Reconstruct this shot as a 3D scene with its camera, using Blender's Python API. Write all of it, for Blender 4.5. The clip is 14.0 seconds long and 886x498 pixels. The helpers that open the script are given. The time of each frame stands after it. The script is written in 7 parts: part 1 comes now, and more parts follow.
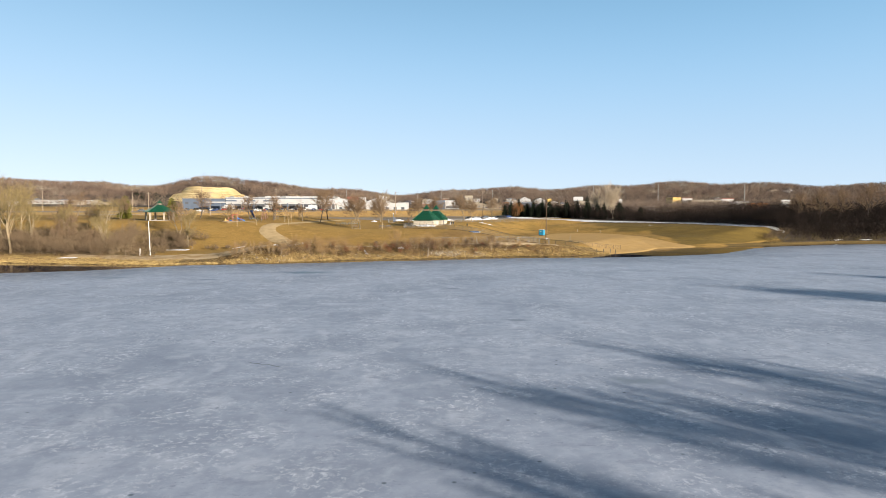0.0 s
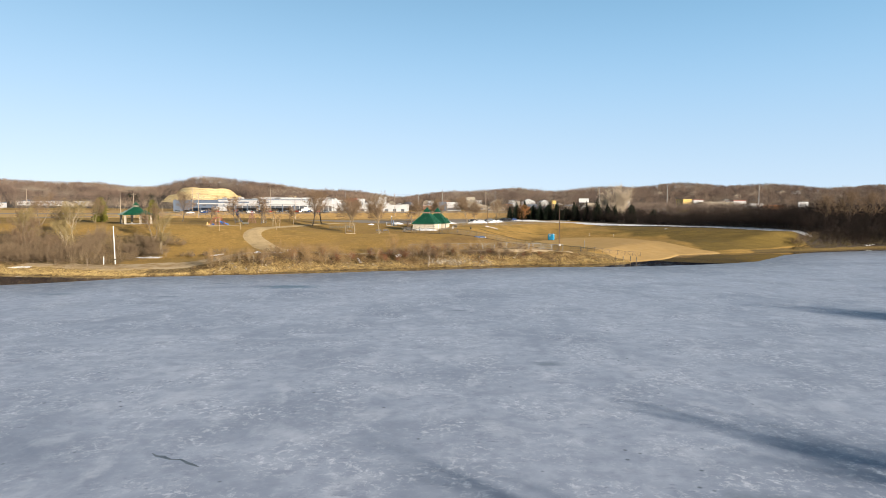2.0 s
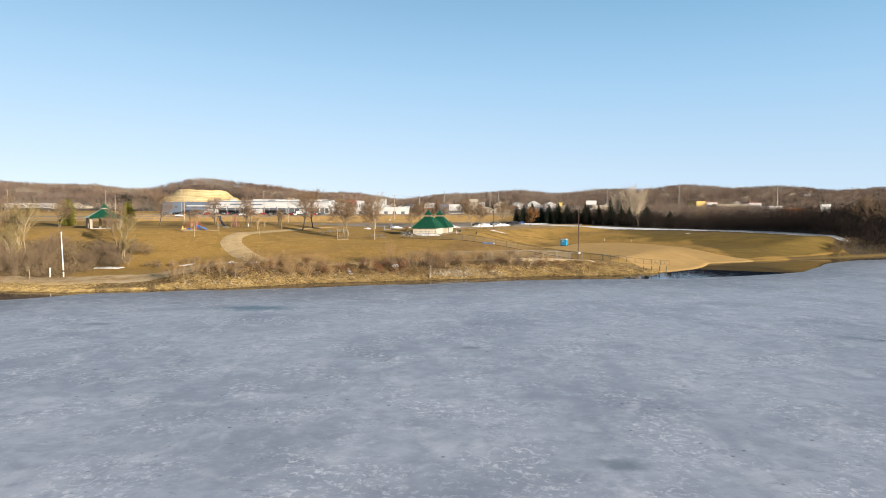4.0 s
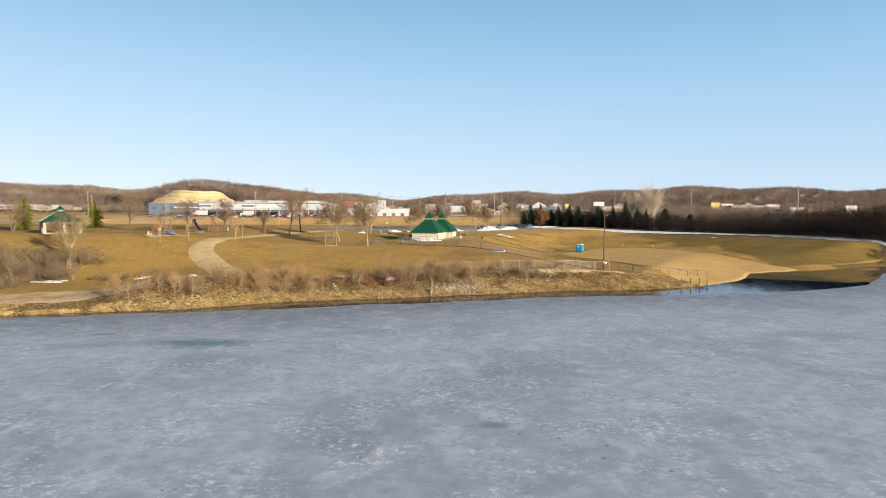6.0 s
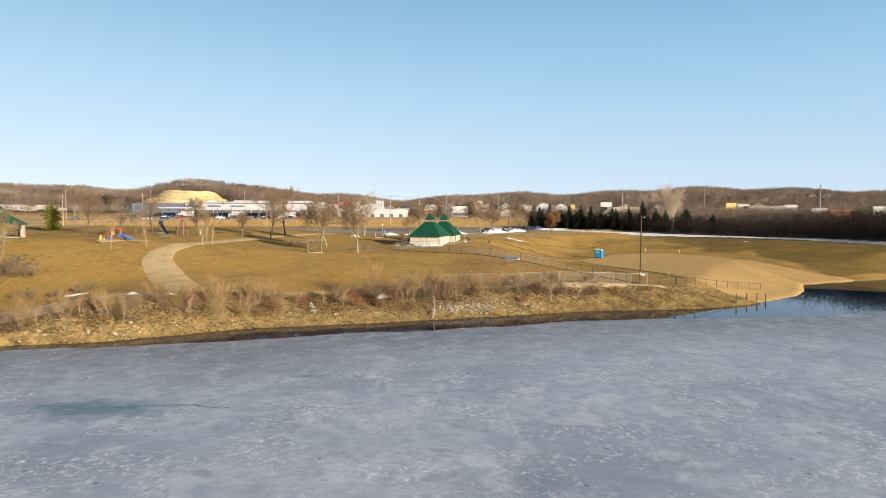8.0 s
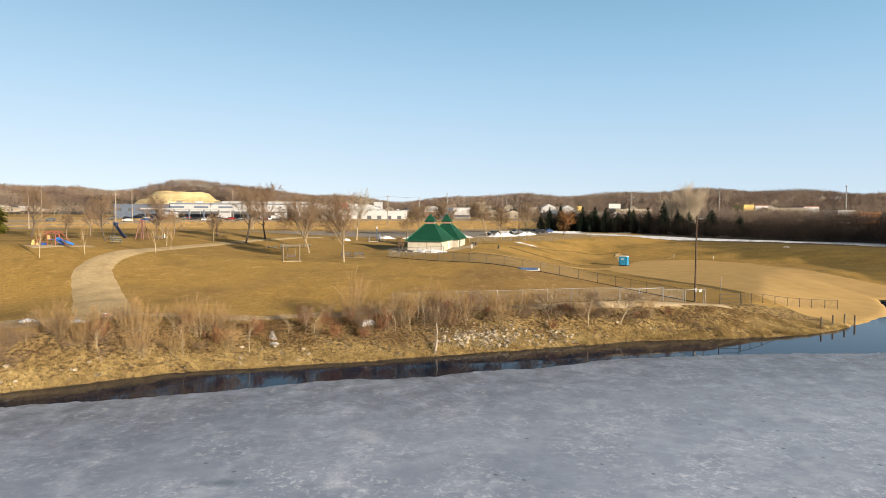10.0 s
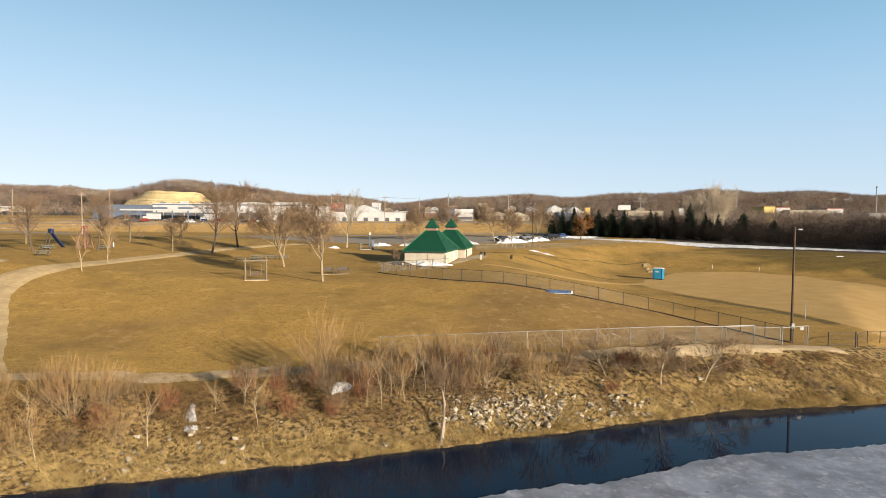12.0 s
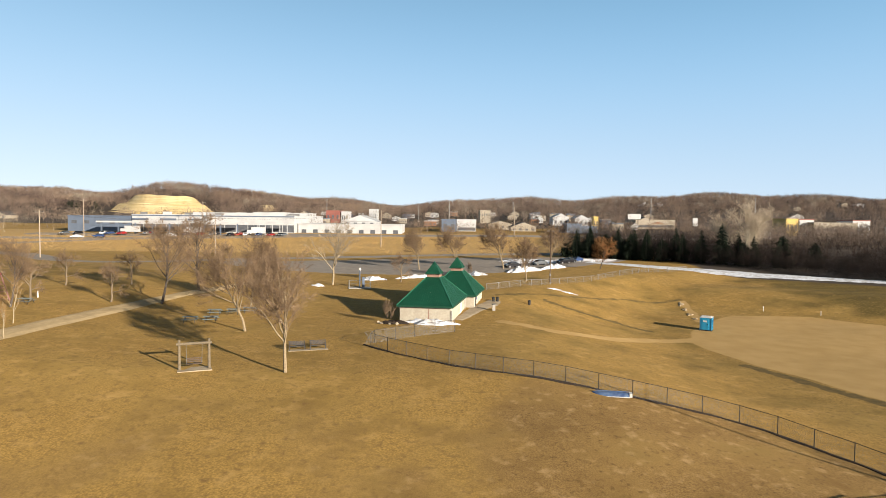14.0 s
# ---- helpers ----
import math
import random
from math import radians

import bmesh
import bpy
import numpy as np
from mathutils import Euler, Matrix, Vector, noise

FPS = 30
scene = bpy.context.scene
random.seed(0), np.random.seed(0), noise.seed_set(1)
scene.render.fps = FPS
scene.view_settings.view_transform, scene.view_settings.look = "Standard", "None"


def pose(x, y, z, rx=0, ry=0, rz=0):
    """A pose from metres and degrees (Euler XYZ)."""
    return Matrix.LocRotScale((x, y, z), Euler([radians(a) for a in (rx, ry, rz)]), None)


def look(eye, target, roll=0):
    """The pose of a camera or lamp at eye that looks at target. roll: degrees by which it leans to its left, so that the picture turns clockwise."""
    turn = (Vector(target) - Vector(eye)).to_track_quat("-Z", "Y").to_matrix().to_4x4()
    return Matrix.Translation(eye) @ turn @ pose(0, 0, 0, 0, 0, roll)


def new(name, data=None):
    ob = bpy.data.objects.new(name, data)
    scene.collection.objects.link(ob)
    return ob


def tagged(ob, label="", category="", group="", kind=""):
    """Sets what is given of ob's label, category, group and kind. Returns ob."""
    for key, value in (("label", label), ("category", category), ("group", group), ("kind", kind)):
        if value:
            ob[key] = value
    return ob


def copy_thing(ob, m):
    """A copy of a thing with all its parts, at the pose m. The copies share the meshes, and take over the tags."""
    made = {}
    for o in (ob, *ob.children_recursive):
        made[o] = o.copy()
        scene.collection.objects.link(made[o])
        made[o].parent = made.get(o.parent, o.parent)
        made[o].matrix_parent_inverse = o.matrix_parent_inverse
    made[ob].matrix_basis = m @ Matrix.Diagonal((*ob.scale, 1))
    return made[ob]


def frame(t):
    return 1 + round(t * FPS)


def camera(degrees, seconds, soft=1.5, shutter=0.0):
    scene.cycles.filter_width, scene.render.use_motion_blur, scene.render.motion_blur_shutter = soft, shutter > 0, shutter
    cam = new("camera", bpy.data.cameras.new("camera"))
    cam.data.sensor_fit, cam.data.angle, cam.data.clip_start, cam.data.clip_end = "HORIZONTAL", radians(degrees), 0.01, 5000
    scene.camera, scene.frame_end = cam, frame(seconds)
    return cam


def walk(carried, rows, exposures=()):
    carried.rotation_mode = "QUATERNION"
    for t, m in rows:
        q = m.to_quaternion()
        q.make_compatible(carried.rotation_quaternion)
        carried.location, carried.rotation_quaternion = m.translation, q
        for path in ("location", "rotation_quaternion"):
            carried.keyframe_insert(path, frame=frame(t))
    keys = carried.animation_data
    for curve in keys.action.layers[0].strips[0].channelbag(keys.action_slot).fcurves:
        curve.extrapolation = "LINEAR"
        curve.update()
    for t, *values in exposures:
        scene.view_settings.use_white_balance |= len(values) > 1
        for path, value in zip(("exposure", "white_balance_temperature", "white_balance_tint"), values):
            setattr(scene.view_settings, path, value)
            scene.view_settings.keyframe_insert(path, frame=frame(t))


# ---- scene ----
cam = camera(70.0, 14.0, 0.9)
PATH = [
    (0.0, 0.000, 0.000, 11.934, 86.624, -0.124, -0.194),
    (0.5, -0.039, 4.050, 12.032, 86.642, -0.139, -0.163),
    (1.0, -0.095, 8.378, 12.122, 86.668, -0.155, -0.142),
    (1.5, -0.231, 12.892, 12.264, 86.708, -0.170, -0.130),
    (2.0, -0.360, 17.563, 12.405, 86.757, -0.183, -0.122),
    (2.5, -0.493, 22.360, 12.481, 86.812, -0.195, -0.096),
    (3.0, -0.618, 27.335, 12.553, 86.865, -0.201, -0.063),
    (3.5, -0.710, 32.346, 12.629, 86.913, -0.203, -0.027),
    (4.0, -0.786, 37.404, 12.711, 86.956, -0.202, 0.007),
    (4.5, -0.863, 42.515, 12.800, 86.993, -0.201, 0.038),
    (5.0, -0.958, 47.691, 12.898, 87.026, -0.201, 0.062),
    (5.5, -1.089, 52.939, 13.007, 87.054, -0.203, 0.078),
    (6.0, -1.273, 58.268, 13.129, 87.079, -0.208, 0.084),
    (6.5, -1.448, 63.599, 13.206, 87.093, -0.215, 0.075),
    (7.0, -1.618, 68.918, 13.281, 87.107, -0.223, 0.066),
    (7.5, -1.810, 74.302, 13.340, 87.121, -0.235, 0.053),
    (8.0, -2.043, 79.668, 13.389, 87.138, -0.248, 0.035),
    (8.5, -2.226, 85.006, 13.382, 87.177, -0.263, 0.028),
    (9.0, -2.375, 90.335, 13.340, 87.229, -0.279, 0.031),
    (9.5, -2.506, 95.670, 13.286, 87.285, -0.297, 0.038),
    (10.0, -2.635, 101.028, 13.240, 87.337, -0.318, 0.047),
    (10.5, -2.778, 106.427, 13.225, 87.374, -0.341, 0.053),
    (11.0, -2.950, 111.882, 13.261, 87.389, -0.367, 0.055),
    (11.5, -3.147, 117.415, 13.574, 87.389, -0.401, 0.055),
    (12.0, -3.368, 123.005, 14.200, 87.380, -0.439, 0.050),
    (12.5, -3.571, 128.573, 15.283, 87.368, -0.483, 0.037),
    (13.0, -3.788, 134.116, 17.009, 87.358, -0.529, 0.022),
    (13.5, -4.001, 139.583, 18.807, 87.333, -0.577, 0.012),
    (14.0, -4.211, 145.013, 20.640, 87.302, -0.627, 0.005),
]
walk(cam, [(t, pose(*row)) for t, *row in PATH], [(0, 1.28, 6420, 12), (6, 1.26, 6560, 12), (10.5, 1.26, 6800, 12), (12.5, 1.26, 6780, 12), (14, 1.26, 6480, 12)])

# ---- sky, sun ----
SUN_AT = Vector((0.735, -0.678, 0.0)).normalized()
ELEVATION = radians(14.5)
world = bpy.data.worlds.new("sky")
scene.world = world
world.use_nodes = True
wn = world.node_tree
sky = wn.nodes.new("ShaderNodeTexSky")
sky.sky_type, sky.sun_disc = "NISHITA", False
sky.sun_elevation, sky.sun_rotation = ELEVATION, math.atan2(SUN_AT.x, SUN_AT.y)
sky.altitude, sky.air_density, sky.dust_density, sky.ozone_density = 300, 1.0, 0.4, 1.6
# thin spring haze: it evens and pales the lower sky and thins out towards a deep, darker zenith
way = wn.nodes.new("ShaderNodeTexCoord").outputs["Generated"]
up = wn.nodes.new("ShaderNodeSeparateXYZ")
wn.links.new(way, up.inputs[0])
lift = wn.nodes.new("ShaderNodeVectorMath")
lift.operation = "ADD"
lift.inputs[1].default_value = (0, 0, 0.14)
wn.links.new(way, lift.inputs[0])
wn.links.new(lift.outputs[0], sky.inputs["Vector"])
thin = wn.nodes.new("ShaderNodeMapRange")
thin.interpolation_type = "SMOOTHSTEP"
thin.inputs[1].default_value, thin.inputs[2].default_value, thin.inputs[3].default_value, thin.inputs[4].default_value = 0.15, 0.72, 1.0, 0.06
wn.links.new(up.outputs[2], thin.inputs[0])
low_sky = wn.nodes.new("ShaderNodeMapRange")
low_sky.interpolation_type = "SMOOTHSTEP"
low_sky.inputs[1].default_value, low_sky.inputs[2].default_value, low_sky.inputs[3].default_value, low_sky.inputs[4].default_value = -0.1, 0.36, 1.0, 0.0
wn.links.new(up.outputs[2], low_sky.inputs[0])
colour = sky.outputs[0]
for kind, tone in (("MULTIPLY", (0.80, 0.47, 0.28, 1)), ("ADD", (0.95, 2.8, 4.65, 1)), ("PALE", (1.75, 1.0, 0.25, 1))):
    haze = wn.nodes.new("ShaderNodeMix")
    haze.data_type, haze.blend_type = "RGBA", "MULTIPLY" if kind == "MULTIPLY" else "ADD"
    haze.inputs[0].default_value = 1.0
    if kind != "MULTIPLY":
        wn.links.new((thin if kind == "ADD" else low_sky).outputs[0], haze.inputs[0])
    haze.inputs[7].default_value = tone
    wn.links.new(colour, haze.inputs[6])
    colour = haze.outputs[2]
wn.links.new(colour, wn.nodes["Background"].inputs[0])
wn.nodes["Background"].inputs[1].default_value = 0.0665
sun = new("sun", bpy.data.lights.new("sun", "SUN"))
sun.data.energy, sun.data.angle, sun.data.color = 5.0, radians(0.6), (1.0, 0.90, 0.74)
to_sun = Vector((SUN_AT.x * math.cos(ELEVATION), SUN_AT.y * math.cos(ELEVATION), math.sin(ELEVATION)))
sun.matrix_world = look((0, 0, 60), Vector((0, 0, 60)) - to_sun)


# ---- materials ----
def mat(name, a, b, size=1.0, rough=0.85, bump=0.0, bump_size=None, metal=0.0, c=None, c_size=8.0, vary=0.0, island=False, spec=0.3, place="Object"):
    """A material mottled between colours a and b at one scale, with stains of c at a larger one. vary: change from piece to piece."""
    m = bpy.data.materials.new(name)
    m.use_nodes = True
    nt = m.node_tree
    N, L = nt.nodes, nt.links
    bsdf = N["Principled BSDF"]
    if place == "World":
        where = N.new("ShaderNodeNewGeometry").outputs["Position"]
    else:
        where = N.new("ShaderNodeTexCoord").outputs["Object"]

    def field(scale, detail=6.0, lo=0.35, hi=0.65):
        n = N.new("ShaderNodeTexNoise")
        n.inputs["Scale"].default_value, n.inputs["Detail"].default_value = 1.0 / scale, detail
        L.new(where, n.inputs["Vector"])
        r = N.new("ShaderNodeMapRange")
        r.inputs[1].default_value, r.inputs[2].default_value = lo, hi
        L.new(n.outputs[0], r.inputs[0])
        return r.outputs[0]

    def mix(fac, p, q):
        x = N.new("ShaderNodeMix")
        x.data_type = "RGBA"
        for value, socket in ((fac, x.inputs[0]), (p, x.inputs[6]), (q, x.inputs[7])):
            if hasattr(value, "links"):
                L.new(value, socket)
            elif isinstance(value, tuple):
                socket.default_value = (*value, 1)
            else:
                socket.default_value = value
        return x.outputs[2]

    col = mix(field(size), a, b)
    if c:
        col = mix(field(c_size, 4.0, 0.45, 0.7), col, c)
    if vary:
        rnd = N.new("ShaderNodeNewGeometry").outputs["Random Per Island"] if island else N.new("ShaderNodeObjectInfo").outputs["Random"]
        h = N.new("ShaderNodeHueSaturation")
        k = N.new("ShaderNodeMapRange")
        k.inputs[3].default_value, k.inputs[4].default_value = 1 - vary, 1 + vary
        L.new(rnd, k.inputs[0])
        L.new(k.outputs[0], h.inputs["Value"])
        L.new(col, h.inputs["Color"])
        col = h.outputs[0]
    L.new(col, bsdf.inputs["Base Color"])
    bsdf.inputs["Roughness"].default_value, bsdf.inputs["Metallic"].default_value = rough, metal
    bsdf.inputs["Specular IOR Level"].default_value = spec
    if bump:
        bp = N.new("ShaderNodeBump")
        bp.inputs["Strength"].default_value, bp.inputs["Distance"].default_value = min(1.0, bump * 4), bump
        L.new(field(bump_size or size * 0.5, 8.0, 0.2, 0.8), bp.inputs["Height"])
        L.new(bp.outputs[0], bsdf.inputs["Normal"])
    return m


def ground_material():
    """Dormant lawn, rough bank grass, sand and woodland floor, laid out by the sheet's own masks."""
    m = mat("ground", (0.360, 0.221, 0.063), (0.205, 0.125, 0.036), 0.16, 0.95, 0.07, 0.10, c=(0.284, 0.183, 0.055), c_size=9.0, place="World", spec=0.1)
    nt = m.node_tree
    N, L = nt.nodes, nt.links
    bsdf = N["Principled BSDF"]
    col = bsdf.inputs["Base Color"].links[0].from_socket
    where = N.new("ShaderNodeNewGeometry").outputs["Position"]

    def noise_mix(scale, p, q, lo=0.35, hi=0.65, stretch=None):
        n = N.new("ShaderNodeTexNoise")
        n.inputs["Scale"].default_value, n.inputs["Detail"].default_value = 1.0 / scale, 9.0
        if stretch:
            mp = N.new("ShaderNodeMapping")
            mp.inputs["Scale"].default_value = stretch
            L.new(where, mp.inputs[0])
            L.new(mp.outputs[0], n.inputs["Vector"])
        else:
            L.new(where, n.inputs["Vector"])
        r = N.new("ShaderNodeMapRange")
        r.inputs[1].default_value, r.inputs[2].default_value = lo, hi
        L.new(n.outputs[0], r.inputs[0])
        x = N.new("ShaderNodeMix")
        x.data_type = "RGBA"
        L.new(r.outputs[0], x.inputs[0])
        for value, socket in ((p, x.inputs[6]), (q, x.inputs[7])):
            if isinstance(value, tuple):
                socket.default_value = (*value, 1)
            else:
                L.new(value, socket)
        return x.outputs[2]

    def over(base, top, mask, ragged=0.5, scale=1.2):
        """Lays top over base where the mask is, with a ragged edge."""
        at = N.new("ShaderNodeAttribute")
        at.attribute_name = mask
        n = N.new("ShaderNodeTexNoise")
        n.inputs["Scale"].default_value, n.inputs["Detail"].default_value = 1.0 / scale, 8.0
        L.new(where, n.inputs["Vector"])
        a = N.new("ShaderNodeMath")
        a.operation = "MULTIPLY_ADD"
        a.inputs[1].default_value, a.inputs[2].default_value = ragged, -ragged / 2
        L.new(n.outputs[0], a.inputs[0])
        s = N.new("ShaderNodeMath")
        s.operation = "ADD"
        L.new(a.outputs[0], s.inputs[0])
        L.new(at.outputs["Fac"], s.inputs[1])
        r = N.new("ShaderNodeMapRange")
        r.interpolation_type = "SMOOTHSTEP"
        r.inputs[1].default_value, r.inputs[2].default_value = 0.35, 0.65
        L.new(s.outputs[0], r.inputs[0])
        x = N.new("ShaderNodeMix")
        x.data_type = "RGBA"
        L.new(r.outputs[0], x.inputs[0])
        L.new(base, x.inputs[6])
        L.new(top, x.inputs[7])
        return x.outputs[2]

    col = noise_mix(4.5, col, (0.212, 0.131, 0.036), 0.5, 0.74)
    col = noise_mix(1.7, col, (0.373, 0.234, 0.078), 0.54, 0.76)
    col = noise_mix(0.5, col, (0.165, 0.100, 0.036), 0.52, 0.78)
    brown = noise_mix(0.12, (0.262, 0.160, 0.056), (0.172, 0.104, 0.037), 0.40, 0.60)
    brown = noise_mix(2.6, brown, (0.168, 0.098, 0.032), 0.48, 0.8)
    brown = noise_mix(7.0, brown, (0.262, 0.165, 0.055), 0.5, 0.72)
    brown = noise_mix(0.4, brown, (0.105, 0.062, 0.022), 0.56, 0.80)
    brown = noise_mix(1.1, brown, (0.385, 0.255, 0.118), 0.56, 0.80)
    col = over(col, brown, "brown", 0.9, 9.0)
    green = noise_mix(5.0, (0.142, 0.098, 0.026), (0.088, 0.061, 0.018), stretch=(0.6, 1.6, 1))
    green = noise_mix(0.45, green, (0.215, 0.143, 0.042), 0.5, 0.78)
    green = noise_mix(0.3, green, (0.062, 0.039, 0.013), 0.55, 0.75)
    col = over(col, green, "green", 0.7, 7.0)
    col = over(col, noise_mix(0.35, (0.270, 0.185, 0.078), (0.052, 0.035, 0.017), 0.40, 0.60), "rough", 0.9, 1.0)
    col = over(col, noise_mix(3.0, (0.400, 0.262, 0.106), (0.348, 0.223, 0.085)), "sand", 0.35, 3.0)
    col = over(col, noise_mix(0.8, (0.141, 0.096, 0.036), (0.091, 0.066, 0.026)), "worn", 0.6, 2.0)
    col = over(col, noise_mix(14.0, (0.070, 0.056, 0.045), (0.045, 0.036, 0.029)), "wood", 0.6, 25.0)
    L.new(col, bsdf.inputs["Base Color"])
    return m


def ice_material():
    m = mat("ice", (0.240, 0.274, 0.353), (0.315, 0.351, 0.435), 1.3, 0.5, 0.02, 0.5, place="World", spec=0.35)
    nt = m.node_tree
    N, L = nt.nodes, nt.links
    bsdf = N["Principled BSDF"]
    where = N.new("ShaderNodeNewGeometry").outputs["Position"]
    col = bsdf.inputs["Base Color"].links[0].from_socket

    def blot(base, tone, scale, lo, hi, stretch=(1, 1, 1), detail=10.0, rough=0.6, within=0.0):
        mp = N.new("ShaderNodeMapping")
        mp.inputs["Scale"].default_value = stretch
        L.new(where, mp.inputs[0])
        n = N.new("ShaderNodeTexNoise")
        n.inputs["Scale"].default_value, n.inputs["Detail"].default_value, n.inputs["Roughness"].default_value = 1.0 / scale, detail, rough
        n.inputs["Distortion"].default_value = 0.4
        L.new(mp.outputs[0], n.inputs["Vector"])
        r = N.new("ShaderNodeMapRange")
        r.inputs[1].default_value, r.inputs[2].default_value = lo, hi
        L.new(n.outputs[0], r.inputs[0])
        fac = r.outputs[0]
        if within:
            # only inside larger patches
            big = N.new("ShaderNodeTexNoise")
            big.inputs["Scale"].default_value, big.inputs["Detail"].default_value = 1.0 / within, 5.0
            L.new(where, big.inputs["Vector"])
            lim, mul = N.new("ShaderNodeMapRange"), N.new("ShaderNodeMath")
            lim.inputs[1].default_value, lim.inputs[2].default_value, lim.inputs[3].default_value = 0.44, 0.62, 0.12
            mul.operation = "MULTIPLY"
            L.new(big.outputs[0], lim.inputs[0])
            L.new(lim.outputs[0], mul.inputs[0])
            L.new(fac, mul.inputs[1])
            fac = mul.outputs[0]
        x = N.new("ShaderNodeMix")
        x.data_type = "RGBA"
        L.new(fac, x.inputs[0])
        L.new(base, x.inputs[6])
        x.inputs[7].default_value = (*tone, 1)
        return x.outputs[2]

    col = blot(col, (0.167, 0.195, 0.261), 14.0, 0.46, 0.70)
    col = blot(col, (0.393, 0.425, 0.504), 3.2, 0.54, 0.72, (1.0, 0.7, 1))
    col = blot(col, (0.203, 0.231, 0.303), 2.4, 0.57, 0.70, (0.7, 1.0, 1))
    col = blot(col, (0.530, 0.558, 0.630), 0.5, 0.51, 0.61, detail=12.0, rough=0.8, within=5.0)
    col = blot(col, (0.143, 0.162, 0.218), 0.45, 0.56, 0.66, (0.6, 1.5, 1), detail=12.0, rough=0.75, within=3.7)
    # small melt holes
    vor, hole, x = N.new("ShaderNodeTexVoronoi"), N.new("ShaderNodeMapRange"), N.new("ShaderNodeMix")
    vor.inputs["Scale"].default_value = 0.55
    L.new(where, vor.inputs["Vector"])
    hole.inputs[1].default_value, hole.inputs[2].default_value, hole.inputs[3].default_value, hole.inputs[4].default_value = 0.035, 0.085, 0.85, 0.0
    L.new(vor.outputs["Distance"], hole.inputs[0])
    x.data_type = "RGBA"
    L.new(hole.outputs[0], x.inputs[0])
    L.new(col, x.inputs[6])
    x.inputs[7].default_value = (0.056, 0.079, 0.102, 1)
    col = x.outputs[2]
    # thin teal spots and dark scars in the sheet
    for cx, cy, rx, ry, tone in ((-26, 122.7, 6.0, 2.8, (0.061, 0.123, 0.174)), (-13.5, 132, 1.6, 0.7, (0.102, 0.133, 0.174)), (-39, 127.3, 1.7, 0.8, (0.102, 0.143, 0.185)), (8.3, 69, 1.6, 1.0, (0.123, 0.154, 0.195)),
                                 (-40.5, 110, 2.0, 1.2, (0.133, 0.174, 0.218)), (1.8, 97.4, 1.5, 0.7, (0.123, 0.154, 0.195)), (14, 44, 2.6, 1.2, (0.143, 0.174, 0.218)), (-58, 112.3, 3.2, 1.6, (0.123, 0.164, 0.207)), (-17, 20, 2.0, 0.8, (0.133, 0.154, 0.195))):
        sub = N.new("ShaderNodeVectorMath")
        sub.operation = "SUBTRACT"
        sub.inputs[1].default_value = (cx, cy, 0)
        L.new(where, sub.inputs[0])
        wob = N.new("ShaderNodeTexNoise")
        wob.inputs["Scale"].default_value, wob.inputs["Detail"].default_value = 0.9, 6.0
        L.new(where, wob.inputs["Vector"])
        add = N.new("ShaderNodeVectorMath")
        add.operation = "MULTIPLY_ADD"
        add.inputs[1].default_value = (rx * 1.6, ry * 1.6, 0)
        add.inputs[2].default_value = (-rx * 0.8, -ry * 0.8, 0)
        L.new(wob.outputs["Color"], add.inputs[0])
        tot = N.new("ShaderNodeVectorMath")
        tot.operation = "ADD"
        L.new(sub.outputs[0], tot.inputs[0])
        L.new(add.outputs[0], tot.inputs[1])
        div = N.new("ShaderNodeVectorMath")
        div.operation = "MULTIPLY"
        div.inputs[1].default_value = (1 / rx, 1 / ry, 0)
        L.new(tot.outputs[0], div.inputs[0])
        ln = N.new("ShaderNodeVectorMath")
        ln.operation = "LENGTH"
        L.new(div.outputs[0], ln.inputs[0])
        r = N.new("ShaderNodeMapRange")
        r.inputs[1].default_value, r.inputs[2].default_value, r.inputs[3].default_value, r.inputs[4].default_value = 0.35, 1.1, 0.8, 0.0
        L.new(ln.outputs["Value"], r.inputs[0])
        x = N.new("ShaderNodeMix")
        x.data_type = "RGBA"
        L.new(r.outputs[0], x.inputs[0])
        L.new(col, x.inputs[6])
        x.inputs[7].default_value = (*tone, 1)
        col = x.outputs[2]
    # greyer, wetter ice by its rim
    at = N.new("ShaderNodeAttribute")
    at.attribute_name = "rim"
    x = N.new("ShaderNodeMix")
    x.data_type = "RGBA"
    mul = N.new("ShaderNodeMath")
    mul.operation = "MULTIPLY"
    mul.inputs[1].default_value = 0.92
    L.new(at.outputs["Fac"], mul.inputs[0])
    L.new(mul.outputs[0], x.inputs[0])
    L.new(col, x.inputs[6])
    L.new(blot(blot(col, (0.104, 0.114, 0.138), 2.2, 0.26, 0.6, detail=13.0, rough=0.7), (0.361, 0.374, 0.408), 0.8, 0.54, 0.68, detail=13.0, rough=0.75), x.inputs[7])
    col = x.outputs[2]
    L.new(col, bsdf.inputs["Base Color"])
    return m


def water_material():
    m = mat("water", (0.003, 0.010, 0.026), (0.005, 0.012, 0.026), 3.0, 0.02, place="World", spec=0.13)
    nt = m.node_tree
    b = nt.nodes["Principled BSDF"]
    b.inputs["IOR"].default_value = 1.33
    b.inputs["Specular Tint"].default_value = (0.4, 0.68, 1.0, 1)
    n = nt.nodes.new("ShaderNodeTexNoise")
    n.inputs["Scale"].default_value = 1.6
    bp = nt.nodes.new("ShaderNodeBump")
    bp.inputs["Strength"].default_value, bp.inputs["Distance"].default_value = 0.12, 0.01
    nt.links.new(n.outputs[0], bp.inputs["Height"])
    nt.links.new(bp.outputs[0], b.inputs["Normal"])
    return m


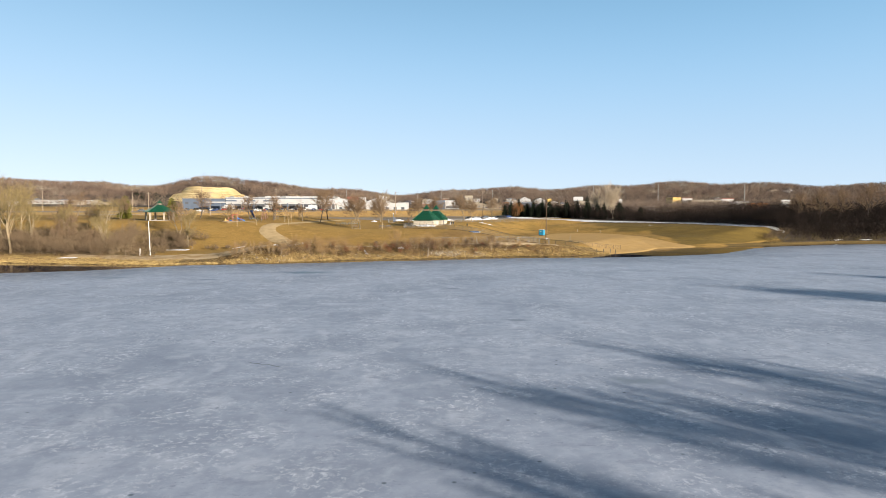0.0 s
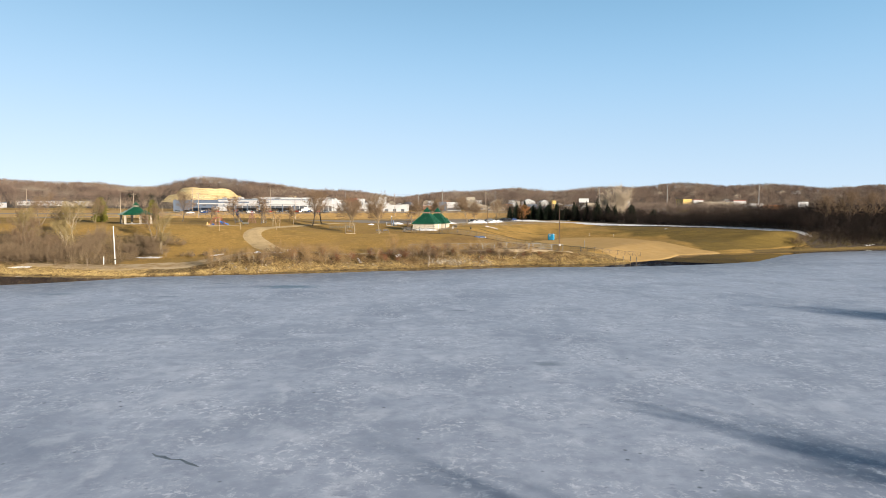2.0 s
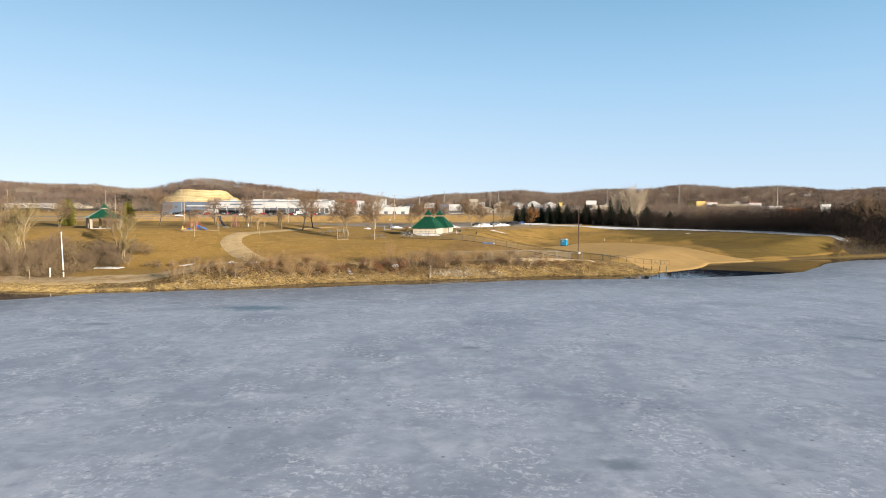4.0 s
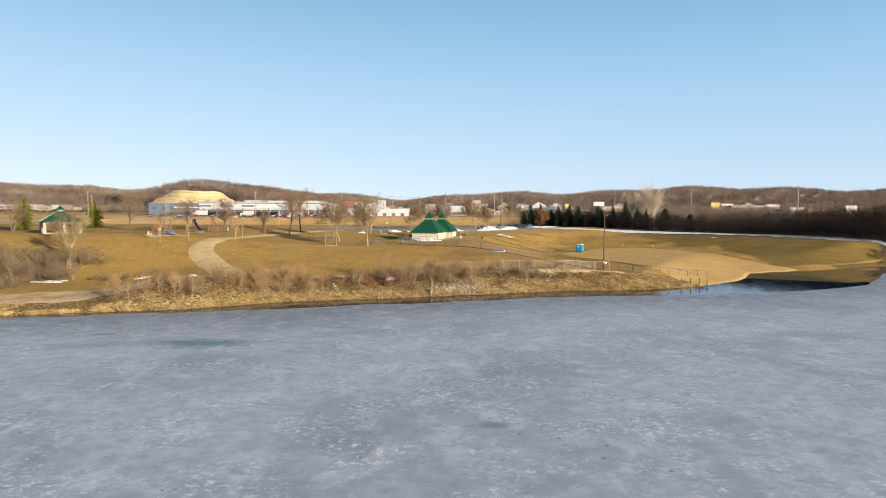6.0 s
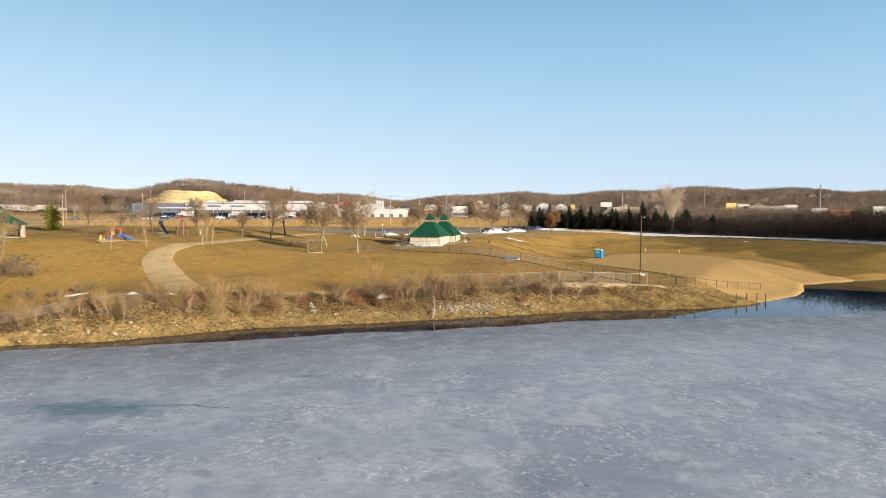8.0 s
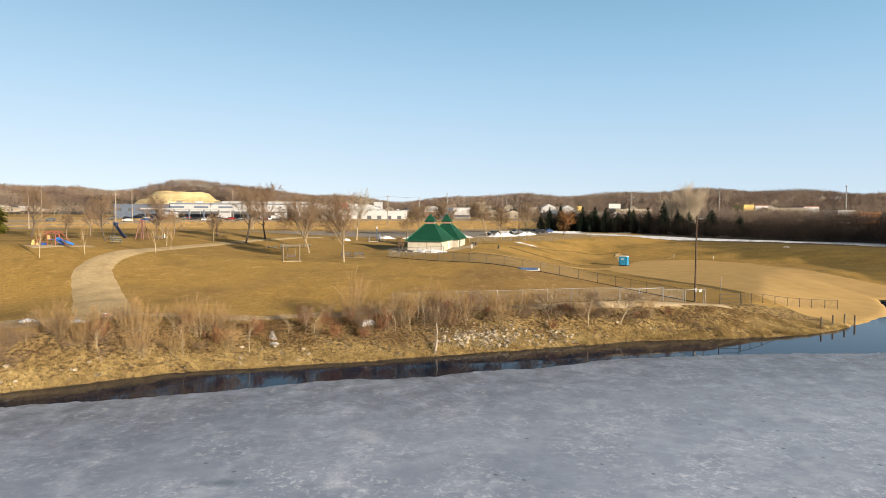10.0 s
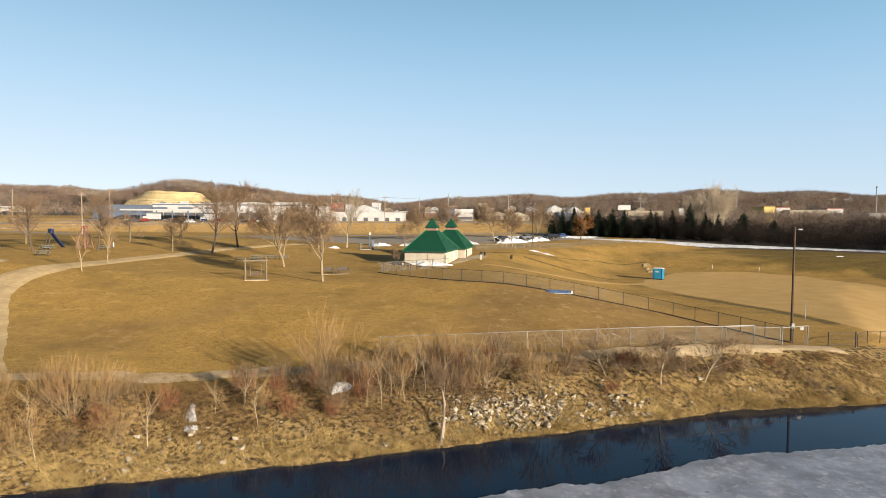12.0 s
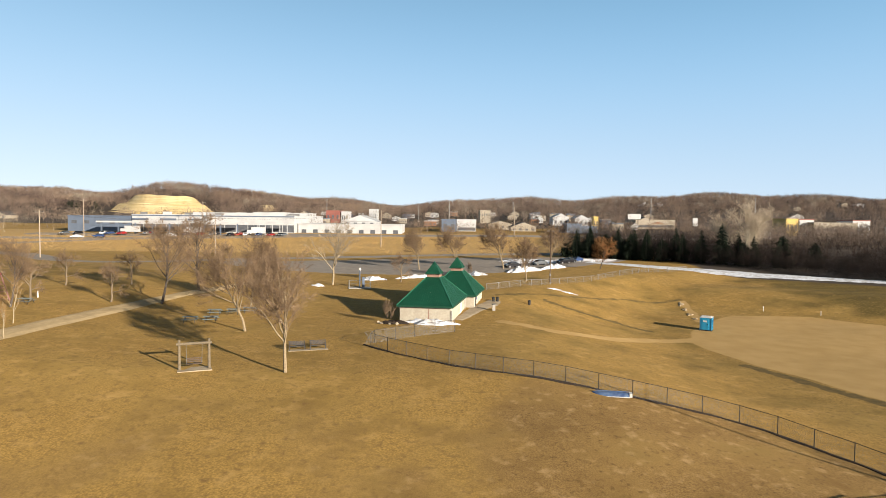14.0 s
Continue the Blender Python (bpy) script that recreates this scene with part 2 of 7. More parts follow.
GROUND, ICE, WATER = ground_material(), ice_material(), water_material()
GRAVEL = mat("gravel", (0.437, 0.326, 0.183), (0.361, 0.267, 0.145), 0.5, 0.95, 0.02, 0.1, c=(0.293, 0.218, 0.123), c_size=3.0, place="World", spec=0.02)
TRACK = mat("dirt_track", (0.420, 0.325, 0.208), (0.325, 0.250, 0.158), 0.4, 0.95, 0.03, 0.15, c=(0.262, 0.180, 0.092), c_size=2.5, place="World", spec=0.02)
ASPHALT = mat("asphalt", (0.26, 0.225, 0.19), (0.205, 0.178, 0.15), 1.5, 0.9, 0.01, 0.1, c=(0.224, 0.195, 0.166), c_size=8.0, place="World", spec=0.03)
CONCRETE = mat("concrete", (0.332, 0.307, 0.266), (0.257, 0.241, 0.216), 0.6, 0.9, 0.006, 0.05, spec=0.2)
SNOW = mat("snow", (0.70, 0.72, 0.76), (0.50, 0.51, 0.54), 0.4, 0.7, 0.08, 0.25, c=(0.33, 0.31, 0.29), c_size=1.1, place="World", spec=0.2)
BLOCK = mat("split_face_block", (0.43, 0.385, 0.305), (0.36, 0.32, 0.255), 0.25, 0.9, 0.01, 0.08, c=(0.32, 0.28, 0.22), c_size=1.5, vary=0.08, spec=0.2)
GREEN_PALE = mat("pale_green_ridge_trim", (0.020, 0.120, 0.070), (0.016, 0.100, 0.058), 0.8, 0.4, spec=0.5)
GREEN = mat("green_metal_roof", (0.005, 0.056, 0.030), (0.004, 0.046, 0.024), 1.2, 0.45, 0.0, spec=0.5)
GREEN_DARK = mat("green_trim", (0.005, 0.050, 0.027), (0.004, 0.042, 0.022), 1.0, 0.45, spec=0.5)
LOUVRE = mat("louvre_band", (0.282, 0.166, 0.124), (0.207, 0.124, 0.091), 0.3, 0.7)
WHITE = mat("white_paint", (0.564, 0.556, 0.531), (0.481, 0.473, 0.448), 0.7, 0.55, c=(0.457, 0.440, 0.398), c_size=2.0)
BLUE_PLASTIC = mat("blue_plastic", (0.017, 0.249, 0.415), (0.015, 0.216, 0.373), 0.6, 0.4, spec=0.5)
BLUE_DEEP = mat("deep_blue_paint", (0.012, 0.028, 0.085), (0.010, 0.022, 0.065), 0.5, 0.5, spec=0.3)
BLUE = mat("blue_paint", (0.017, 0.058, 0.207), (0.017, 0.050, 0.166), 0.5, 0.4, spec=0.5)
RED = mat("red_paint", (0.299, 0.066, 0.046), (0.241, 0.054, 0.037), 0.5, 0.45, spec=0.5)
YELLOW = mat("yellow_plastic", (0.480, 0.330, 0.130), (0.410, 0.280, 0.105), 0.5, 0.45, spec=0.5)
STEEL = mat("galvanised_steel", (0.235, 0.232, 0.222), (0.170, 0.168, 0.163), 0.3, 0.55, metal=0.5)
DARK_STEEL = mat("dark_steel", (0.058, 0.051, 0.046), (0.042, 0.037, 0.033), 0.3, 0.6, metal=0.3)
BLACK = mat("black_plastic", (0.017, 0.017, 0.018), (0.025, 0.025, 0.025), 0.4, 0.5)
GLASS = mat("dark_glass", (0.017, 0.021, 0.025), (0.025, 0.029, 0.033), 1.5, 0.08, spec=0.6)
TIMBER = mat("weathered_timber", (0.165, 0.130, 0.084), (0.105, 0.083, 0.054), 0.15, 0.9, 0.006, 0.05)
POLE_WOOD = mat("dark_pole_wood", (0.083, 0.051, 0.033), (0.058, 0.037, 0.025), 0.3, 0.9)
POLE_GREY = mat("grey_pole_wood", (0.299, 0.241, 0.183), (0.224, 0.183, 0.141), 0.3, 0.9)
BARK = mat("bark", (0.174, 0.132, 0.087), (0.112, 0.084, 0.055), 0.12, 0.95, 0.01, 0.05)
BARK_DARK = mat("dark_bark", (0.083, 0.066, 0.053), (0.054, 0.043, 0.035), 0.12, 0.95, 0.01, 0.05)
BARK_TAN = mat("tan_bark", (0.257, 0.195, 0.118), (0.174, 0.132, 0.080), 0.2, 0.9, 0.01, 0.06)
BARK_PALE = mat("pale_bark", (0.332, 0.271, 0.178), (0.241, 0.191, 0.122), 0.2, 0.9, 0.01, 0.06)
TWIG = mat("brown_twigs", (0.200, 0.136, 0.084), (0.130, 0.088, 0.055), 0.6, 0.95, vary=0.25, island=True, spec=0.1)
TWIG_RED = mat("red_twigs", (0.200, 0.090, 0.048), (0.145, 0.065, 0.034), 0.6, 0.9, vary=0.25, island=True, spec=0.1)
TWIG_TAN = mat("tan_twigs", (0.277, 0.175, 0.079), (0.204, 0.127, 0.059), 0.6, 0.95, vary=0.25, island=True, spec=0.1)
# greyed against the nearer twigs: distance haze put into the far woods' colour
TWIG_HAZE_GREY = mat("haze_grey_twigs", (0.166, 0.119, 0.092), (0.093, 0.069, 0.057), 9.0, 0.95, c=(0.206, 0.146, 0.102), c_size=45.0, vary=0.08, island=True, spec=0.1)
TWIG_BROWN = mat("umber_twigs", (0.071, 0.049, 0.038), (0.041, 0.029, 0.022), 6.0, 0.95, vary=0.2, island=True, spec=0.1)
BARK_CHALK = mat("chalky_bark", (0.450, 0.378, 0.280), (0.342, 0.284, 0.208), 0.4, 0.9)
TWIG_CHALK = mat("chalky_twigs", (0.450, 0.370, 0.272), (0.360, 0.292, 0.216), 2.0, 0.95, vary=0.2, island=True, spec=0.1)
TWIG_BRUSH = mat("brush_twigs", (0.20, 0.150, 0.115), (0.115, 0.088, 0.070), 7.0, 0.95, vary=0.25, island=True, spec=0.1)
TWIG_UMBER = mat("tangled_twigs", (0.185, 0.132, 0.082), (0.105, 0.074, 0.047), 0.8, 0.95, vary=0.3, island=True, spec=0.1)
TWIG_CREAM = mat("cream_twigs", (0.225, 0.187, 0.142), (0.158, 0.129, 0.099), 9.0, 0.95, vary=0.12, island=True, spec=0.1)
TWIG_DIM = mat("dim_twigs", (0.083, 0.058, 0.048), (0.053, 0.038, 0.032), 9.0, 0.95, vary=0.15, island=True, spec=0.1)
# near black: the thicket's shade on itself is put into this colour
TWIG_SHADED = mat("shaded_thicket_twigs", (0.027, 0.019, 0.016), (0.014, 0.011, 0.009), 5.0, 0.95, vary=0.12, island=True, spec=0.1)
TWIG_PALE = mat("pale_twigs", (0.299, 0.249, 0.183), (0.224, 0.183, 0.133), 2.0, 0.95, vary=0.25, island=True, spec=0.1)
TWIG_WILLOW = mat("willow_twigs", (0.230, 0.175, 0.080), (0.160, 0.120, 0.055), 0.8, 0.95, vary=0.25, island=True, spec=0.1)
LITTER = mat("leaf_litter", (0.050, 0.037, 0.028), (0.027, 0.020, 0.016), 0.2, 0.95, 0.05, 0.1, place="World", spec=0.1)
UNDERGROWTH = mat("bank_undergrowth", (0.125, 0.075, 0.035), (0.062, 0.037, 0.018), 1.2, 0.95, vary=0.25, island=True, spec=0.1)
TWIG_OLIVE = mat("olive_twigs", (0.130, 0.101, 0.049), (0.085, 0.064, 0.032), 0.8, 0.95, vary=0.3, island=True, spec=0.1)
OAK_LEAF = mat("dry_oak_leaves", (0.274, 0.135, 0.052), (0.191, 0.096, 0.039), 0.6, 0.9, vary=0.3, island=True, spec=0.1)
NEEDLE = mat("spruce_needles", (0.014, 0.020, 0.012), (0.008, 0.012, 0.007), 0.8, 0.9, vary=0.35, island=True, spec=0.1)
NEEDLE_PALE = mat("pine_needles", (0.123, 0.114, 0.021), (0.078, 0.077, 0.015), 0.8, 0.9, vary=0.35, island=True, spec=0.1)
STONE = mat("limestone_rubble", (0.38, 0.325, 0.245), (0.19, 0.156, 0.113), 0.3, 0.95, 0.03, 0.1, vary=0.4, spec=0.15)
STRAW = mat("dead_grass", (0.495, 0.364, 0.157), (0.247, 0.170, 0.071), 0.9, 0.95, vary=0.5, island=True, spec=0.1)
WEED = mat("dead_weeds", (0.300, 0.193, 0.090), (0.131, 0.085, 0.041), 0.9, 0.95, vary=0.4, island=True, spec=0.1)
REED = mat("dry_reeds", (0.500, 0.319, 0.117), (0.360, 0.222, 0.079), 6.0, 0.95, vary=0.2, island=True, spec=0.1)
TAN_WALL = mat("tan_wall", (0.315, 0.274, 0.212), (0.274, 0.237, 0.183), 1.5, 0.9)
BRICK_WALL = mat("brown_brick_wall", (0.249, 0.129, 0.075), (0.199, 0.100, 0.058), 1.0, 0.9)
SHOP_WHITE = mat("white_metal_cladding", (0.40, 0.40, 0.395), (0.33, 0.33, 0.33), 4.0, 0.6)
SHOP_GREY = mat("blue_grey_cladding", (0.100, 0.124, 0.166), (0.083, 0.104, 0.141), 3.0, 0.5)
SHOP_RED = mat("red_cladding", (0.235, 0.085, 0.065), (0.200, 0.070, 0.055), 3.0, 0.6)
ORANGE_BRICK = mat("orange_brick", (0.415, 0.158, 0.050), (0.349, 0.133, 0.042), 3.0, 0.8)
SHINGLE = mat("dark_shingles", (0.075, 0.066, 0.062), (0.054, 0.048, 0.046), 1.0, 0.9)


# ---- the lie of the land ----
SHORE = [(-3000, 170), (-400, 165), (-102, 146), (-76, 141.5), (-63, 139.5), (-52, 143), (-38, 147), (-26, 155), (-11, 159.5), (8, 166.5), (19, 170.7), (31, 172.5),
         (40, 175), (48, 180), (55, 186), (60, 190), (65, 197), (72, 209), (86, 216), (113, 229), (140, 242), (160, 252), (230, 256), (600, 200), (3000, 60)]


def smooth(a, b, v):
    s = np.clip((np.asarray(v, float) - a) / (b - a), 0, 1)
    return s * s * (3 - 2 * s)


def wave(x, y, size, turn=0.0):
    """A cheap uneven field in -1..1, the same at every build."""
    a, b = x / size, y / size
    return (np.sin(a * 1.7 + 1.3 * np.sin(b * 1.1 + turn)) + np.sin(b * 1.9 - 1.1 * np.sin(a * 1.3 + 2 * turn)) + np.sin((a + b) * 1.37 + turn)) / 3


def shore(x):
    xs, ys = zip(*SHORE)
    return np.interp(x, xs, ys)


def ragged_shore(x):
    x = np.asarray(x, float)
    return 0.45 * wave(x, 0 * x, 2.1) + 0.2 * np.sin(x * 2.3)


def south(x):
    return np.interp(x, [-3000, -300, 0, 25, 40, 60, 80, 100, 130, 220, 500, 3000], [-420, -300, -110, -30, 0, 14, 36, 60, 78, 110, 135, 20])


def land(x, y):
    """The ground's height over the lake's level."""
    x, y = np.asarray(x, float), np.asarray(y, float)
    d = (y - shore(x)) * 0.93
    d = d - ragged_shore(x) * np.exp(-np.abs(d) / 2.0)
    # the park's lawn, which climbs from the trail to the car park
    lawn = np.interp(y, [150, 168, 178, 190, 203, 228, 260, 300, 350, 400, 440, 700, 1200], [2.0, 2.3, 3.3, 4.9, 6.1, 6.5, 7.4, 7.9, 8.9, 11.0, 13.2, 17, 22])
    lawn = lawn + 2.6 * smooth(-20, -75, x) * smooth(172, 204, y) * (1 - smooth(260, 330, y))
    lawn = lawn + (1.0 * smooth(-22, -34, x) - 1.7 * smooth(-44, -58, x)) * (1 - smooth(163, 182, y))
    # the beach and ball field to the east, with the bank that climbs to the snowy track
    rise = y - (302 - 0.55 * np.clip(x - 40, 0, 110))
    field = 2.3 + 0.5 * smooth(-70, -30, rise) + 3.3 * smooth(-34, -6, rise) + 2.0 * smooth(0, 60, rise) * (1 - smooth(60, 110, x)) + 1.1 * smooth(0, 24, rise) + 7 * smooth(40, 260, rise) + 6 * smooth(260, 800, rise)
    left = np.interp(y, [150, 170, 185, 200, 250, 285, 310], [18, 16, 6, 3, 2, 20, 60])
    w = smooth(left, left + 30, x)
    flat = lawn * (1 - w) + field * w
    # bank down to the water: stony and steep on the west, a beach slope on the east
    wide = np.interp(x, [-90, -70, -52, -40, -20, 0, 30, 38, 50, 62, 75, 95], [10, 14, 14, 9, 9, 7.6, 6.6, 9, 22, 34, 28, 14])
    k = np.clip(d / wide, 0, 1)
    z = flat * (0.55 * k + 0.45 * smooth(0, 1, k)) + 0.12 * smooth(0, 0.5, d)
    z = np.where(d < 0, np.maximum(d * 0.35, -3.0), z)
    # low unevenness
    z = z + np.where(d > 0, np.clip(d / 12, 0, 1) * (0.07 * wave(x, y, 6.0) + 0.12 * wave(x, y, 19.0, 1.0)), 0)
    # the lake's far side, behind the start of the walk
    s = south(x) - y
    z = np.where(s > -10, np.where(s > 0, 3.2 * smooth(0, 16, s), np.maximum(-0.3 * -s, -3.0)), z)
    # hills behind the town
    r = np.hypot(x, y)
    az = np.degrees(np.arctan2(x, np.maximum(y, 1e-3)))
    far = smooth(480, 1350, y)
    ridge = 29 + 5 * np.sin(az * 0.33 + 0.6) + 2.5 * np.sin(az * 0.9 + 2) + 8 * smooth(6, 26, az) + 13 * smooth(-14, -30, az) - 12 * np.exp(-((az + 3) / 7.0) ** 2) + 7.5 * np.exp(-((az - 14.5) / 6.5) ** 2) + 7 * smooth(22, 30, az) + 7 * np.exp(-((az + 8) / 3.5) ** 2)
    z = z + far * ridge
    z = z + 18.5 * np.exp(-(((x + 318) / 80.0) ** 2 + ((y - 900) / 85.0) ** 2)) + 3 * np.exp(-(((x + 190) / 60.0) ** 2 + ((y - 900) / 90.0) ** 2))
    z = z - 5.5 * np.exp(-(((x + 267) / 75.0) ** 2 + ((y - 705) / 55.0) ** 2))
    z = z + 4 * np.exp(-(((x - 420) / 120.0) ** 2 + ((y - 560) / 150.0) ** 2))
    return z


# ---- mesh helpers ----
def obj(name, verts, faces, material, parent=None, label=""):
    me = bpy.data.meshes.new(name)
    me.from_pydata([tuple(v) for v in verts], [], [tuple(f) for f in faces])
    me.materials.append(material)
    me.update()
    ob = new(name, me)
    if parent:
        ob.parent = parent
    if label:
        ob["label"] = label
    return ob


def soup(name, corners, material, parent=None, sides=3):
    """One mesh of loose triangles or quads from an array of corners (n, sides, 3)."""
    corners = np.asarray(corners, np.float32).reshape(-1, sides, 3)
    n = len(corners)
    me = bpy.data.meshes.new(name)
    me.vertices.add(n * sides)
    me.vertices.foreach_set("co", corners.ravel())
    me.loops.add(n * sides)
    me.loops.foreach_set("vertex_index", np.arange(n * sides, dtype=np.int32))
    me.polygons.add(n)
    me.polygons.foreach_set("loop_start", np.arange(0, n * sides, sides, dtype=np.int32))
    me.materials.append(material)
    me.update(calc_edges=True)
    me.validate()
    ob = new(name, me)
    if parent:
        ob.parent = parent
    return ob


def part(name, bm, material, parent, label="", bevel=0.0):
    if bevel:
        bmesh.ops.bevel(bm, geom=list(bm.edges), offset=bevel, segments=2, affect="EDGES", profile=0.7)
    me = bpy.data.meshes.new(name)
    bm.to_mesh(me)
    bm.free()
    me.materials.append(material)
    ob = new(name, me)
    if parent:
        ob.parent = parent
    if label:
        ob["label"] = label
    return ob


def box(sx, sy, sz, at=(0, 0, 0), turn=0.0, tilt=0.0):
    """A box that stands on at."""
    bm = bmesh.new()
    bmesh.ops.create_cube(bm, size=1)
    bmesh.ops.scale(bm, vec=(sx, sy, sz), verts=bm.verts)
    bmesh.ops.translate(bm, vec=(0, 0, sz / 2), verts=bm.verts)
    if turn or tilt:
        bmesh.ops.transform(bm, matrix=Euler((radians(tilt), 0, radians(turn))).to_matrix().to_4x4(), verts=bm.verts)
    bmesh.ops.translate(bm, vec=at, verts=bm.verts)
    return bm


def rod(p, q, r, r2=None, sides=8):
    """A round bar from p to q."""
    bm = bmesh.new()
    p, q = Vector(p), Vector(q)
    bmesh.ops.create_cone(bm, segments=sides, radius1=r, radius2=r if r2 is None else r2, depth=(q - p).length, cap_ends=True)
    m = Matrix.Translation((p + q) / 2) @ (q - p).to_track_quat("Z", "Y").to_matrix().to_4x4()
    bmesh.ops.transform(bm, matrix=m, verts=bm.verts)
    return bm


def prism(points, z0, z1):
    bm = bmesh.new()
    low = [bm.verts.new((x, y, z0)) for x, y in points]
    high = [bm.verts.new((x, y, z1)) for x, y in points]
    n = len(points)
    bm.faces.new(low[::-1])
    bm.faces.new(high)
    for i in range(n):
        bm.faces.new((low[i], low[(i + 1) % n], high[(i + 1) % n], high[i]))
    return bm


def joined(*bms):
    out = bmesh.new()
    for b in bms:
        me = bpy.data.meshes.new("tmp")
        b.to_mesh(me)
        b.free()
        out.from_mesh(me)
        bpy.data.meshes.remove(me)
    return out


def thing(name, x, y, z=None, turn=0.0, label="", category="", group="", kind=""):
    e = new(name)
    e.matrix_basis = pose(x, y, float(land(x, y)) if z is None else z, 0, 0, turn)
    e.empty_display_size = 0.2
    return tagged(e, label, category, group, kind)


# ---- ground, lake ----
LAWN_FENCE = [(-2.6, 223.6), (-7.1, 220.7), (-13.0, 215.5), (-9.2, 211.5), (-3.2, 206.4), (2.5, 203.2), (9.7, 200.9), (12.2, 200.3), (18.0, 199.2), (21.1, 197.8), (23.4, 196), (26.7, 190.7), (28.4, 186.5), (30.2, 183.2)]

def steps(lo, hi, fine, far_lo, far_hi, growth=1.085):
    mid = list(np.arange(lo, hi + fine / 2, fine))
    out, v, s = [], lo, fine
    while v > far_lo:
        s *= growth
        v -= s
        out.append(v)
    head = out[::-1]
    out, v, s = [], mid[-1], fine
    while v < far_hi:
        s *= growth
        v += s
        out.append(v)
    return np.array(head + mid + out)


def ice_rim(x):
    xs = [-3000, -300, -120, -84, -70, -64, -58, -50, -41, -27, -22, -16, -10, -2, 6, 16, 26, 34, 42, 50, 54, 68, 81, 92, 103, 116, 142, 165, 260, 3000]
    ys = [60, 80, 108, 120, 126, 131, 137, 140, 142.5, 146, 148, 150.4, 152.5, 154.2, 157.3, 161.3, 163.1, 163.9, 164.3, 166.6, 168.0, 173.7, 181.3, 194, 208, 219, 231, 239, 245, 30]
    x = np.asarray(x, float)
    return np.interp(x, xs, ys) + 0.5 * wave(x, x * 0, 3.0, 2.0) + 0.11 * np.sin(x * 1.9 + 2 * np.sin(x * 0.43)) + 0.07 * np.sin(x * 4.7 + 2 * np.sin(x * 1.1)) + 0.07 * np.sin(x * 10.3 + 3 * np.sin(x * 2.9))


def segment_distance(x, y, line):
    best = np.full(np.shape(x), 1e9)
    for (ax, ay), (bx, by) in zip(line, line[1:]):
        ux, uy = bx - ax, by - ay
        k = np.clip(((x - ax) * ux + (y - ay) * uy) / (ux * ux + uy * uy), 0, 1)
        best = np.minimum(best, np.hypot(x - ax - k * ux, y - ay - k * uy))
    return best


def build_ground():
    gx = steps(-118, 132, 1.0, -3600, 3600)
    gy = steps(138, 330, 1.0, -900, 3800)
    X, Y = np.meshgrid(gx, gy)
    Zs = land(X, Y)
    nx, ny = len(gx), len(gy)
    idx = np.arange(nx * ny).reshape(ny, nx)
    faces = np.stack([idx[:-1, :-1], idx[:-1, 1:], idx[1:, 1:], idx[1:, :-1]], -1).reshape(-1, 4)
    ob = obj("ground", np.stack([X, Y, Zs], -1).reshape(-1, 3), faces, GROUND)
    ob.data.polygons.foreach_set("use_smooth", np.ones(len(faces), bool))
    d = Y - shore(X)
    rough = np.maximum(smooth(13, 6, d) * smooth(52, 44, X), 0.75 * smooth(-62, -76, X) * smooth(196, 185, Y))
    rough = np.clip(rough, 0, 1)
    # ball field's sandy infield, the beach and the worn run beside it
    north = np.interp(X, [30, 50.9, 63.9, 72.3, 77.3, 82.5, 90], [258, 264.7, 261.5, 254, 236.4, 223.4, 216]) + 0.8 * wave(X, Y, 5.0)
    west = np.interp(Y, [183, 190, 203, 209, 214, 220, 225, 234, 241, 247, 252, 260, 265], [45, 44, 43, 41.8, 39.8, 37.9, 35.8, 34, 33, 36, 40, 46, 50]) + 0.5 * wave(X, Y, 4.0, 1.0)
    sand = smooth(1.5, -1.5, Y - north) * smooth(-1.2, 1.6, X - west) * smooth(182, 186, Y) * smooth(92, 84, X)
    sand = np.maximum(sand, smooth(8, 3, d) * smooth(43, 52, X) * smooth(94, 80, X))
    sand = np.maximum(sand, smooth(1.7, 0.6, segment_distance(X, Y, [(4.1, 231.4), (10.6, 228.8), (19.4, 233.0), (27.0, 239.0), (38, 242.8)])))
    sand = np.maximum(sand, 0.9 * smooth(1.3, 0.4, segment_distance(X, Y, [(42, 257.8), (44.4, 267), (45.7, 276)])))
    sand = np.maximum(sand, 0.62 * smooth(340, 356, Y) * smooth(470, 450, Y))
    worn = 0.85 * smooth(1.7, 0.3, segment_distance(X, Y, [(34.6, 225.0), (36.8, 219.6), (38.6, 213.8), (40.6, 208.6), (41.8, 203), (42.5, 197)]))
    worn = np.maximum(worn, 0.6 * smooth(1.6, 0.2, segment_distance(X, Y, [(4.4, 255.5), (18.7, 263.0), (32.6, 273.4), (45.7, 277.4)])))
    worn = np.maximum(worn, 0.78 * smooth(1.6, 0.2, segment_distance(X, Y, [(14, 256.5), (17, 254.5), (25.4, 251.5), (30, 247)])))
    # fence foot: dead grass, with the mesh's shadow put into its tone
    worn = np.maximum(worn, 0.62 * smooth(0.9, 0.2, segment_distance(X, Y, LAWN_FENCE[2:])))
    green = 0.75 * smooth(45, 85, X) * smooth(246, 262, Y - 0.0 * X) * smooth(330, 310, Y)
    green = np.maximum(green, 0.3 * smooth(173, 178, Y) * smooth(202, 192, Y) * smooth(-62, -42, X) * smooth(46, 36, X))
    green = np.maximum(green, 0.45 * smooth(-60, -75, X) * smooth(200, 215, Y) * smooth(300, 280, Y))
    green = np.maximum(green, 0.40 * smooth(0, 8, X) * smooth(201, 206, Y) * smooth(300, 285, Y))
    green = np.maximum(green, 0.95 * smooth(78, 90, X) * smooth(3, 6, d) * smooth(330, 310, Y))
    wood = smooth(470, 620, Y)
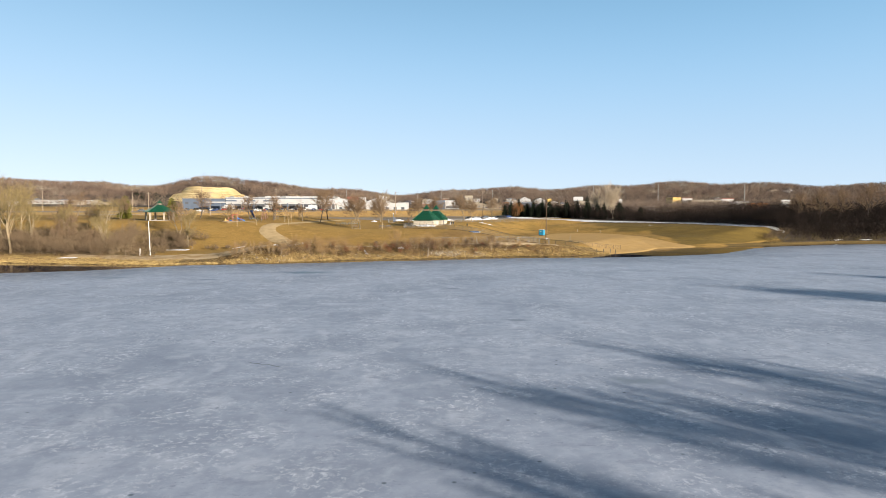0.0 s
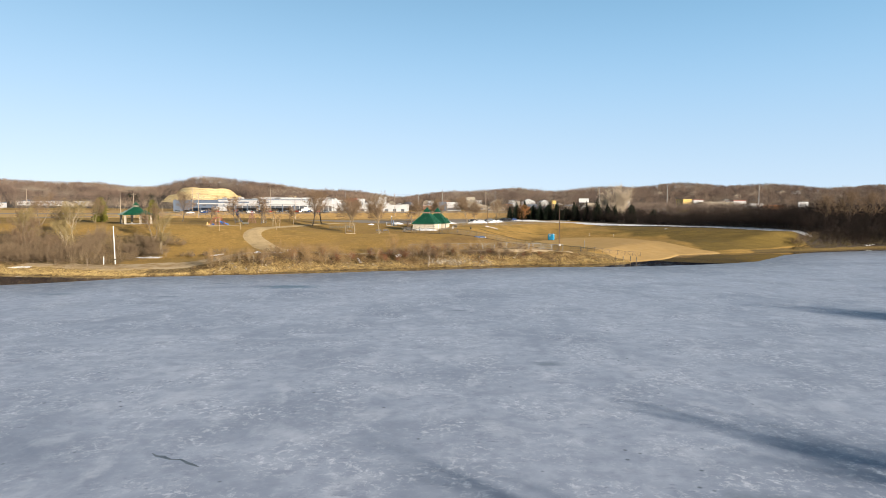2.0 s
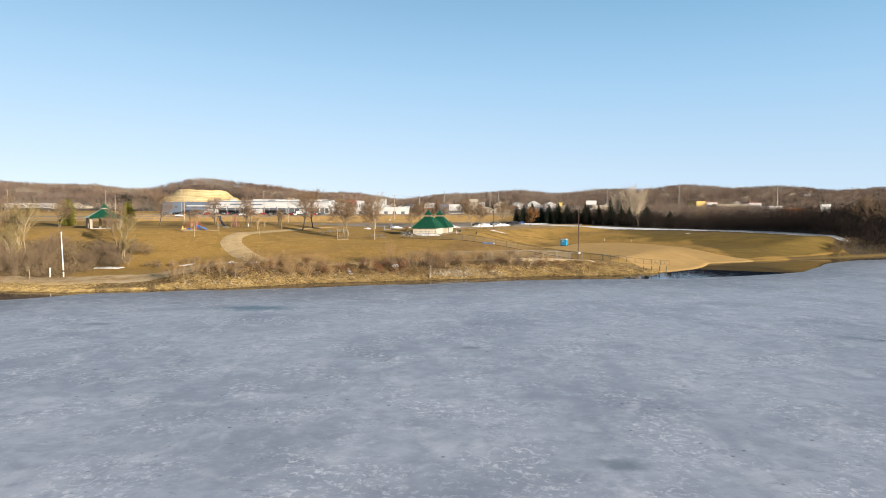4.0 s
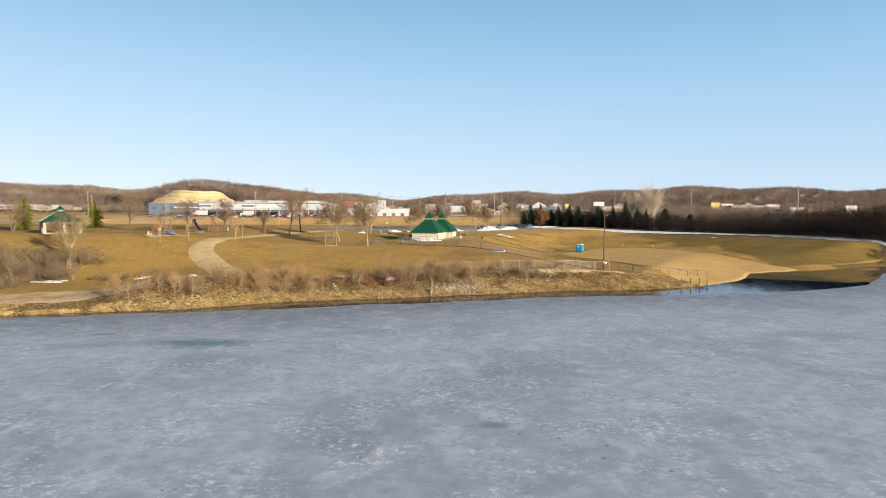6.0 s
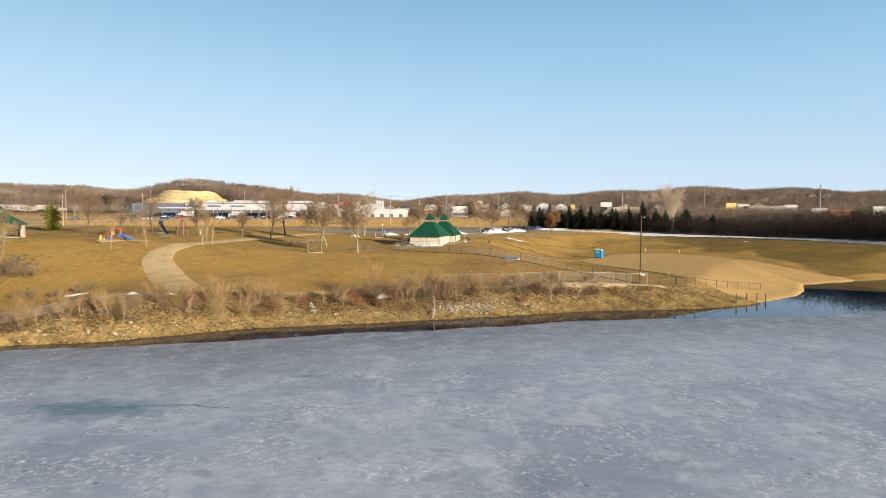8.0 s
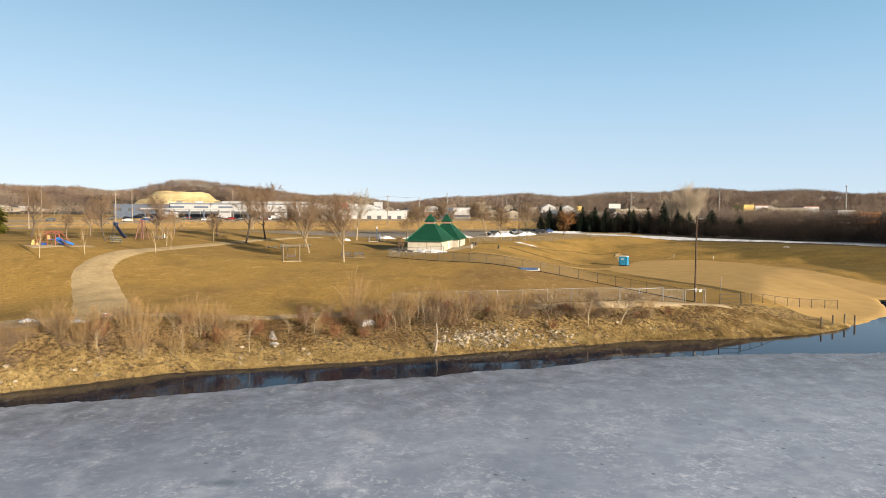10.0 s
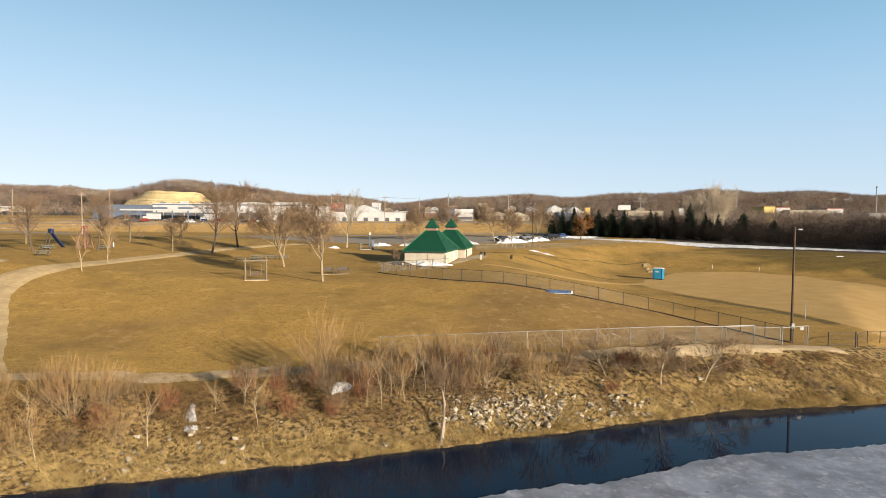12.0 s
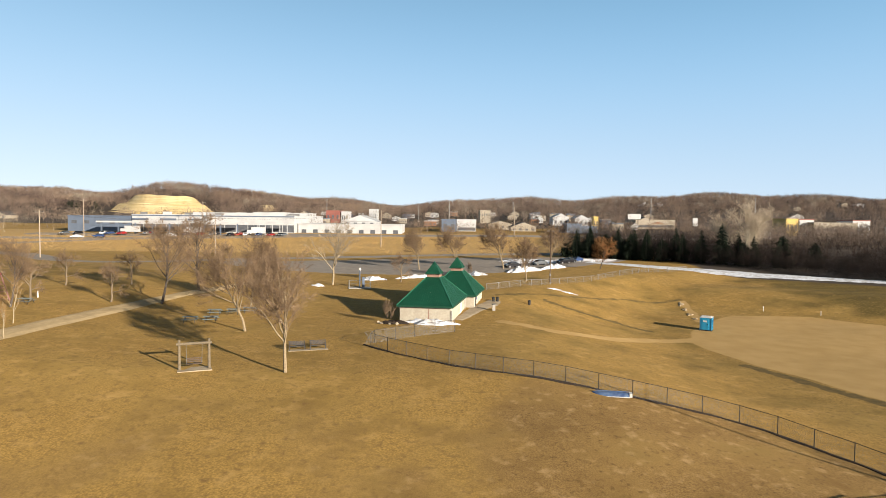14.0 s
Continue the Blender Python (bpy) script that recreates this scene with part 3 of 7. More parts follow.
    wood = np.maximum(wood, smooth(0.6, 2.5, d) * smooth(126, 134, X))
    wood = np.maximum(wood, smooth(4, 12, Y - (309 - 0.62 * np.clip(X - 40, 0, 100))) * smooth(58, 72, X))
    worn = np.maximum(worn, 0.9 * smooth(5, 2, d) * smooth(94, 108, X))
    # the mown lawn south of the fence is browner than the slope above it
    fx, fy = zip(*sorted(LAWN_FENCE[2:]))
    brown = 0.42 * smooth(222, 184, Y) * smooth(-70, -40, X) * smooth(44, 34, X)
    brown = np.maximum(brown, smooth(0.4, -0.8, Y - np.interp(X, fx, fy)) * smooth(-16, 14, X) * smooth(36, 31, X)) * smooth(171, 175, Y)
    for key, values in (("brown", brown), ("rough", rough), ("sand", sand), ("worn", worn), ("green", green), ("wood", wood)):
        ob.data.attributes.new(key, "FLOAT", "POINT").data.foreach_set("value", values.astype(np.float32).ravel())
    return tagged(ob, "rolling ground of dormant tan lawn, sandy beach and brown woodland floor", "ground", kind="structure")


def build_lake():
    w = obj("water", [(-3600, -900, -0.06), (3600, -900, -0.06), (3600, 600, -0.06), (-3600, 600, -0.06)], [(0, 1, 2, 3)], WATER)
    tagged(w, "dark open water between the bank and the ice", "water", kind="structure")
    xs = steps(-100, 170, 0.22, -2900, 2900, 1.06)
    ts = np.concatenate([np.linspace(0, 0.9, 12), np.linspace(0.915, 1, 12)])
    rim, low = ice_rim(xs), south(xs) - 6
    rim = np.maximum(rim, low + 1)
    verts, value = [], []
    for top in (0.05, -0.12):
        for t in ts:
            verts.append(np.stack([xs, low + (rim - low) * t, np.full(len(xs), top)], -1))
            value.append(smooth(26, 0.5, (rim - low) * (1 - t)))
    n, k = len(xs), len(ts)
    idx = np.arange(2 * k * n).reshape(2, k, n)
    faces = np.stack([idx[0, :-1, :-1], idx[0, :-1, 1:], idx[0, 1:, 1:], idx[0, 1:, :-1]], -1).reshape(-1, 4).tolist()
    faces += np.stack([idx[0, -1, :-1], idx[0, -1, 1:], idx[1, -1, 1:], idx[1, -1, :-1]], -1).reshape(-1, 4).tolist()
    ice = obj("ice", np.concatenate(verts), faces, ICE)
    ice.data.attributes.new("rim", "FLOAT", "POINT").data.foreach_set("value", np.concatenate(value).astype(np.float32))
    tagged(ice, "blue-grey lake ice with frosty mottling and a darker wet rim", "ice", kind="structure")


def crack(line, width, seed):
    """A jagged refrozen crack in the ice, proud of it by a hair."""
    rng = random.Random(seed)
    pts = []
    for (ax, ay), (bx, by) in zip(line, line[1:]):
        n = max(2, int(math.hypot(bx - ax, by - ay) / 0.5))
        pts += [(ax + (bx - ax) * i / n + rng.gauss(0, 0.07), ay + (by - ay) * i / n + rng.gauss(0, 0.10)) for i in range(n)]
    verts, faces = [], []
    for i, (x, y) in enumerate(pts):
        w = width * rng.uniform(0.4, 1.0) * min(1.0, 0.15 + 0.4 * min(i, len(pts) - 1 - i))
        verts += [(x, y - w, 0.054), (x + 0.05, y + w, 0.054)]
        if i:
            k = 2 * i
            faces.append((k - 2, k, k + 1, k - 1))
    tagged(obj("ice_crack", verts, faces, CRACK), "dark jagged crack across the lake ice", "crack", kind="structure")


def ribbon(name, line, widths, lift, material, label, category, ragged=0.12, step=0.8, across=5, kind="structure"):
    """A strip laid over the land along a line of the plan, with slightly ragged edges."""
    pts = np.array(line, float)
    for _ in range(3):
        q = np.empty((2 * len(pts) - 2, 2))
        q[0::2], q[1::2] = pts[:-1] * 0.75 + pts[1:] * 0.25, pts[:-1] * 0.25 + pts[1:] * 0.75
        pts = np.vstack([pts[:1], q, pts[-1:]])
    seg = np.r_[0, np.cumsum(np.hypot(*np.diff(pts, axis=0).T))]
    s = np.arange(0, seg[-1], step)
    cx, cy = np.interp(s, seg, pts[:, 0]), np.interp(s, seg, pts[:, 1])
    w = np.interp(s / seg[-1], np.linspace(0, 1, len(widths)), widths) / 2
    tx, ty = np.gradient(cx), np.gradient(cy)
    ln = np.hypot(tx, ty)
    nx, ny = -ty / ln, tx / ln
    rows = []
    for k in np.linspace(-1, 1, across):
        off = k * (w + ragged * (np.sin(s * 1.7 + 3 * k) + np.sin(s * 0.63 + k)))
        x, y = cx + nx * off, cy + ny * off
        rows.append(np.stack([x, y, land(x, y) + lift - (lift + 0.02 if abs(k) == 1 else 0)], -1))
    n = len(s)
    idx = np.arange(across * n).reshape(across, n)
    faces = np.stack([idx[:-1, :-1], idx[1:, :-1], idx[1:, 1:], idx[:-1, 1:]], -1).reshape(-1, 4)[:, ::-1]
    ob = obj(name, np.concatenate(rows), faces, material)
    return tagged(ob, label, category, kind=kind)


def patch(name, x, y, rx, ry, turn, thick, material, label, category, seed=0, lift=0.04, kind=""):
    """A low, uneven mound, such as a bank of snow."""
    rings, spokes = 10, 52
    jit = random.Random(int(seed * 10) + 3)
    verts, faces = [], []
    c, s = math.cos(radians(turn)), math.sin(radians(turn))
    for i in range(rings):
        r = (i + 0.001) / (rings - 1)
        for j in range(spokes):
            a = 2 * math.pi * j / spokes
            wob = 1 + 0.22 * math.sin(3 * a + seed) + 0.14 * math.sin(5 * a + 2.1 * seed) + 0.1 * math.sin(9 * a + seed * 3.3) + 0.07 * math.sin(17 * a + seed * 1.9) + jit.uniform(-0.06, 0.06)
            u, v = r * wob * rx * math.cos(a), r * wob * ry * math.sin(a)
            px, py = x + c * u - s * v, y + s * u + c * v
            bumpy = 1 + 0.45 * math.sin(u * 2.3 + seed) * math.sin(v * 3.1 + 2 * seed) + jit.uniform(-0.35, 0.35)
            verts.append((px, py, float(land(px, py)) + lift + thick * (1 - r * r) * bumpy - (0.12 if i == rings - 1 else 0)))
    for i in range(rings - 1):
        for j in range(spokes):
            k = (j + 1) % spokes
            faces.append((i * spokes + j, (i + 1) * spokes + j, (i + 1) * spokes + k, i * spokes + k))
    ob = obj(name, verts, faces, material)
    ob.data.polygons.foreach_set("use_smooth", np.ones(len(faces), bool))
    return tagged(ob, label, category, kind=kind)


build_ground()
build_lake()
CRACK = mat("wet_ice_crack", (0.055, 0.07, 0.09), (0.10, 0.12, 0.145), 0.4, 0.4, place="World")
crack([(-15.3, 49.3), (-13.4, 48.6), (-11.6, 47.3)], 0.16, 1)
crack([(-3.2, 152.2), (-1.3, 146.7)], 0.06, 2)
crack([(-31, 123.6), (-26, 122.9), (-20.5, 123.9), (-16, 123.2)], 0.13, 3)
crack([(-28, 121.2), (-24, 122.6)], 0.12, 4)
ribbon("path", [(-35, 163), (-40, 170), (-45, 178.5), (-50, 186), (-52.5, 191), (-53.5, 197), (-52.3, 204), (-51, 214), (-49, 226), (-47, 239), (-42, 256), (-36, 275)], [7, 6, 5.4, 4.6, 4.2, 3.6, 3, 3, 3], 0.11, GRAVEL,
       "pale gravel path that winds up the lawn", "path", ragged=0.05)
ribbon("trail", [(-37, 164), (-30, 167.5), (-25, 168.6), (-18, 170), (-12, 171.5), (-3, 173.4), (10, 175.6), (20, 178), (29, 180.5), (33.5, 181.6)], [3.2, 2.4, 2.4, 2.4, 2.4, 2.8], 0.045, TRACK,
       "trodden dirt trail along the top of the bank", "path", ragged=0.18)
ribbon("ramp", [(-90, 152.5), (-78, 150.5), (-67, 148.5), (-58, 151), (-50, 155.5), (-42, 160), (-36, 163)], [3, 5, 7.5, 8, 6, 4.5], 0.05, TRACK, "worn sandy boat ramp and track beside the lake", "ramp", ragged=0.3, across=9)
ribbon("road", [(-260, 350), (-180, 348), (-142, 342), (-124, 331), (-106, 312), (-89, 308), (-76, 316), (-60, 326), (-30, 340), (10, 354), (60, 363), (120, 366)], [8.5, 7.5], 0.12, ASPHALT, "grey park road behind the lawn", "road", step=1.5)
ribbon("road", [(-330, 334), (-230, 356), (-170, 373), (-150, 390), (-136, 402), (-110, 408)], [8, 8], 0.2, ASPHALT, "grey slip road beside the highway", "road", step=2)
ribbon("road", [(-420, 404), (-250, 402), (-150, 402), (-100, 412), (-55, 428), (0, 436), (80, 440), (200, 452)], [11, 10], 0.25, ASPHALT, "grey highway below the shops", "road", step=3)
ribbon("car_park", [(-62, 316), (-44, 306), (-14, 310), (10, 320), (33, 333), (50, 345)], [10, 34, 46, 42, 28, 14], 0.08, ASPHALT, "grey asphalt car park with faded surface", "car park", across=19, step=1.5, ragged=0.2)
ribbon("car_park", [(-186, 424), (-150, 421), (-110, 424), (-70, 430), (-50, 432)], [10, 16, 18, 16, 8], 0.22, ASPHALT, "grey asphalt lot before the store", "car park", across=9, step=2, ragged=0.2)
ribbon("track", [(38, 328), (50, 318), (62, 309), (76, 301), (90, 294), (104, 285), (116, 276), (124, 266), (129, 256), (136, 249)], [5, 7, 9, 7.5, 5.5, 5, 8, 9, 3], 0.12, SNOW, "snow-covered track along the treeline", "track", ragged=0.25, across=9)


def quarry(name, x0, x1, y, z0, z1, benches, label, seed=0.0):
    """A terraced yellow cut in the hill that faces the lake: steep faces between flat benches, with a ragged rim."""
    nu, nv = 70, 40
    verts, faces = [], []
    for j in range(nv):
        v = j / (nv - 1)
        for i in range(nu):
            u = i / (nu - 1)
            left, right = 0.26 * v ** 0.9, 1 - 0.35 * v ** 0.9
            x = x0 + (x1 - x0) * (left + u * (right - left))
            s = v * benches
            face = min(1.0, (s % 1.0) / 0.72)
            z = z0 + (z1 - z0) * (math.floor(s) + face) / benches if v < 1 else z1
            flat = max(0.0, (s % 1.0) - 0.72) / 0.28
            back = 9.0 * (math.floor(s) + flat) + 2.5 * face
            z += 0.5 * v * (math.sin(u * 7 + seed) + 0.5 * math.sin(u * 23 + 2 * seed)) - 1.6 * v * abs(2 * u - 1) ** 6 - 0.8 * v * u
            verts.append((x, y + back + 14 * (2 * u - 1) ** 2 + 0.5 * math.sin(u * 13 + seed + math.floor(s)) + 0.35 * math.sin(s * 21 + 2 * math.sin(u * 5)), z))
    for j in range(nv - 1):
        for i in range(nu - 1):
            k = j * nu + i
            faces.append((k, k + 1, k + nu + 1, k + nu))
    for back, drop in ((14, 1.0), (50, 26.0)):
        top = verts[-nu:]
        verts += [(x, y + back, z - drop) for x, y, z in top]
        k = len(verts) - 2 * nu
        faces += [(k + i, k + i + 1, k + i + nu + 1, k + i + nu) for i in range(nu - 1)]
    ob = obj(name, verts, faces, CLIFF)
    return tagged(ob, label, "cliff", kind="structure")


def cliff_material():
    m = mat("yellow_sandstone", (0.382, 0.300, 0.159), (0.315, 0.242, 0.117), 6.0, 0.95, 0.5, 3.0, c=(0.432, 0.353, 0.202), c_size=25.0, place="World", spec=0.1)
    N, L = m.node_tree.nodes, m.node_tree.links
    b = N["Principled BSDF"]
    old = b.inputs["Base Color"].links[0].from_socket
    for scale, tone, lo, hi in (((0.012, 0.011, 0.538), (0.360, 0.257, 0.113), 0.5, 0.7), ((0.02, 0.02, 1.3), (0.550, 0.444, 0.254), 0.54, 0.7)):
        mp, n, r, x = N.new("ShaderNodeMapping"), N.new("ShaderNodeTexNoise"), N.new("ShaderNodeMapRange"), N.new("ShaderNodeMix")
        x.data_type = "RGBA"
        mp.inputs["Scale"].default_value = scale
        n.inputs["Scale"].default_value, n.inputs["Detail"].default_value = 1.0, 6.0
        r.inputs[1].default_value, r.inputs[2].default_value = lo, hi
        L.new(N.new("ShaderNodeNewGeometry").outputs["Position"], mp.inputs[0])
        L.new(mp.outputs[0], n.inputs["Vector"])
        L.new(n.outputs[0], r.inputs[0])
        L.new(r.outputs[0], x.inputs[0])
        L.new(old, x.inputs[6])
        x.inputs[7].default_value = (*tone, 1)
        old = x.outputs[2]
    L.new(old, b.inputs["Base Color"])
    return m


CLIFF = cliff_material()
quarry("quarry_face", -342, -209, 738, 17, 41.5, 3, "terraced yellow sandstone quarry face in the hill")
quarry("quarry_face", -199, -168, 770, 20, 33.5, 2, "small yellow sandstone cut in the hill", 2.0)


# ---- trees and shrubs ----
class Bush:
    """Gathers tapered limbs as triangles: thick ones in wood, thin ones in twigs."""

    def __init__(self, seed, fine=0.012):
        self.fine = fine
        self.fine_sides = True
        self.bushy, self.fray = 7, 0.42
        self.rng = random.Random(seed)
        self.wood, self.limbs, self.twig = [], [], []

    def limb(self, pts, radii, sides, out):
        rings = []
        for i, p in enumerate(pts):
            axis = (pts[min(i + 1, len(pts) - 1)] - pts[max(i - 1, 0)]).normalized()
            u = axis.orthogonal().normalized()
            v = axis.cross(u)
            rings.append([p + (u * math.cos(2 * math.pi * k / sides) + v * math.sin(2 * math.pi * k / sides)) * radii[i] for k in range(sides)])
        for a, b in zip(rings, rings[1:]):
            for k in range(sides):
                n = (k + 1) % sides
                out.append((a[k], a[n], b[n]))
                out.append((a[k], b[n], b[k]))

    def spike(self, p, q, r, out):
        axis = q - p
        u = axis.orthogonal().normalized()
        v = axis.normalized().cross(u)
        a = self.rng.random() * 3.14
        side = (u * math.cos(a) + v * math.sin(a)) * r * 1.25
        out.append((p - side, p + side, q))

    def branch(self, p, way, length, r, level, top, spread, lift, kids):
        rng = self.rng
        n = (5 if self.fine_sides else 3) if level < 2 else 2
        pts, radii = [p.copy()], [r]
        w = way.normalized()
        for i in range(n):
            w = (w + Vector((rng.gauss(0, 0.16), rng.gauss(0, 0.16), rng.gauss(0, 0.1) + lift * 0.13))).normalized()
            pts.append(pts[-1] + w * (length / n))
            radii.append(r * (1 - 0.8 * (i + 1) / n) if level else r * (1 - 0.6 * (i + 1) / n))
        self.limb(pts, radii, (7, 5, 3, 3)[min(level, 3)] if self.fine_sides else 3, (self.wood, self.limbs)[level] if level < 2 else self.twig)
        if level == top:
            return
        count = kids[min(level, len(kids) - 1)]
        for k in range(count):
            s = (0.25 if level else 0.32) + (0.75 if level else 0.66) * (k + rng.random()) / count
            s = min(s, 0.99)
            i = min(int(s * n), n - 1)
            q = pts[i].lerp(pts[i + 1], s * n - i)
            axis = (pts[i + 1] - pts[i]).normalized()
            side = axis.orthogonal().normalized()
            side = Matrix.Rotation(rng.random() * 6.283 + k * 2.4, 3, axis) @ side
            ang = spread * rng.uniform(0.7, 1.25)
            d = (axis * math.cos(ang) + side * math.sin(ang)).normalized()
            short = length * rng.uniform(0.48, 0.74) * (1.15 - 0.5 * s)
            if level == top - 1:
                for _ in range(self.bushy):
                    e = (d + Vector((rng.gauss(0, self.fray), rng.gauss(0, self.fray), rng.gauss(0.1, 0.75 * self.fray)))).normalized()
                    self.spike(q, q + e * short * rng.uniform(0.6, 1.3), self.fine * rng.uniform(0.7, 1.2), self.twig)
            else:
                self.branch(q, d, short, radii[i] * 0.55, level + 1, top, spread, lift, kids)


def tree(name, seed, height, bark, twigs, label, category="tree", spread=0.75, lift=0.5, kids=(11, 7, 6), trunk=0.022, clear=0.0, stems=1, top=3, lean=0.12, group="", fine=0.008, bushy=0, splay=0.36):
    """A bare tree or shrub that stands at the world's middle, 1:1 in metres."""
    b = Bush(seed, fine)
    rng = b.rng
    b.fine_sides = stems < 3
    b.bushy, b.fray = bushy or 7, 0.42 if stems < 3 else 0.25
    ends = []
    for s in range(stems):
        a = 2 * math.pi * s / stems + rng.random()
        tilt = rng.uniform(0.06, splay) if stems > 1 else lean * rng.random()
        way = Vector((math.sin(tilt) * math.cos(a), math.sin(tilt) * math.sin(a), math.cos(tilt)))
        foot = Vector((0.12 * math.cos(a), 0.12 * math.sin(a), -0.15)) * (1 if stems > 1 else 0) + Vector((0, 0, -0.15))
        h = height * (rng.uniform(0.6, 1.0) if stems > 1 else 0.8)
        b.branch(foot, way, h, height * trunk * (0.6 if stems > 2 else 1), 0, top, spread, lift, kids)
        ends.append(len(b.wood))
    e = new(name)
    tagged(e, label, category, group)
    if stems < 8:
        for start, end in zip([0] + ends, ends):
            soup("trunk" if stems < 3 else "stem", [[tuple(v) for v in f] for f in b.wood[start:end]], bark, e)
    else:
        soup("framework", [[tuple(v) for v in f] for f in b.wood], bark, e)
    if b.limbs:
        tagged(soup("branchwork", [[tuple(v) for v in f] for f in b.limbs], bark, e), kind="stuff")
    soup("crown", [[tuple(v) for v in f] for f in b.twig], twigs, e)
    return e


def set_out(proto, spots):
    """Puts the first one where it belongs and copies it to the other spots: x, y, scale, turn and, where it differs, a label."""
    for k, (x, y, scale, turn, *label) in enumerate(spots):
        m = pose(x, y, float(land(x, y)), 0, 0, turn) @ Matrix.Scale(scale, 4)
        if k == 0:
            first = m
            continue
        o = copy_thing(proto, m)
        if label:
            o["label"] = label[0]
    proto.matrix_basis = first
    if len(spots[0]) > 4:
        proto["label"] = spots[0][4]


P = "trees of the park lawn"
maple = tree("maple_tree", 3, 9.5, BARK_TAN, TWIG, "bare young maple with a pale trunk on the lawn", spread=0.74, lift=0.55, kids=(18, 10, 8), trunk=0.017, group=P)
set_out(maple, [(-18.7, 203.2, 1.08, 0), (-28.3, 222, 1.05, 80), (-32.5, 238, 1.05, 200), (11.4, 306, 1.15, 40, "bare maple beside the car park"), (13.6, 278.6, 0.92, 130, "bare spreading maple beside the car park"),
                (25, 317, 1.05, 300, "bare maple beside the car park"), (-10, 302, 1.0, 10, "bare reddish maple in the car park"), (0, 306, 1.05, 70, "bare reddish maple in the car park")])
elm = tree("elm_tree", 11, 10.5, BARK_DARK, TWIG, "bare dark elm with upswept limbs on the lawn", spread=0.75, lift=0.6, kids=(15, 9, 7), trunk=0.018, group=P)
set_out(elm, [(-45, 236.5, 1.05, 30), (-44.3, 249, 1.12, 150), (-66, 219.5, 0.75, 220, "bare elm beside the playground"), (-59.8, 226, 0.78, 75, "bare elm beside the playground"), (-88, 232, 0.9, 10, "bare elm behind the gazebo"), *((x, y, k, 40 * k, "big bare dark tree above the far shore thicket") for x, y, k in ((146, 259, 1.15), (157, 262, 1.35), (168, 266, 1.25), (181, 268, 1.45), (197, 272, 1.5)))])
crab = tree("crabapple_tree", 17, 5.6, BARK, TWIG, "small bare crabapple with a short stout trunk", spread=0.85, lift=0.35, kids=(10, 7, 6), trunk=0.028, group=P)
set_out(crab, [(-51.3, 234.5, 1.0, 0), (-60.5, 231, 1.05, 100), (-74, 221, 0.9, 200), (-12.7, 273.5, 1.05, 50), (-56, 250, 1.0, 300), (-64, 245, 1.0, 20), (-78, 236, 0.95, 120)])
sapling = tree("sapling", 23, 5.2, BARK_PALE, TWIG_TAN, "thin staked sapling without leaves on the lawn", spread=0.5, lift=0.9, kids=(9, 5, 4), trunk=0.011, top=2, group=P)
set_out(sapling, [(-53.7, 217.5, 1.0, 0), (-62.6, 194.7, 1.0, 60), (-57.5, 197.7, 0.9, 130), (-48.4, 201.7, 0.9, 200), (-49.7, 210.2, 0.75, 280)])
birch = tree("poplar_tree", 29, 11.5, BARK_PALE, TWIG_PALE, "tall bare poplar with a chalky trunk by the car park", spread=0.5, lift=0.8, kids=(13, 7, 6), trunk=0.018, lean=0.05)
set_out(birch, [(-25.5, 267.5, 1.0, 0)])
poplar = tree("cottonwood_tree", 30, 18.5, BARK_CHALK, TWIG_CHALK, "very tall pale bare cottonwood above the treeline", spread=0.58, lift=0.8, kids=(14, 8, 5), trunk=0.011, lean=0.05, stems=2, fine=0.012, bushy=6)
set_out(poplar, [(88, 338, 1.0, 90), (93, 342, 0.95, 200), (84, 345, 0.8, 20)])

BANK = "brush on the bank"
brush_tan = tree("willow_shrub", 31, 4.0, BARK_TAN, TWIG_TAN, "fan of tan willow stems without leaves on the bank", "shrub", spread=0.24, lift=0.8, kids=(7, 4), trunk=0.0045, stems=22, top=2, fine=0.005, bushy=3, splay=0.75, group=BANK)
brush_red = tree("dogwood_shrub", 37, 2.0, TWIG_RED, TWIG_RED, "low red-stemmed dogwood without leaves on the bank", "shrub", spread=0.3, lift=0.85, kids=(6, 4), trunk=0.005, stems=18, top=2, fine=0.005, bushy=4, splay=0.7, group=BANK)
brush_brown = tree("thorn_shrub", 41, 2.8, BARK, TWIG, "upright brown shrub without leaves on the bank", "shrub", spread=0.3, lift=0.8, kids=(6, 4), trunk=0.005, stems=16, top=2, fine=0.005, bushy=3, splay=0.6, group=BANK)
bank_tree = tree("box_elder", 43, 4.2, BARK_PALE, TWIG_TAN, "small many-stemmed box elder with pale limbs on the bank", "tree", spread=0.4, lift=0.6, kids=(8, 5), trunk=0.011, stems=7, top=2, group=BANK, fine=0.006, bushy=4, splay=0.75)
whip = tree("ash_sapling", 47, 3.4, BARK_PALE, TWIG_TAN, "slender bare ash sapling on the bank", "tree", spread=0.5, lift=0.75, kids=(11, 5), trunk=0.008, top=2, fine=0.005, bushy=3, group=BANK)
young = tree("young_ash", 49, 3.4, BARK_PALE, TWIG, "young bare ash with a single pale trunk on the bank", "tree", spread=0.6, lift=0.5, kids=(12, 6, 4), trunk=0.016, fine=0.006, bushy=6, group=BANK)


def trail_edge(x):
    """The side of the dirt trail that faces the water."""
    return np.interp(x, [-12, -3, 9.2, 20.5, 28, 36], [170.0, 171.9, 174.2, 176.5, 178.3, 181.0])


def on_bank(x, k):
    """A spot k of the way up the bank from the water, clear of the trail."""
    y = float(shore(x)) + k * 10.5
    over = y - float(trail_edge(x)) + 0.3
    return y - 1.6 * over if over > 0 and x > 2 else y


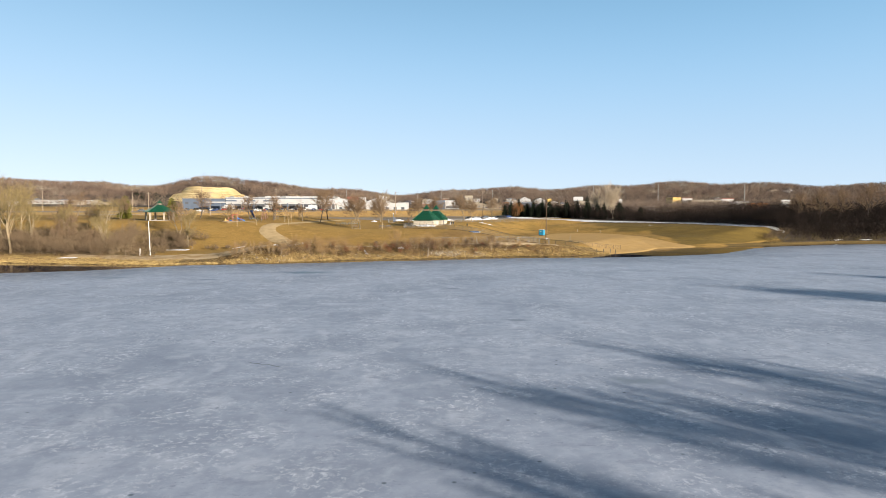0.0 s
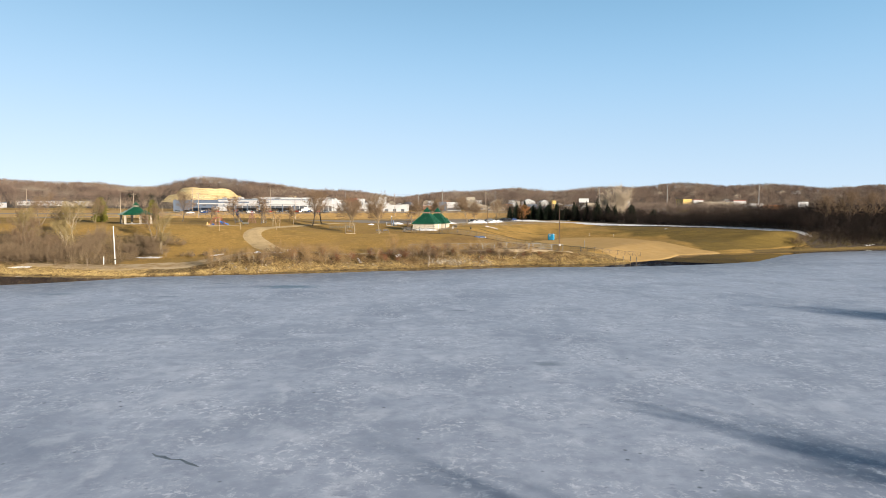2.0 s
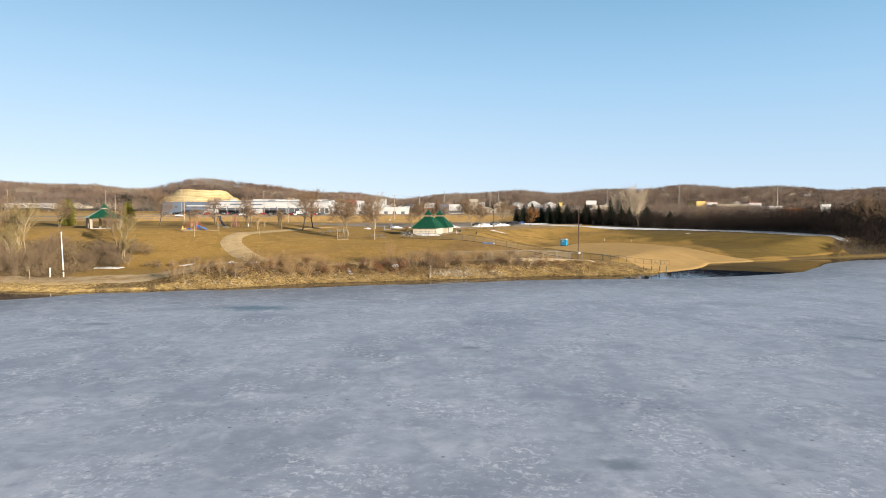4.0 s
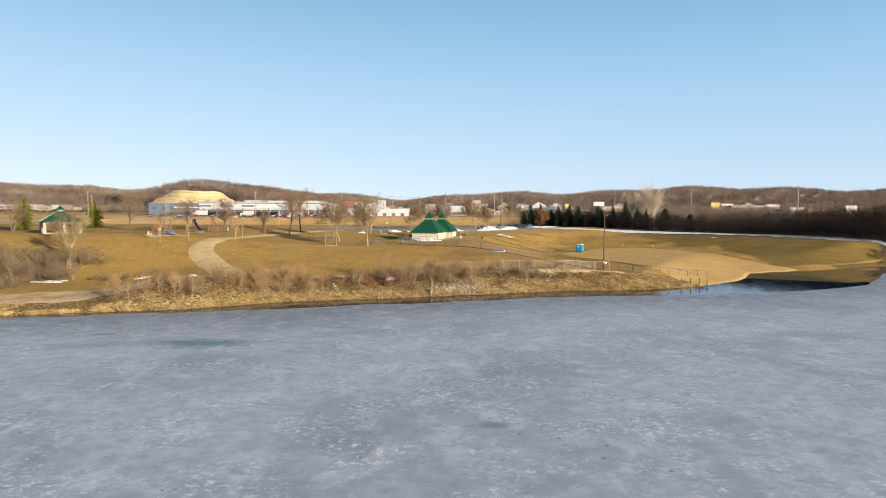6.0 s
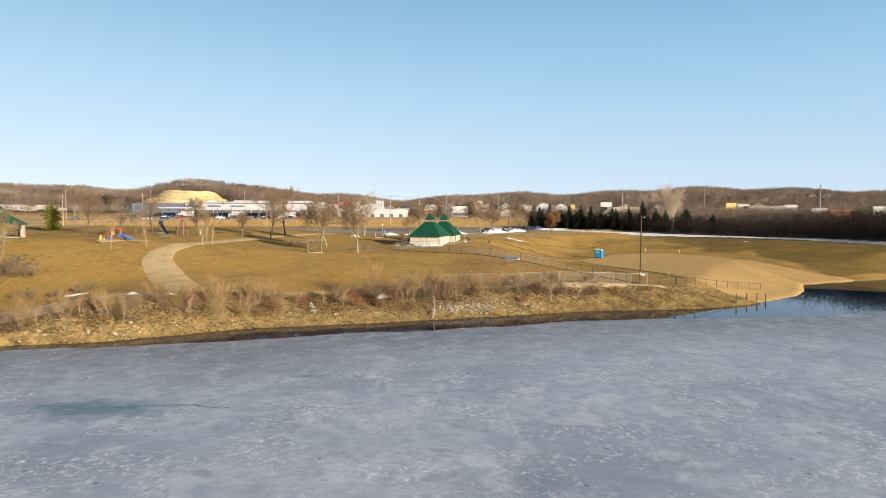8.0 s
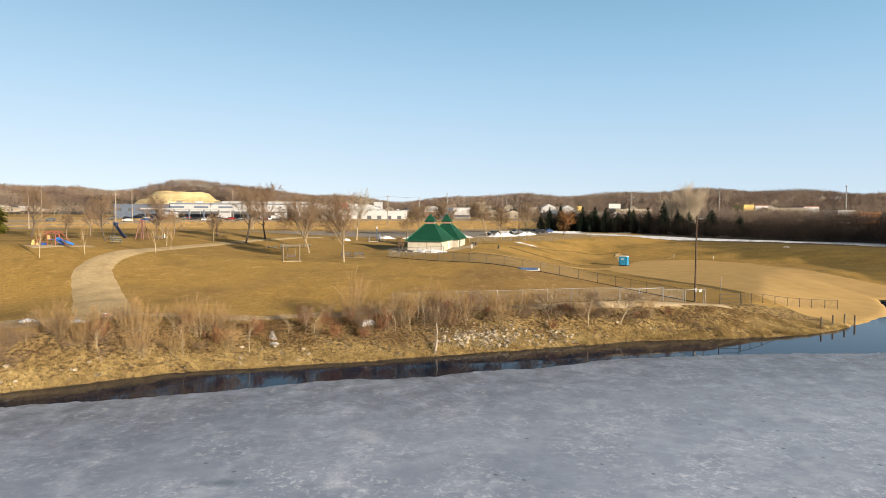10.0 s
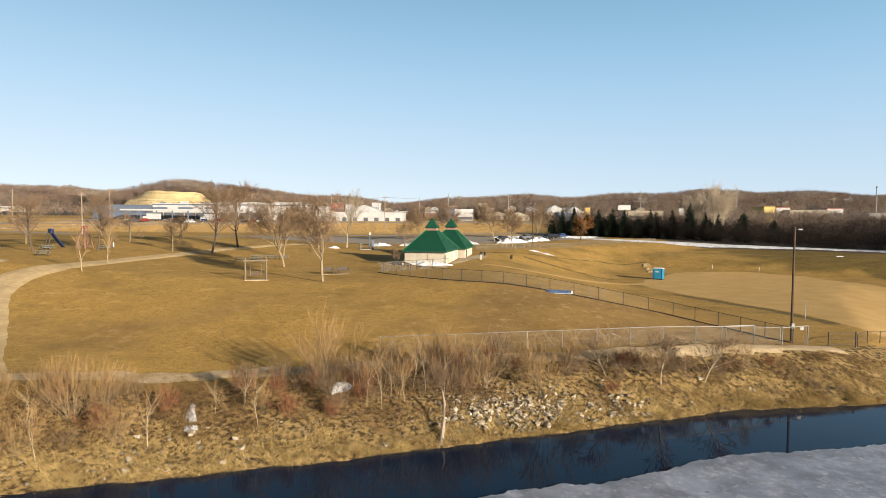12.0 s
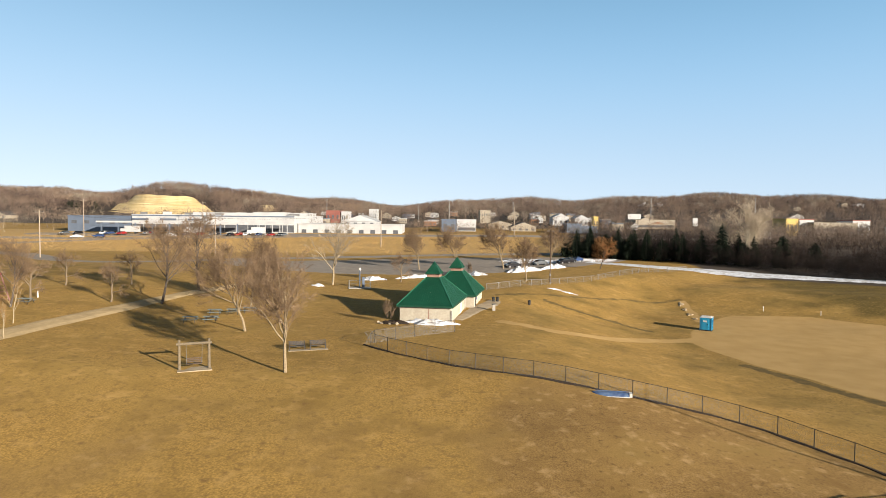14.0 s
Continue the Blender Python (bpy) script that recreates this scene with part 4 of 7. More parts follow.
rb = random.Random(5)
spots = {"tan": [(-12.0, on_bank(-12, 0.82), 1.15, 0)], "red": [], "brown": [], "whip": []}
for x, k in ((-36, .7), (-30, .5), (-26, .6), (-22.5, .35), (-3.5, .75), (-48, .35), (-45, .55), (-41, .5), (-1.5, .5), (-29, .3)):
    spots["tan"].append((x, on_bank(x, k), rb.uniform(0.55, 0.95), rb.uniform(0, 360)))
for x, k in ((-21, .6), (-24, .45), (-13.5, .45), (-10.5, .4), (-9, .55), (-33, .6), (-2.5, .8), (0.3, .85), (11.5, .55), (-27.5, .8), (-17, .75), (-6, .8)):
    spots["red"].append((x, on_bank(x, k), rb.uniform(0.6, 1.0), rb.uniform(0, 360)))
for i in range(46):
    x = rb.uniform(-12, 0) if i < 19 else rb.uniform(-50, -12) if i < 36 else rb.uniform(2, 24)
    spots["brown"].append((x, on_bank(x, rb.uniform(0.42, 0.95)), rb.uniform(0.5, 0.95) if i < 19 else rb.uniform(0.35, 0.65), rb.uniform(0, 360)))
for x, k in ((-9, .6), (-8, .75), (-7.5, .45), (-5.5, .65), (-4, .7), (-2.2, .65), (-1, .6), (-26, .25), (-20.7, .3), (-18, .55), (-15, .4), (-8.5, .5), (-7, .6), (-6, .5), (-4.6, .6), (-3.2, .55), (-32, .35), (-40, .4), (-43, .5), (9.8, .75), (-9.7, .7), (-28, .6), (-46, .3), (-38, .3)):
    spots["whip"].append((x, on_bank(x, k), rb.uniform(0.75, 1.2), rb.uniform(0, 360)))
for i in range(22):
    x = rb.uniform(-15, 1.5)
    spots["red" if i % 5 == 0 else "brown"].append((x, on_bank(x, rb.uniform(0.5, 0.95)), rb.uniform(0.6, 0.95), rb.uniform(0, 360)))
for i in range(22):
    x = rb.uniform(1, 27)
    spots[("tan", "whip", "brown", "red")[i % 4]].append((x, on_bank(x, rb.uniform(0.66, 0.80)), rb.uniform(0.3, 0.6), rb.uniform(0, 360)))
for i in range(16):
    x = rb.uniform(-46, -13)
    spots[("tan", "whip")[i % 2]].append((x, on_bank(x, rb.uniform(0.5, 0.95)), rb.uniform(0.35, 0.7), rb.uniform(0, 360)))
spots["red"] += [(-2.65, 169.9, 1.15, 40), (-2.0, 169.5, 0.8, 200), (9.4, 170.2, 0.6, 90)]
for i in range(64):
    x = rb.uniform(6, 21) if i < 34 else rb.uniform(19, 30)
    y = 172.4 + 0.2 * (x - 7.4) + rb.gauss(0, 0.6) if i < 34 else rb.uniform(172.6, 176.0)
    spots["brown"].append((x, y, rb.uniform(0.2, 0.4) if i < 34 else rb.uniform(0.14, 0.26), rb.uniform(0, 360)))
for i in range(34):
    x = rb.uniform(-40, -24)
    spots[("brown", "brown", "tan")[i % 3]].append((x, on_bank(x, rb.uniform(0.3, 0.95)), rb.uniform(0.35, 0.62), rb.uniform(0, 360)))
set_out(brush_tan, spots["tan"])
set_out(brush_red, spots["red"])
set_out(brush_brown, spots["brown"])
set_out(whip, spots["whip"])
set_out(bank_tree, [(4.0, 168.9, 1.05, 0), (-0.2, 168.9, 0.75, 90), (-6.5, on_bank(-6.5, 0.6), 0.8, 140)])
set_out(young, [(13.9, 172.4, 1.35, 200), (17.8, 173.6, 1.2, 300), (9.5, 172.2, 1.0, 110), (-16.5, on_bank(-16.5, 0.62), 0.85, 40)])

# the overgrown shore by the boat ramp
W = "woods by the boat ramp"
big = tree("willow_tree", 53, 15.0, BARK_TAN, TWIG_WILLOW, "big bare willow with drooping olive twigs by the ramp", spread=0.6, lift=0.45, kids=(12, 8, 6), trunk=0.02, group=W)
rough_tree = tree("boxelder_tree", 59, 9.0, BARK, TWIG, "scrubby bare box elder leaning over brush", spread=0.65, lift=0.5, kids=(9, 8, 6), trunk=0.018, stems=2, group=W)
thicket = tree("brush_clump", 61, 4.6, BARK, TWIG_UMBER, "dense tangled leafless brush clump on the shore", "shrub", spread=0.5, lift=0.45, kids=(8, 5), trunk=0.006, stems=15, top=2, fine=0.007, bushy=6, splay=0.95, group=W)
alder = tree("alder_clump", 63, 5.2, BARK_TAN, TWIG_UMBER, "ragged clump of grey-brown alder stems on the shore", "shrub", spread=0.42, lift=0.6, kids=(7, 5), trunk=0.006, stems=12, top=2, fine=0.007, bushy=5, splay=0.6, group=W)
aspen = tree("aspen_tree", 65, 10.0, BARK_PALE, TWIG_WILLOW, "pale-trunked bare aspen rising from the brush", spread=0.5, lift=0.7, kids=(9, 7, 5), trunk=0.014, stems=2, fine=0.012, group=W)
rl = random.Random(9)
set_out(big, [(-106, 156, 1.0, 0), (-114, 166, 1.1, 70), (-122, 158, 1.15, 140), (-128, 170, 1.1, 20), (-122, 184, 0.9, 310), (-140, 165, 1.1, 50)])
set_out(rough_tree, [(-76.6, 184.6, 0.85, 40, "scrubby pale-limbed box elder before the gazebo"), (-100, 166, 0.8, 0), (-106, 178, 0.9, 230), (-96, 161, 0.6, 300), (-104, 188, 0.7, 250), (-116, 200, 0.85, 10), (-110, 218, 0.7, 250), (-88, 160, 0.55, 33)])
set_out(aspen, [(-93.9, 178, 0.95, 0), (-68.5, 172, 0.8, 80), (-102, 172, 0.9, 130), (-87, 163, 0.7, 210), (-110, 170, 1.0, 290), (-98, 182, 0.8, 30)])
set_out(thicket, [(124, 238.5, 0.6, 0, "low brown shrub at the cove's corner"), (128, 241.5, 0.8, 90, "brown shrub at the cove's corner"), (133, 245, 0.75, 210, "brown shrub at the cove's corner")] + [(x, float(shore(x)) + dy, s, a) for x, dy, s, a in [(rl.uniform(-120, -80), rl.uniform(9, 26), rl.uniform(0.5, 0.9), rl.uniform(0, 360)) for _ in range(46)] + [(rl.uniform(-78, -66), rl.uniform(26, 38), rl.uniform(0.4, 0.75), rl.uniform(0, 360)) for _ in range(16)] + [(rl.uniform(-64, -52), rl.uniform(25, 29), rl.uniform(0.18, 0.3), rl.uniform(0, 360)) for _ in range(10)]])
set_out(alder, [(x, float(shore(x)) + dy, s, a) for x, dy, s, a in [(rl.uniform(-122, -79), rl.uniform(8, 34), rl.uniform(0.6, 1.05), rl.uniform(0, 360)) for _ in range(52)] + [(rl.uniform(-78, -66), rl.uniform(27, 36), rl.uniform(0.5, 0.8), rl.uniform(0, 360)) for _ in range(8)]])

# a dry-leaved oak and the low shrub by the restroom
oak = tree("oak_tree", 67, 8.0, BARK_DARK, OAK_LEAF, "young oak still holding rust-brown leaves", spread=0.7, lift=0.4, kids=(12, 8, 6), trunk=0.018)
ro = random.Random(2)
leaves = []
for _ in range(2600):
    z = ro.uniform(1.6, 8.4)
    r = 2.5 * math.sqrt(max(0.02, 1 - ((z - 4.6) / 4.0) ** 2)) * ro.random() ** 0.5
    a = ro.random() * 6.283
    p = Vector((r * math.cos(a), r * math.sin(a), z))
    u, v = Vector((ro.gauss(0, 1), ro.gauss(0, 1), ro.gauss(0, 1))).normalized() * 0.09, Vector((ro.gauss(0, 1), ro.gauss(0, 1), ro.gauss(0, 1))).normalized() * 0.14
    leaves.append((p, p + u, p + v))
soup("leaves", [[tuple(v) for v in f] for f in leaves], OAK_LEAF, oak)
set_out(oak, [(36.5, 308, 1.0, 0)])
red_small = tree("plum_shrub", 71, 3.4, BARK_DARK, TWIG, "upright grey-brown ornamental tree in a planting bed", "shrub", spread=0.3, lift=0.95, kids=(11, 6), trunk=0.010, stems=4, top=2, splay=0.25, bushy=5)
set_out(red_small, [(-11.6, 229.6, 0.85, 0), (2, 291, 0.8, 40, "small rust-brown shrub at the car park's edge")])


def conifer(name, seed, height, width, material, label, taper=0.85):
    rng = random.Random(seed)
    tris = []
    tiers = int(height * 3.2)
    for i in range(tiers):
        k = i / tiers
        z = height * (0.06 + 0.93 * k)
        reach = width / 2 * (1 - k) ** taper * min(1.0, 0.45 + 2.2 * k) * rng.uniform(0.6, 1.2) + 0.12
        for j in range(int(11 + 17 * (1 - k))):
            a = rng.random() * 6.283
            d = Vector((math.cos(a), math.sin(a), 0))
            r = reach * rng.uniform(0.65, 1.1)
            p = Vector((0, 0, z + rng.uniform(-0.1, 0.1)))
            tip = p + d * r + Vector((0, 0, -0.28 * r + rng.uniform(-0.1, 0.1)))
            side = d.cross(Vector((0, 0, 1)))
            for s in (-1, 1):
                for q in (0.35, 0.65, 0.9):
                    m = p.lerp(tip, q)
                    tris.append((p.lerp(tip, q - 0.3), m + side * s * 0.22 * r * (1.1 - q) + d * 0.12 * r - Vector((0, 0, 0.13 * r)), m + d * 0.1))
            tris.append((p + side * 0.05 * r, tip, p - side * 0.05 * r - Vector((0, 0, 0.1))))
    e = new(name)
    tagged(e, label, "tree", "conifers by the ball field")
    part("trunk", rod((0, 0, -0.2), (0, 0, height * 0.97), height * 0.018, 0.02), BARK_DARK, e)
    soup("needles", [[tuple(v) for v in f] for f in tris], material, e)
    return e


spruce = conifer("spruce_tree", 5, 10.0, 6.3, NEEDLE, "dark green spruce in front of the thicket")
SPRUCES = [(75, 324.5, 1.22, 0, "tallest dark spruce at the treeline"), (35, 346, 0.78, 20), (38.3, 345.5, 0.98, 80), (42.2, 344.5, 1.06, 140), (49.5, 339, 1.0, 60), (57, 335, 0.92, 10), (66.2, 330.5, 0.92, 45), (70.6, 328, 1.0, 95), (83, 322, 0.9, 5), (54, 338, 1.02, 200), (80, 325, 0.95, 130), (160, 282, 1.2, 80), (172, 290, 1.25, 10)]
CEDARS = [(46.5, 342, 0.9, 30), (53, 337.5, 0.9, 200), (61, 333.5, 0.75, 120), (80.5, 322.5, 0.8, 260), (90.6, 321.5, 1.05, 20), (103, 327, 0.85, 77)]
rp = random.Random(8)
SPRUCES += [(x, 369 - 0.58 * x + rp.uniform(2, 9), rp.uniform(0.7, 1.05), rp.uniform(0, 360)) for x in np.linspace(43, 66, 7)]
CEDARS += [(x, 369 - 0.58 * x + rp.uniform(1, 9), rp.uniform(0.55, 0.85), rp.uniform(0, 360)) for x in np.linspace(41, 72, 9)]
set_out(spruce, [(float(x), float(y), *rest) for x, y, *rest in SPRUCES])
cedar = conifer("cedar_tree", 19, 9.0, 7.4, NEEDLE, "broad dark evergreen with a ragged crown at the treeline", 0.55)
set_out(cedar, [(float(x), float(y), *rest) for x, y, *rest in CEDARS])
pine = conifer("pine_tree", 8, 9.0, 7.6, NEEDLE_PALE, "yellow-green pine beyond the gazebo", 0.45)
set_out(pine, [(-112, 225, 0.95, 0), (-103, 243, 0.85, 90, "yellow-green pine beside the road")])


near_side = tree("cottonwood_tree", 83, 16.0, BARK, TWIG, "bare cottonwood on the lake's near side", spread=0.6, lift=0.55, kids=(12, 8, 6), trunk=0.018, fine=0.02, group="cottonwoods on the lake's near side")


# ---- woods that nobody could count ----
def far_woods(name, spots, spikes, material, label, width=0.1, wide=0.36, seed=1, low=0.25):
    """Bare trees far off: each a trunk and a rounded crown of fine limbs, as loose slivers. spots: x, y, height; wide: half the crown's width to its height; low: where it begins."""
    rng = np.random.default_rng(seed)
    spots = np.array(spots)
    n = len(spots)
    x, y, h = (np.repeat(spots[:, i], spikes) for i in range(3))
    z = np.repeat(land(spots[:, 0], spots[:, 1]), spikes) - 0.2
    plump = np.repeat(rng.uniform(0.75, 1.3, n), spikes)
    m = n * spikes
    way = rng.normal(0, 1, (m, 3))
    way /= np.linalg.norm(way, axis=1)[:, None]
    way *= rng.uniform(0.45, 1.0, m)[:, None] + 0.2 * np.sin(way * 6 + spots[:, :1].repeat(spikes, 0)).sum(1)[:, None] / 3
    mid, half = h * (0.5 + low / 2), h * (0.5 - low / 2)
    tip = np.stack([x + way[:, 0] * wide * plump * h, y + way[:, 1] * wide * plump * h, z + mid + way[:, 2] * half], -1)
    root = np.stack([x, y, z + mid - 0.15 * h], -1)
    base = tip + (root - tip) * rng.uniform(0.10, 0.26, m)[:, None] + rng.normal(0, 0.05, (m, 3)) * h[:, None]
    w = width * rng.uniform(0.5, 1.4, m) * h / 10
    stem = np.arange(0, m, max(8, spikes // 2))
    base[stem] = np.stack([x, y, z], -1)[stem] + rng.normal(0, 0.03, (len(stem), 3)) * h[stem, None] * (1, 1, 0)
    tip[stem] = root[stem] + (tip[stem] - root[stem]) * 0.7
    b = rng.uniform(0, np.pi, m)
    off = np.stack([np.cos(b) * w, np.sin(b) * w, rng.normal(0, 0.5, m) * w], -1)
    corners = np.stack([base - off, base + off, tip], 1)
    ob = soup(name, corners, material)
    return tagged(ob, label, "woods", kind="stuff")


def scatter(rng, n, test):
    out = []
    while len(out) < n:
        p = test(rng)
        if p:
            out.append(p)
    return out


rw = random.Random(13)


def edge_wood(r):
    x = r.uniform(40, 260)
    y = float(np.interp(x, [42, 60, 84, 93, 104, 116, 128, 137, 150, 170, 260], [348, 331, 309, 294, 285, 275, 259, 243, 249, 255, 259])) + r.uniform(0, 1) ** 1.4 * 75
    tall = 1.0 + 0.45 * float(smooth(110, 150, x))
    return (x, y, tall * (r.uniform(3.5, 6.5) if r.random() < 0.8 else r.uniform(6.5, 9)))


far_woods("thicket", scatter(rw, 3600, edge_wood), 190, TWIG_SHADED, "dense dark leafless thicket behind the ball field", 0.045, 0.46, 2, 0.0)
far_woods("shore_brush", scatter(rw, 600, lambda r: (lambda x: (x, float(shore(x)) + 0.6 + r.random() ** 1.3 * 9 * float(smooth(118, 136, x)) + r.random() * 1.5, r.uniform(0.9, 2.6) * (0.5 + 0.5 * float(smooth(118, 136, x)))))(r.uniform(120, 200))), 60, TWIG_OLIVE, "low brown brush and sedge along the far shore", 0.26, 0.5, 3, 0.0)


def middle_wood(r):
    x, y = r.uniform(-620, 700), r.uniform(470, 800)
    if abs(x + 60) < 210 and y < 640 and r.random() < 0.6:
        return None
    if x > -120 and x < 60 and y < 560 and r.random() < 0.75:
        return None
    if abs(x + 274) < 62 and y > 640 or (x + 100 + y * 0.2) < 0 and y < 700 and r.random() < 0.5:
        return None
    return (x, y, r.uniform(7, 13))


# lighter twigs behind; the thicket's sunlit tops are put into their colour
far_woods("town_wood", scatter(rw, 1100, lambda r: (lambda x: (x, 400 - 0.62 * min(x, 130) + r.random() * 110, r.uniform(6, 9.5)))(r.uniform(60, 360))), 90, TWIG_BROWN, "bare grey-brown trees behind the thicket", 0.05, 0.42, 9, 0.1)



def hill_wood(r):
    y = r.uniform(780, 1480)
    x = r.uniform(-0.86, 0.86) * y
    if abs(x + 274) < 60 and y < 775:
        return None
    return (x, y, r.uniform(7, 12))


def stands(name, spots, spikes, label, width, wide, seed, low):
    """Splits a wood into pale, grey and dim stands that run in clumps."""
    sorts = {"pale": [], "grey": [], "dim": []}
    for x, y, h in spots:
        v = float(wave(x, y, 31.0, 0.3) + 0.35 * wave(x, y, 14.0, 1.7)) + rw.gauss(0, 0.12)
        sorts["pale" if v > 0.62 else "dim" if v < -0.38 else "grey"].append((x, y, h * (1.12 if v > 0.62 else 0.9 if v < -0.38 else 1)))
    for k, (sort, tone) in enumerate((("pale", TWIG_CREAM), ("grey", TWIG_HAZE_GREY), ("dim", TWIG_DIM))):
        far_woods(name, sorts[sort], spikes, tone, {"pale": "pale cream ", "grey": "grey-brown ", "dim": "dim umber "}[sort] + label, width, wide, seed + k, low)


stands("town_trees", scatter(rw, 3300, middle_wood), 90, "bare trees between the far buildings", 0.10, 0.42, 4, 0.12)
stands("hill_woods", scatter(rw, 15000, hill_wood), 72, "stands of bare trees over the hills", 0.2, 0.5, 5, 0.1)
stands("quarry_woods", scatter(rw, 1700, lambda r: (lambda x, y: None if abs(x + 272) < 64 and y < 766 else (x, y, r.uniform(7, 11)))(r.uniform(-430, -95), r.uniform(745, 980))), 90, "bare trees around the quarry", 0.17, 0.45, 10, 0.1)
far_woods("hill_pines", scatter(rw, 420, lambda r: (lambda y: (r.uniform(-0.8, 0.8) * y, y, r.uniform(6, 10)))(r.uniform(700, 1250))), 60, NEEDLE, "scattered dark pines over the hills", 0.16, 0.26, 15, 0.05)
far_woods("town_scrub", scatter(rw, 260, lambda r: (r.uniform(-25, 150), r.uniform(446, 580), r.uniform(3.5, 7.5))), 70, TWIG, "bare brown scrub around the far stores", 0.07, 0.42, 16, 0.05)
far_woods("quarry_scrub", scatter(rw, 750, lambda r: (lambda x, y: None if -335 < x * (738 / y) < -195 else (x, y, r.uniform(4, 7)))(r.uniform(-440, -95), r.uniform(600, 736))), 40, TWIG_HAZE_GREY, "low bare scrub below the quarry", 0.10, 0.5, 12, 0.05)
far_woods("roadside_trees", scatter(rw, 200, lambda r: (r.uniform(-420, -180), r.uniform(425, 560), r.uniform(5, 9))), 60, TWIG_PALE, "bare tan trees along the highway", 0.06, 0.34, 6)
rs = random.Random(31)
set_out(near_side, [(x, y, k, rs.uniform(0, 360)) for x, y, k in ((64, -13, 1.12), (72, -14, 1.0), (76, -3, 1.05), (62, -23, 1.1), (101, 47, 1.0), (108, 44, 1.05), (137, 61, 1.1), (145, 60, 1.05))])
reeds = scatter(rw, 11000, lambda r: (r.uniform(-180, 75), 350 + r.random() * 74, r.uniform(0.7, 1.5)))
far_woods("reeds", [p for p in reeds if wave(p[0], p[1], 11.0) > -0.65], 22, REED, "dry golden reeds in the marsh before the shops", 0.22, 0.7, 8, 0.0)


# ---- grass and stones of the bank ----
def bank_grass():
    """Matted dead grass: pale straw towards the water, brown weeds above it."""
    rng = np.random.default_rng(4)
    n = 72000
    x = rng.uniform(-62, 50, n)
    k = rng.random(n) ** 1.4
    y = shore(x) - 0.1 + k * np.where(x < 36, 10.0, 6.0)
    keep = ~((x < -50) & (x > -72) & (k > 0.12)) & (wave(x, y, 1.1, 0.7) + rng.normal(0, 0.3, n) > -0.2) & ((x < 0) | (y < trail_edge(x) + rng.normal(0, 0.15, n)))
    more = 14000
    x2 = rng.uniform(-112, -60, more)
    y2 = shore(x2) + rng.random(more) ** 1.6 * 8
    x, y = np.r_[x[keep], x2], np.r_[y[keep], y2]
    n = len(x)
    up = (y - shore(x)) + 2.2 * wave(x, y, 1.7, 2.0) + rng.normal(0, 0.8, n)
    straw = up < np.interp(x, [-60, -30, -12, -5, 8, 20, 40], [7.0, 5.5, 3.6, 2.8, 3.0, 3.4, 4.5])
    near = np.exp(-np.clip(y - shore(x), 0, 20) / 2.0)
    lie = 3.0 * wave(x, y, 2.3, 0.4)
    for pick, material, name, label in ((straw, STRAW, "bank_grass", "matted straw-coloured dead grass on the bank"), (~straw, WEED, "bank_weeds", "flattened brown dead weeds on the upper bank")):
        px0, py0, nr, ly = x[pick], y[pick], near[pick], lie[pick]
        n = len(px0)
        blades = []
        for _ in range(8):
            h = (0.24 + 0.04 * smooth(2, 12, px0) + 0.3 * nr * rng.random(n)) * rng.uniform(0.5, 1.4, n)
            a, t = ly + rng.normal(-1.5, 0.9, n), rng.uniform(0.5, 1.45, n)
            px, py = px0 + rng.normal(0, 0.16, n), py0 + rng.normal(0, 0.16, n)
            z = land(px, py) - 0.02
            base = np.stack([px, py, z], -1)
            tip = base + np.stack([np.sin(t) * np.cos(a) * h, np.sin(t) * np.sin(a) * h, np.cos(t) * h], -1)
            b = rng.uniform(0, np.pi, n)
            w = rng.uniform(0.006, 0.015, n)
            off = np.stack([np.cos(b) * w, np.sin(b) * w, 0 * w], -1)
            blades.append(np.stack([base - off, base + off, tip], 1))
        tagged(soup(name, np.concatenate(blades), material), label, "grass", kind="stuff")


def stone_mesh(seed, flat=0.65):
    rng = random.Random(seed)
    bm = bmesh.new()
    bmesh.ops.create_icosphere(bm, subdivisions=1, radius=0.5)
    for v in bm.verts:
        v.co *= rng.uniform(0.75, 1.2)
    for _ in range(5):
        n = Vector((rng.gauss(0, 1), rng.gauss(0, 1), rng.gauss(0, 1))).normalized()
        for v in bm.verts:
            over = v.co.dot(n) - 0.24
            if over > 0:
                v.co -= n * over
    bmesh.ops.scale(bm, vec=(1, rng.uniform(0.65, 0.95), flat), verts=bm.verts)
    me = bpy.data.meshes.new("stone")
    bm.to_mesh(me)
    bm.free()
    me.materials.append(STONE)
    return me


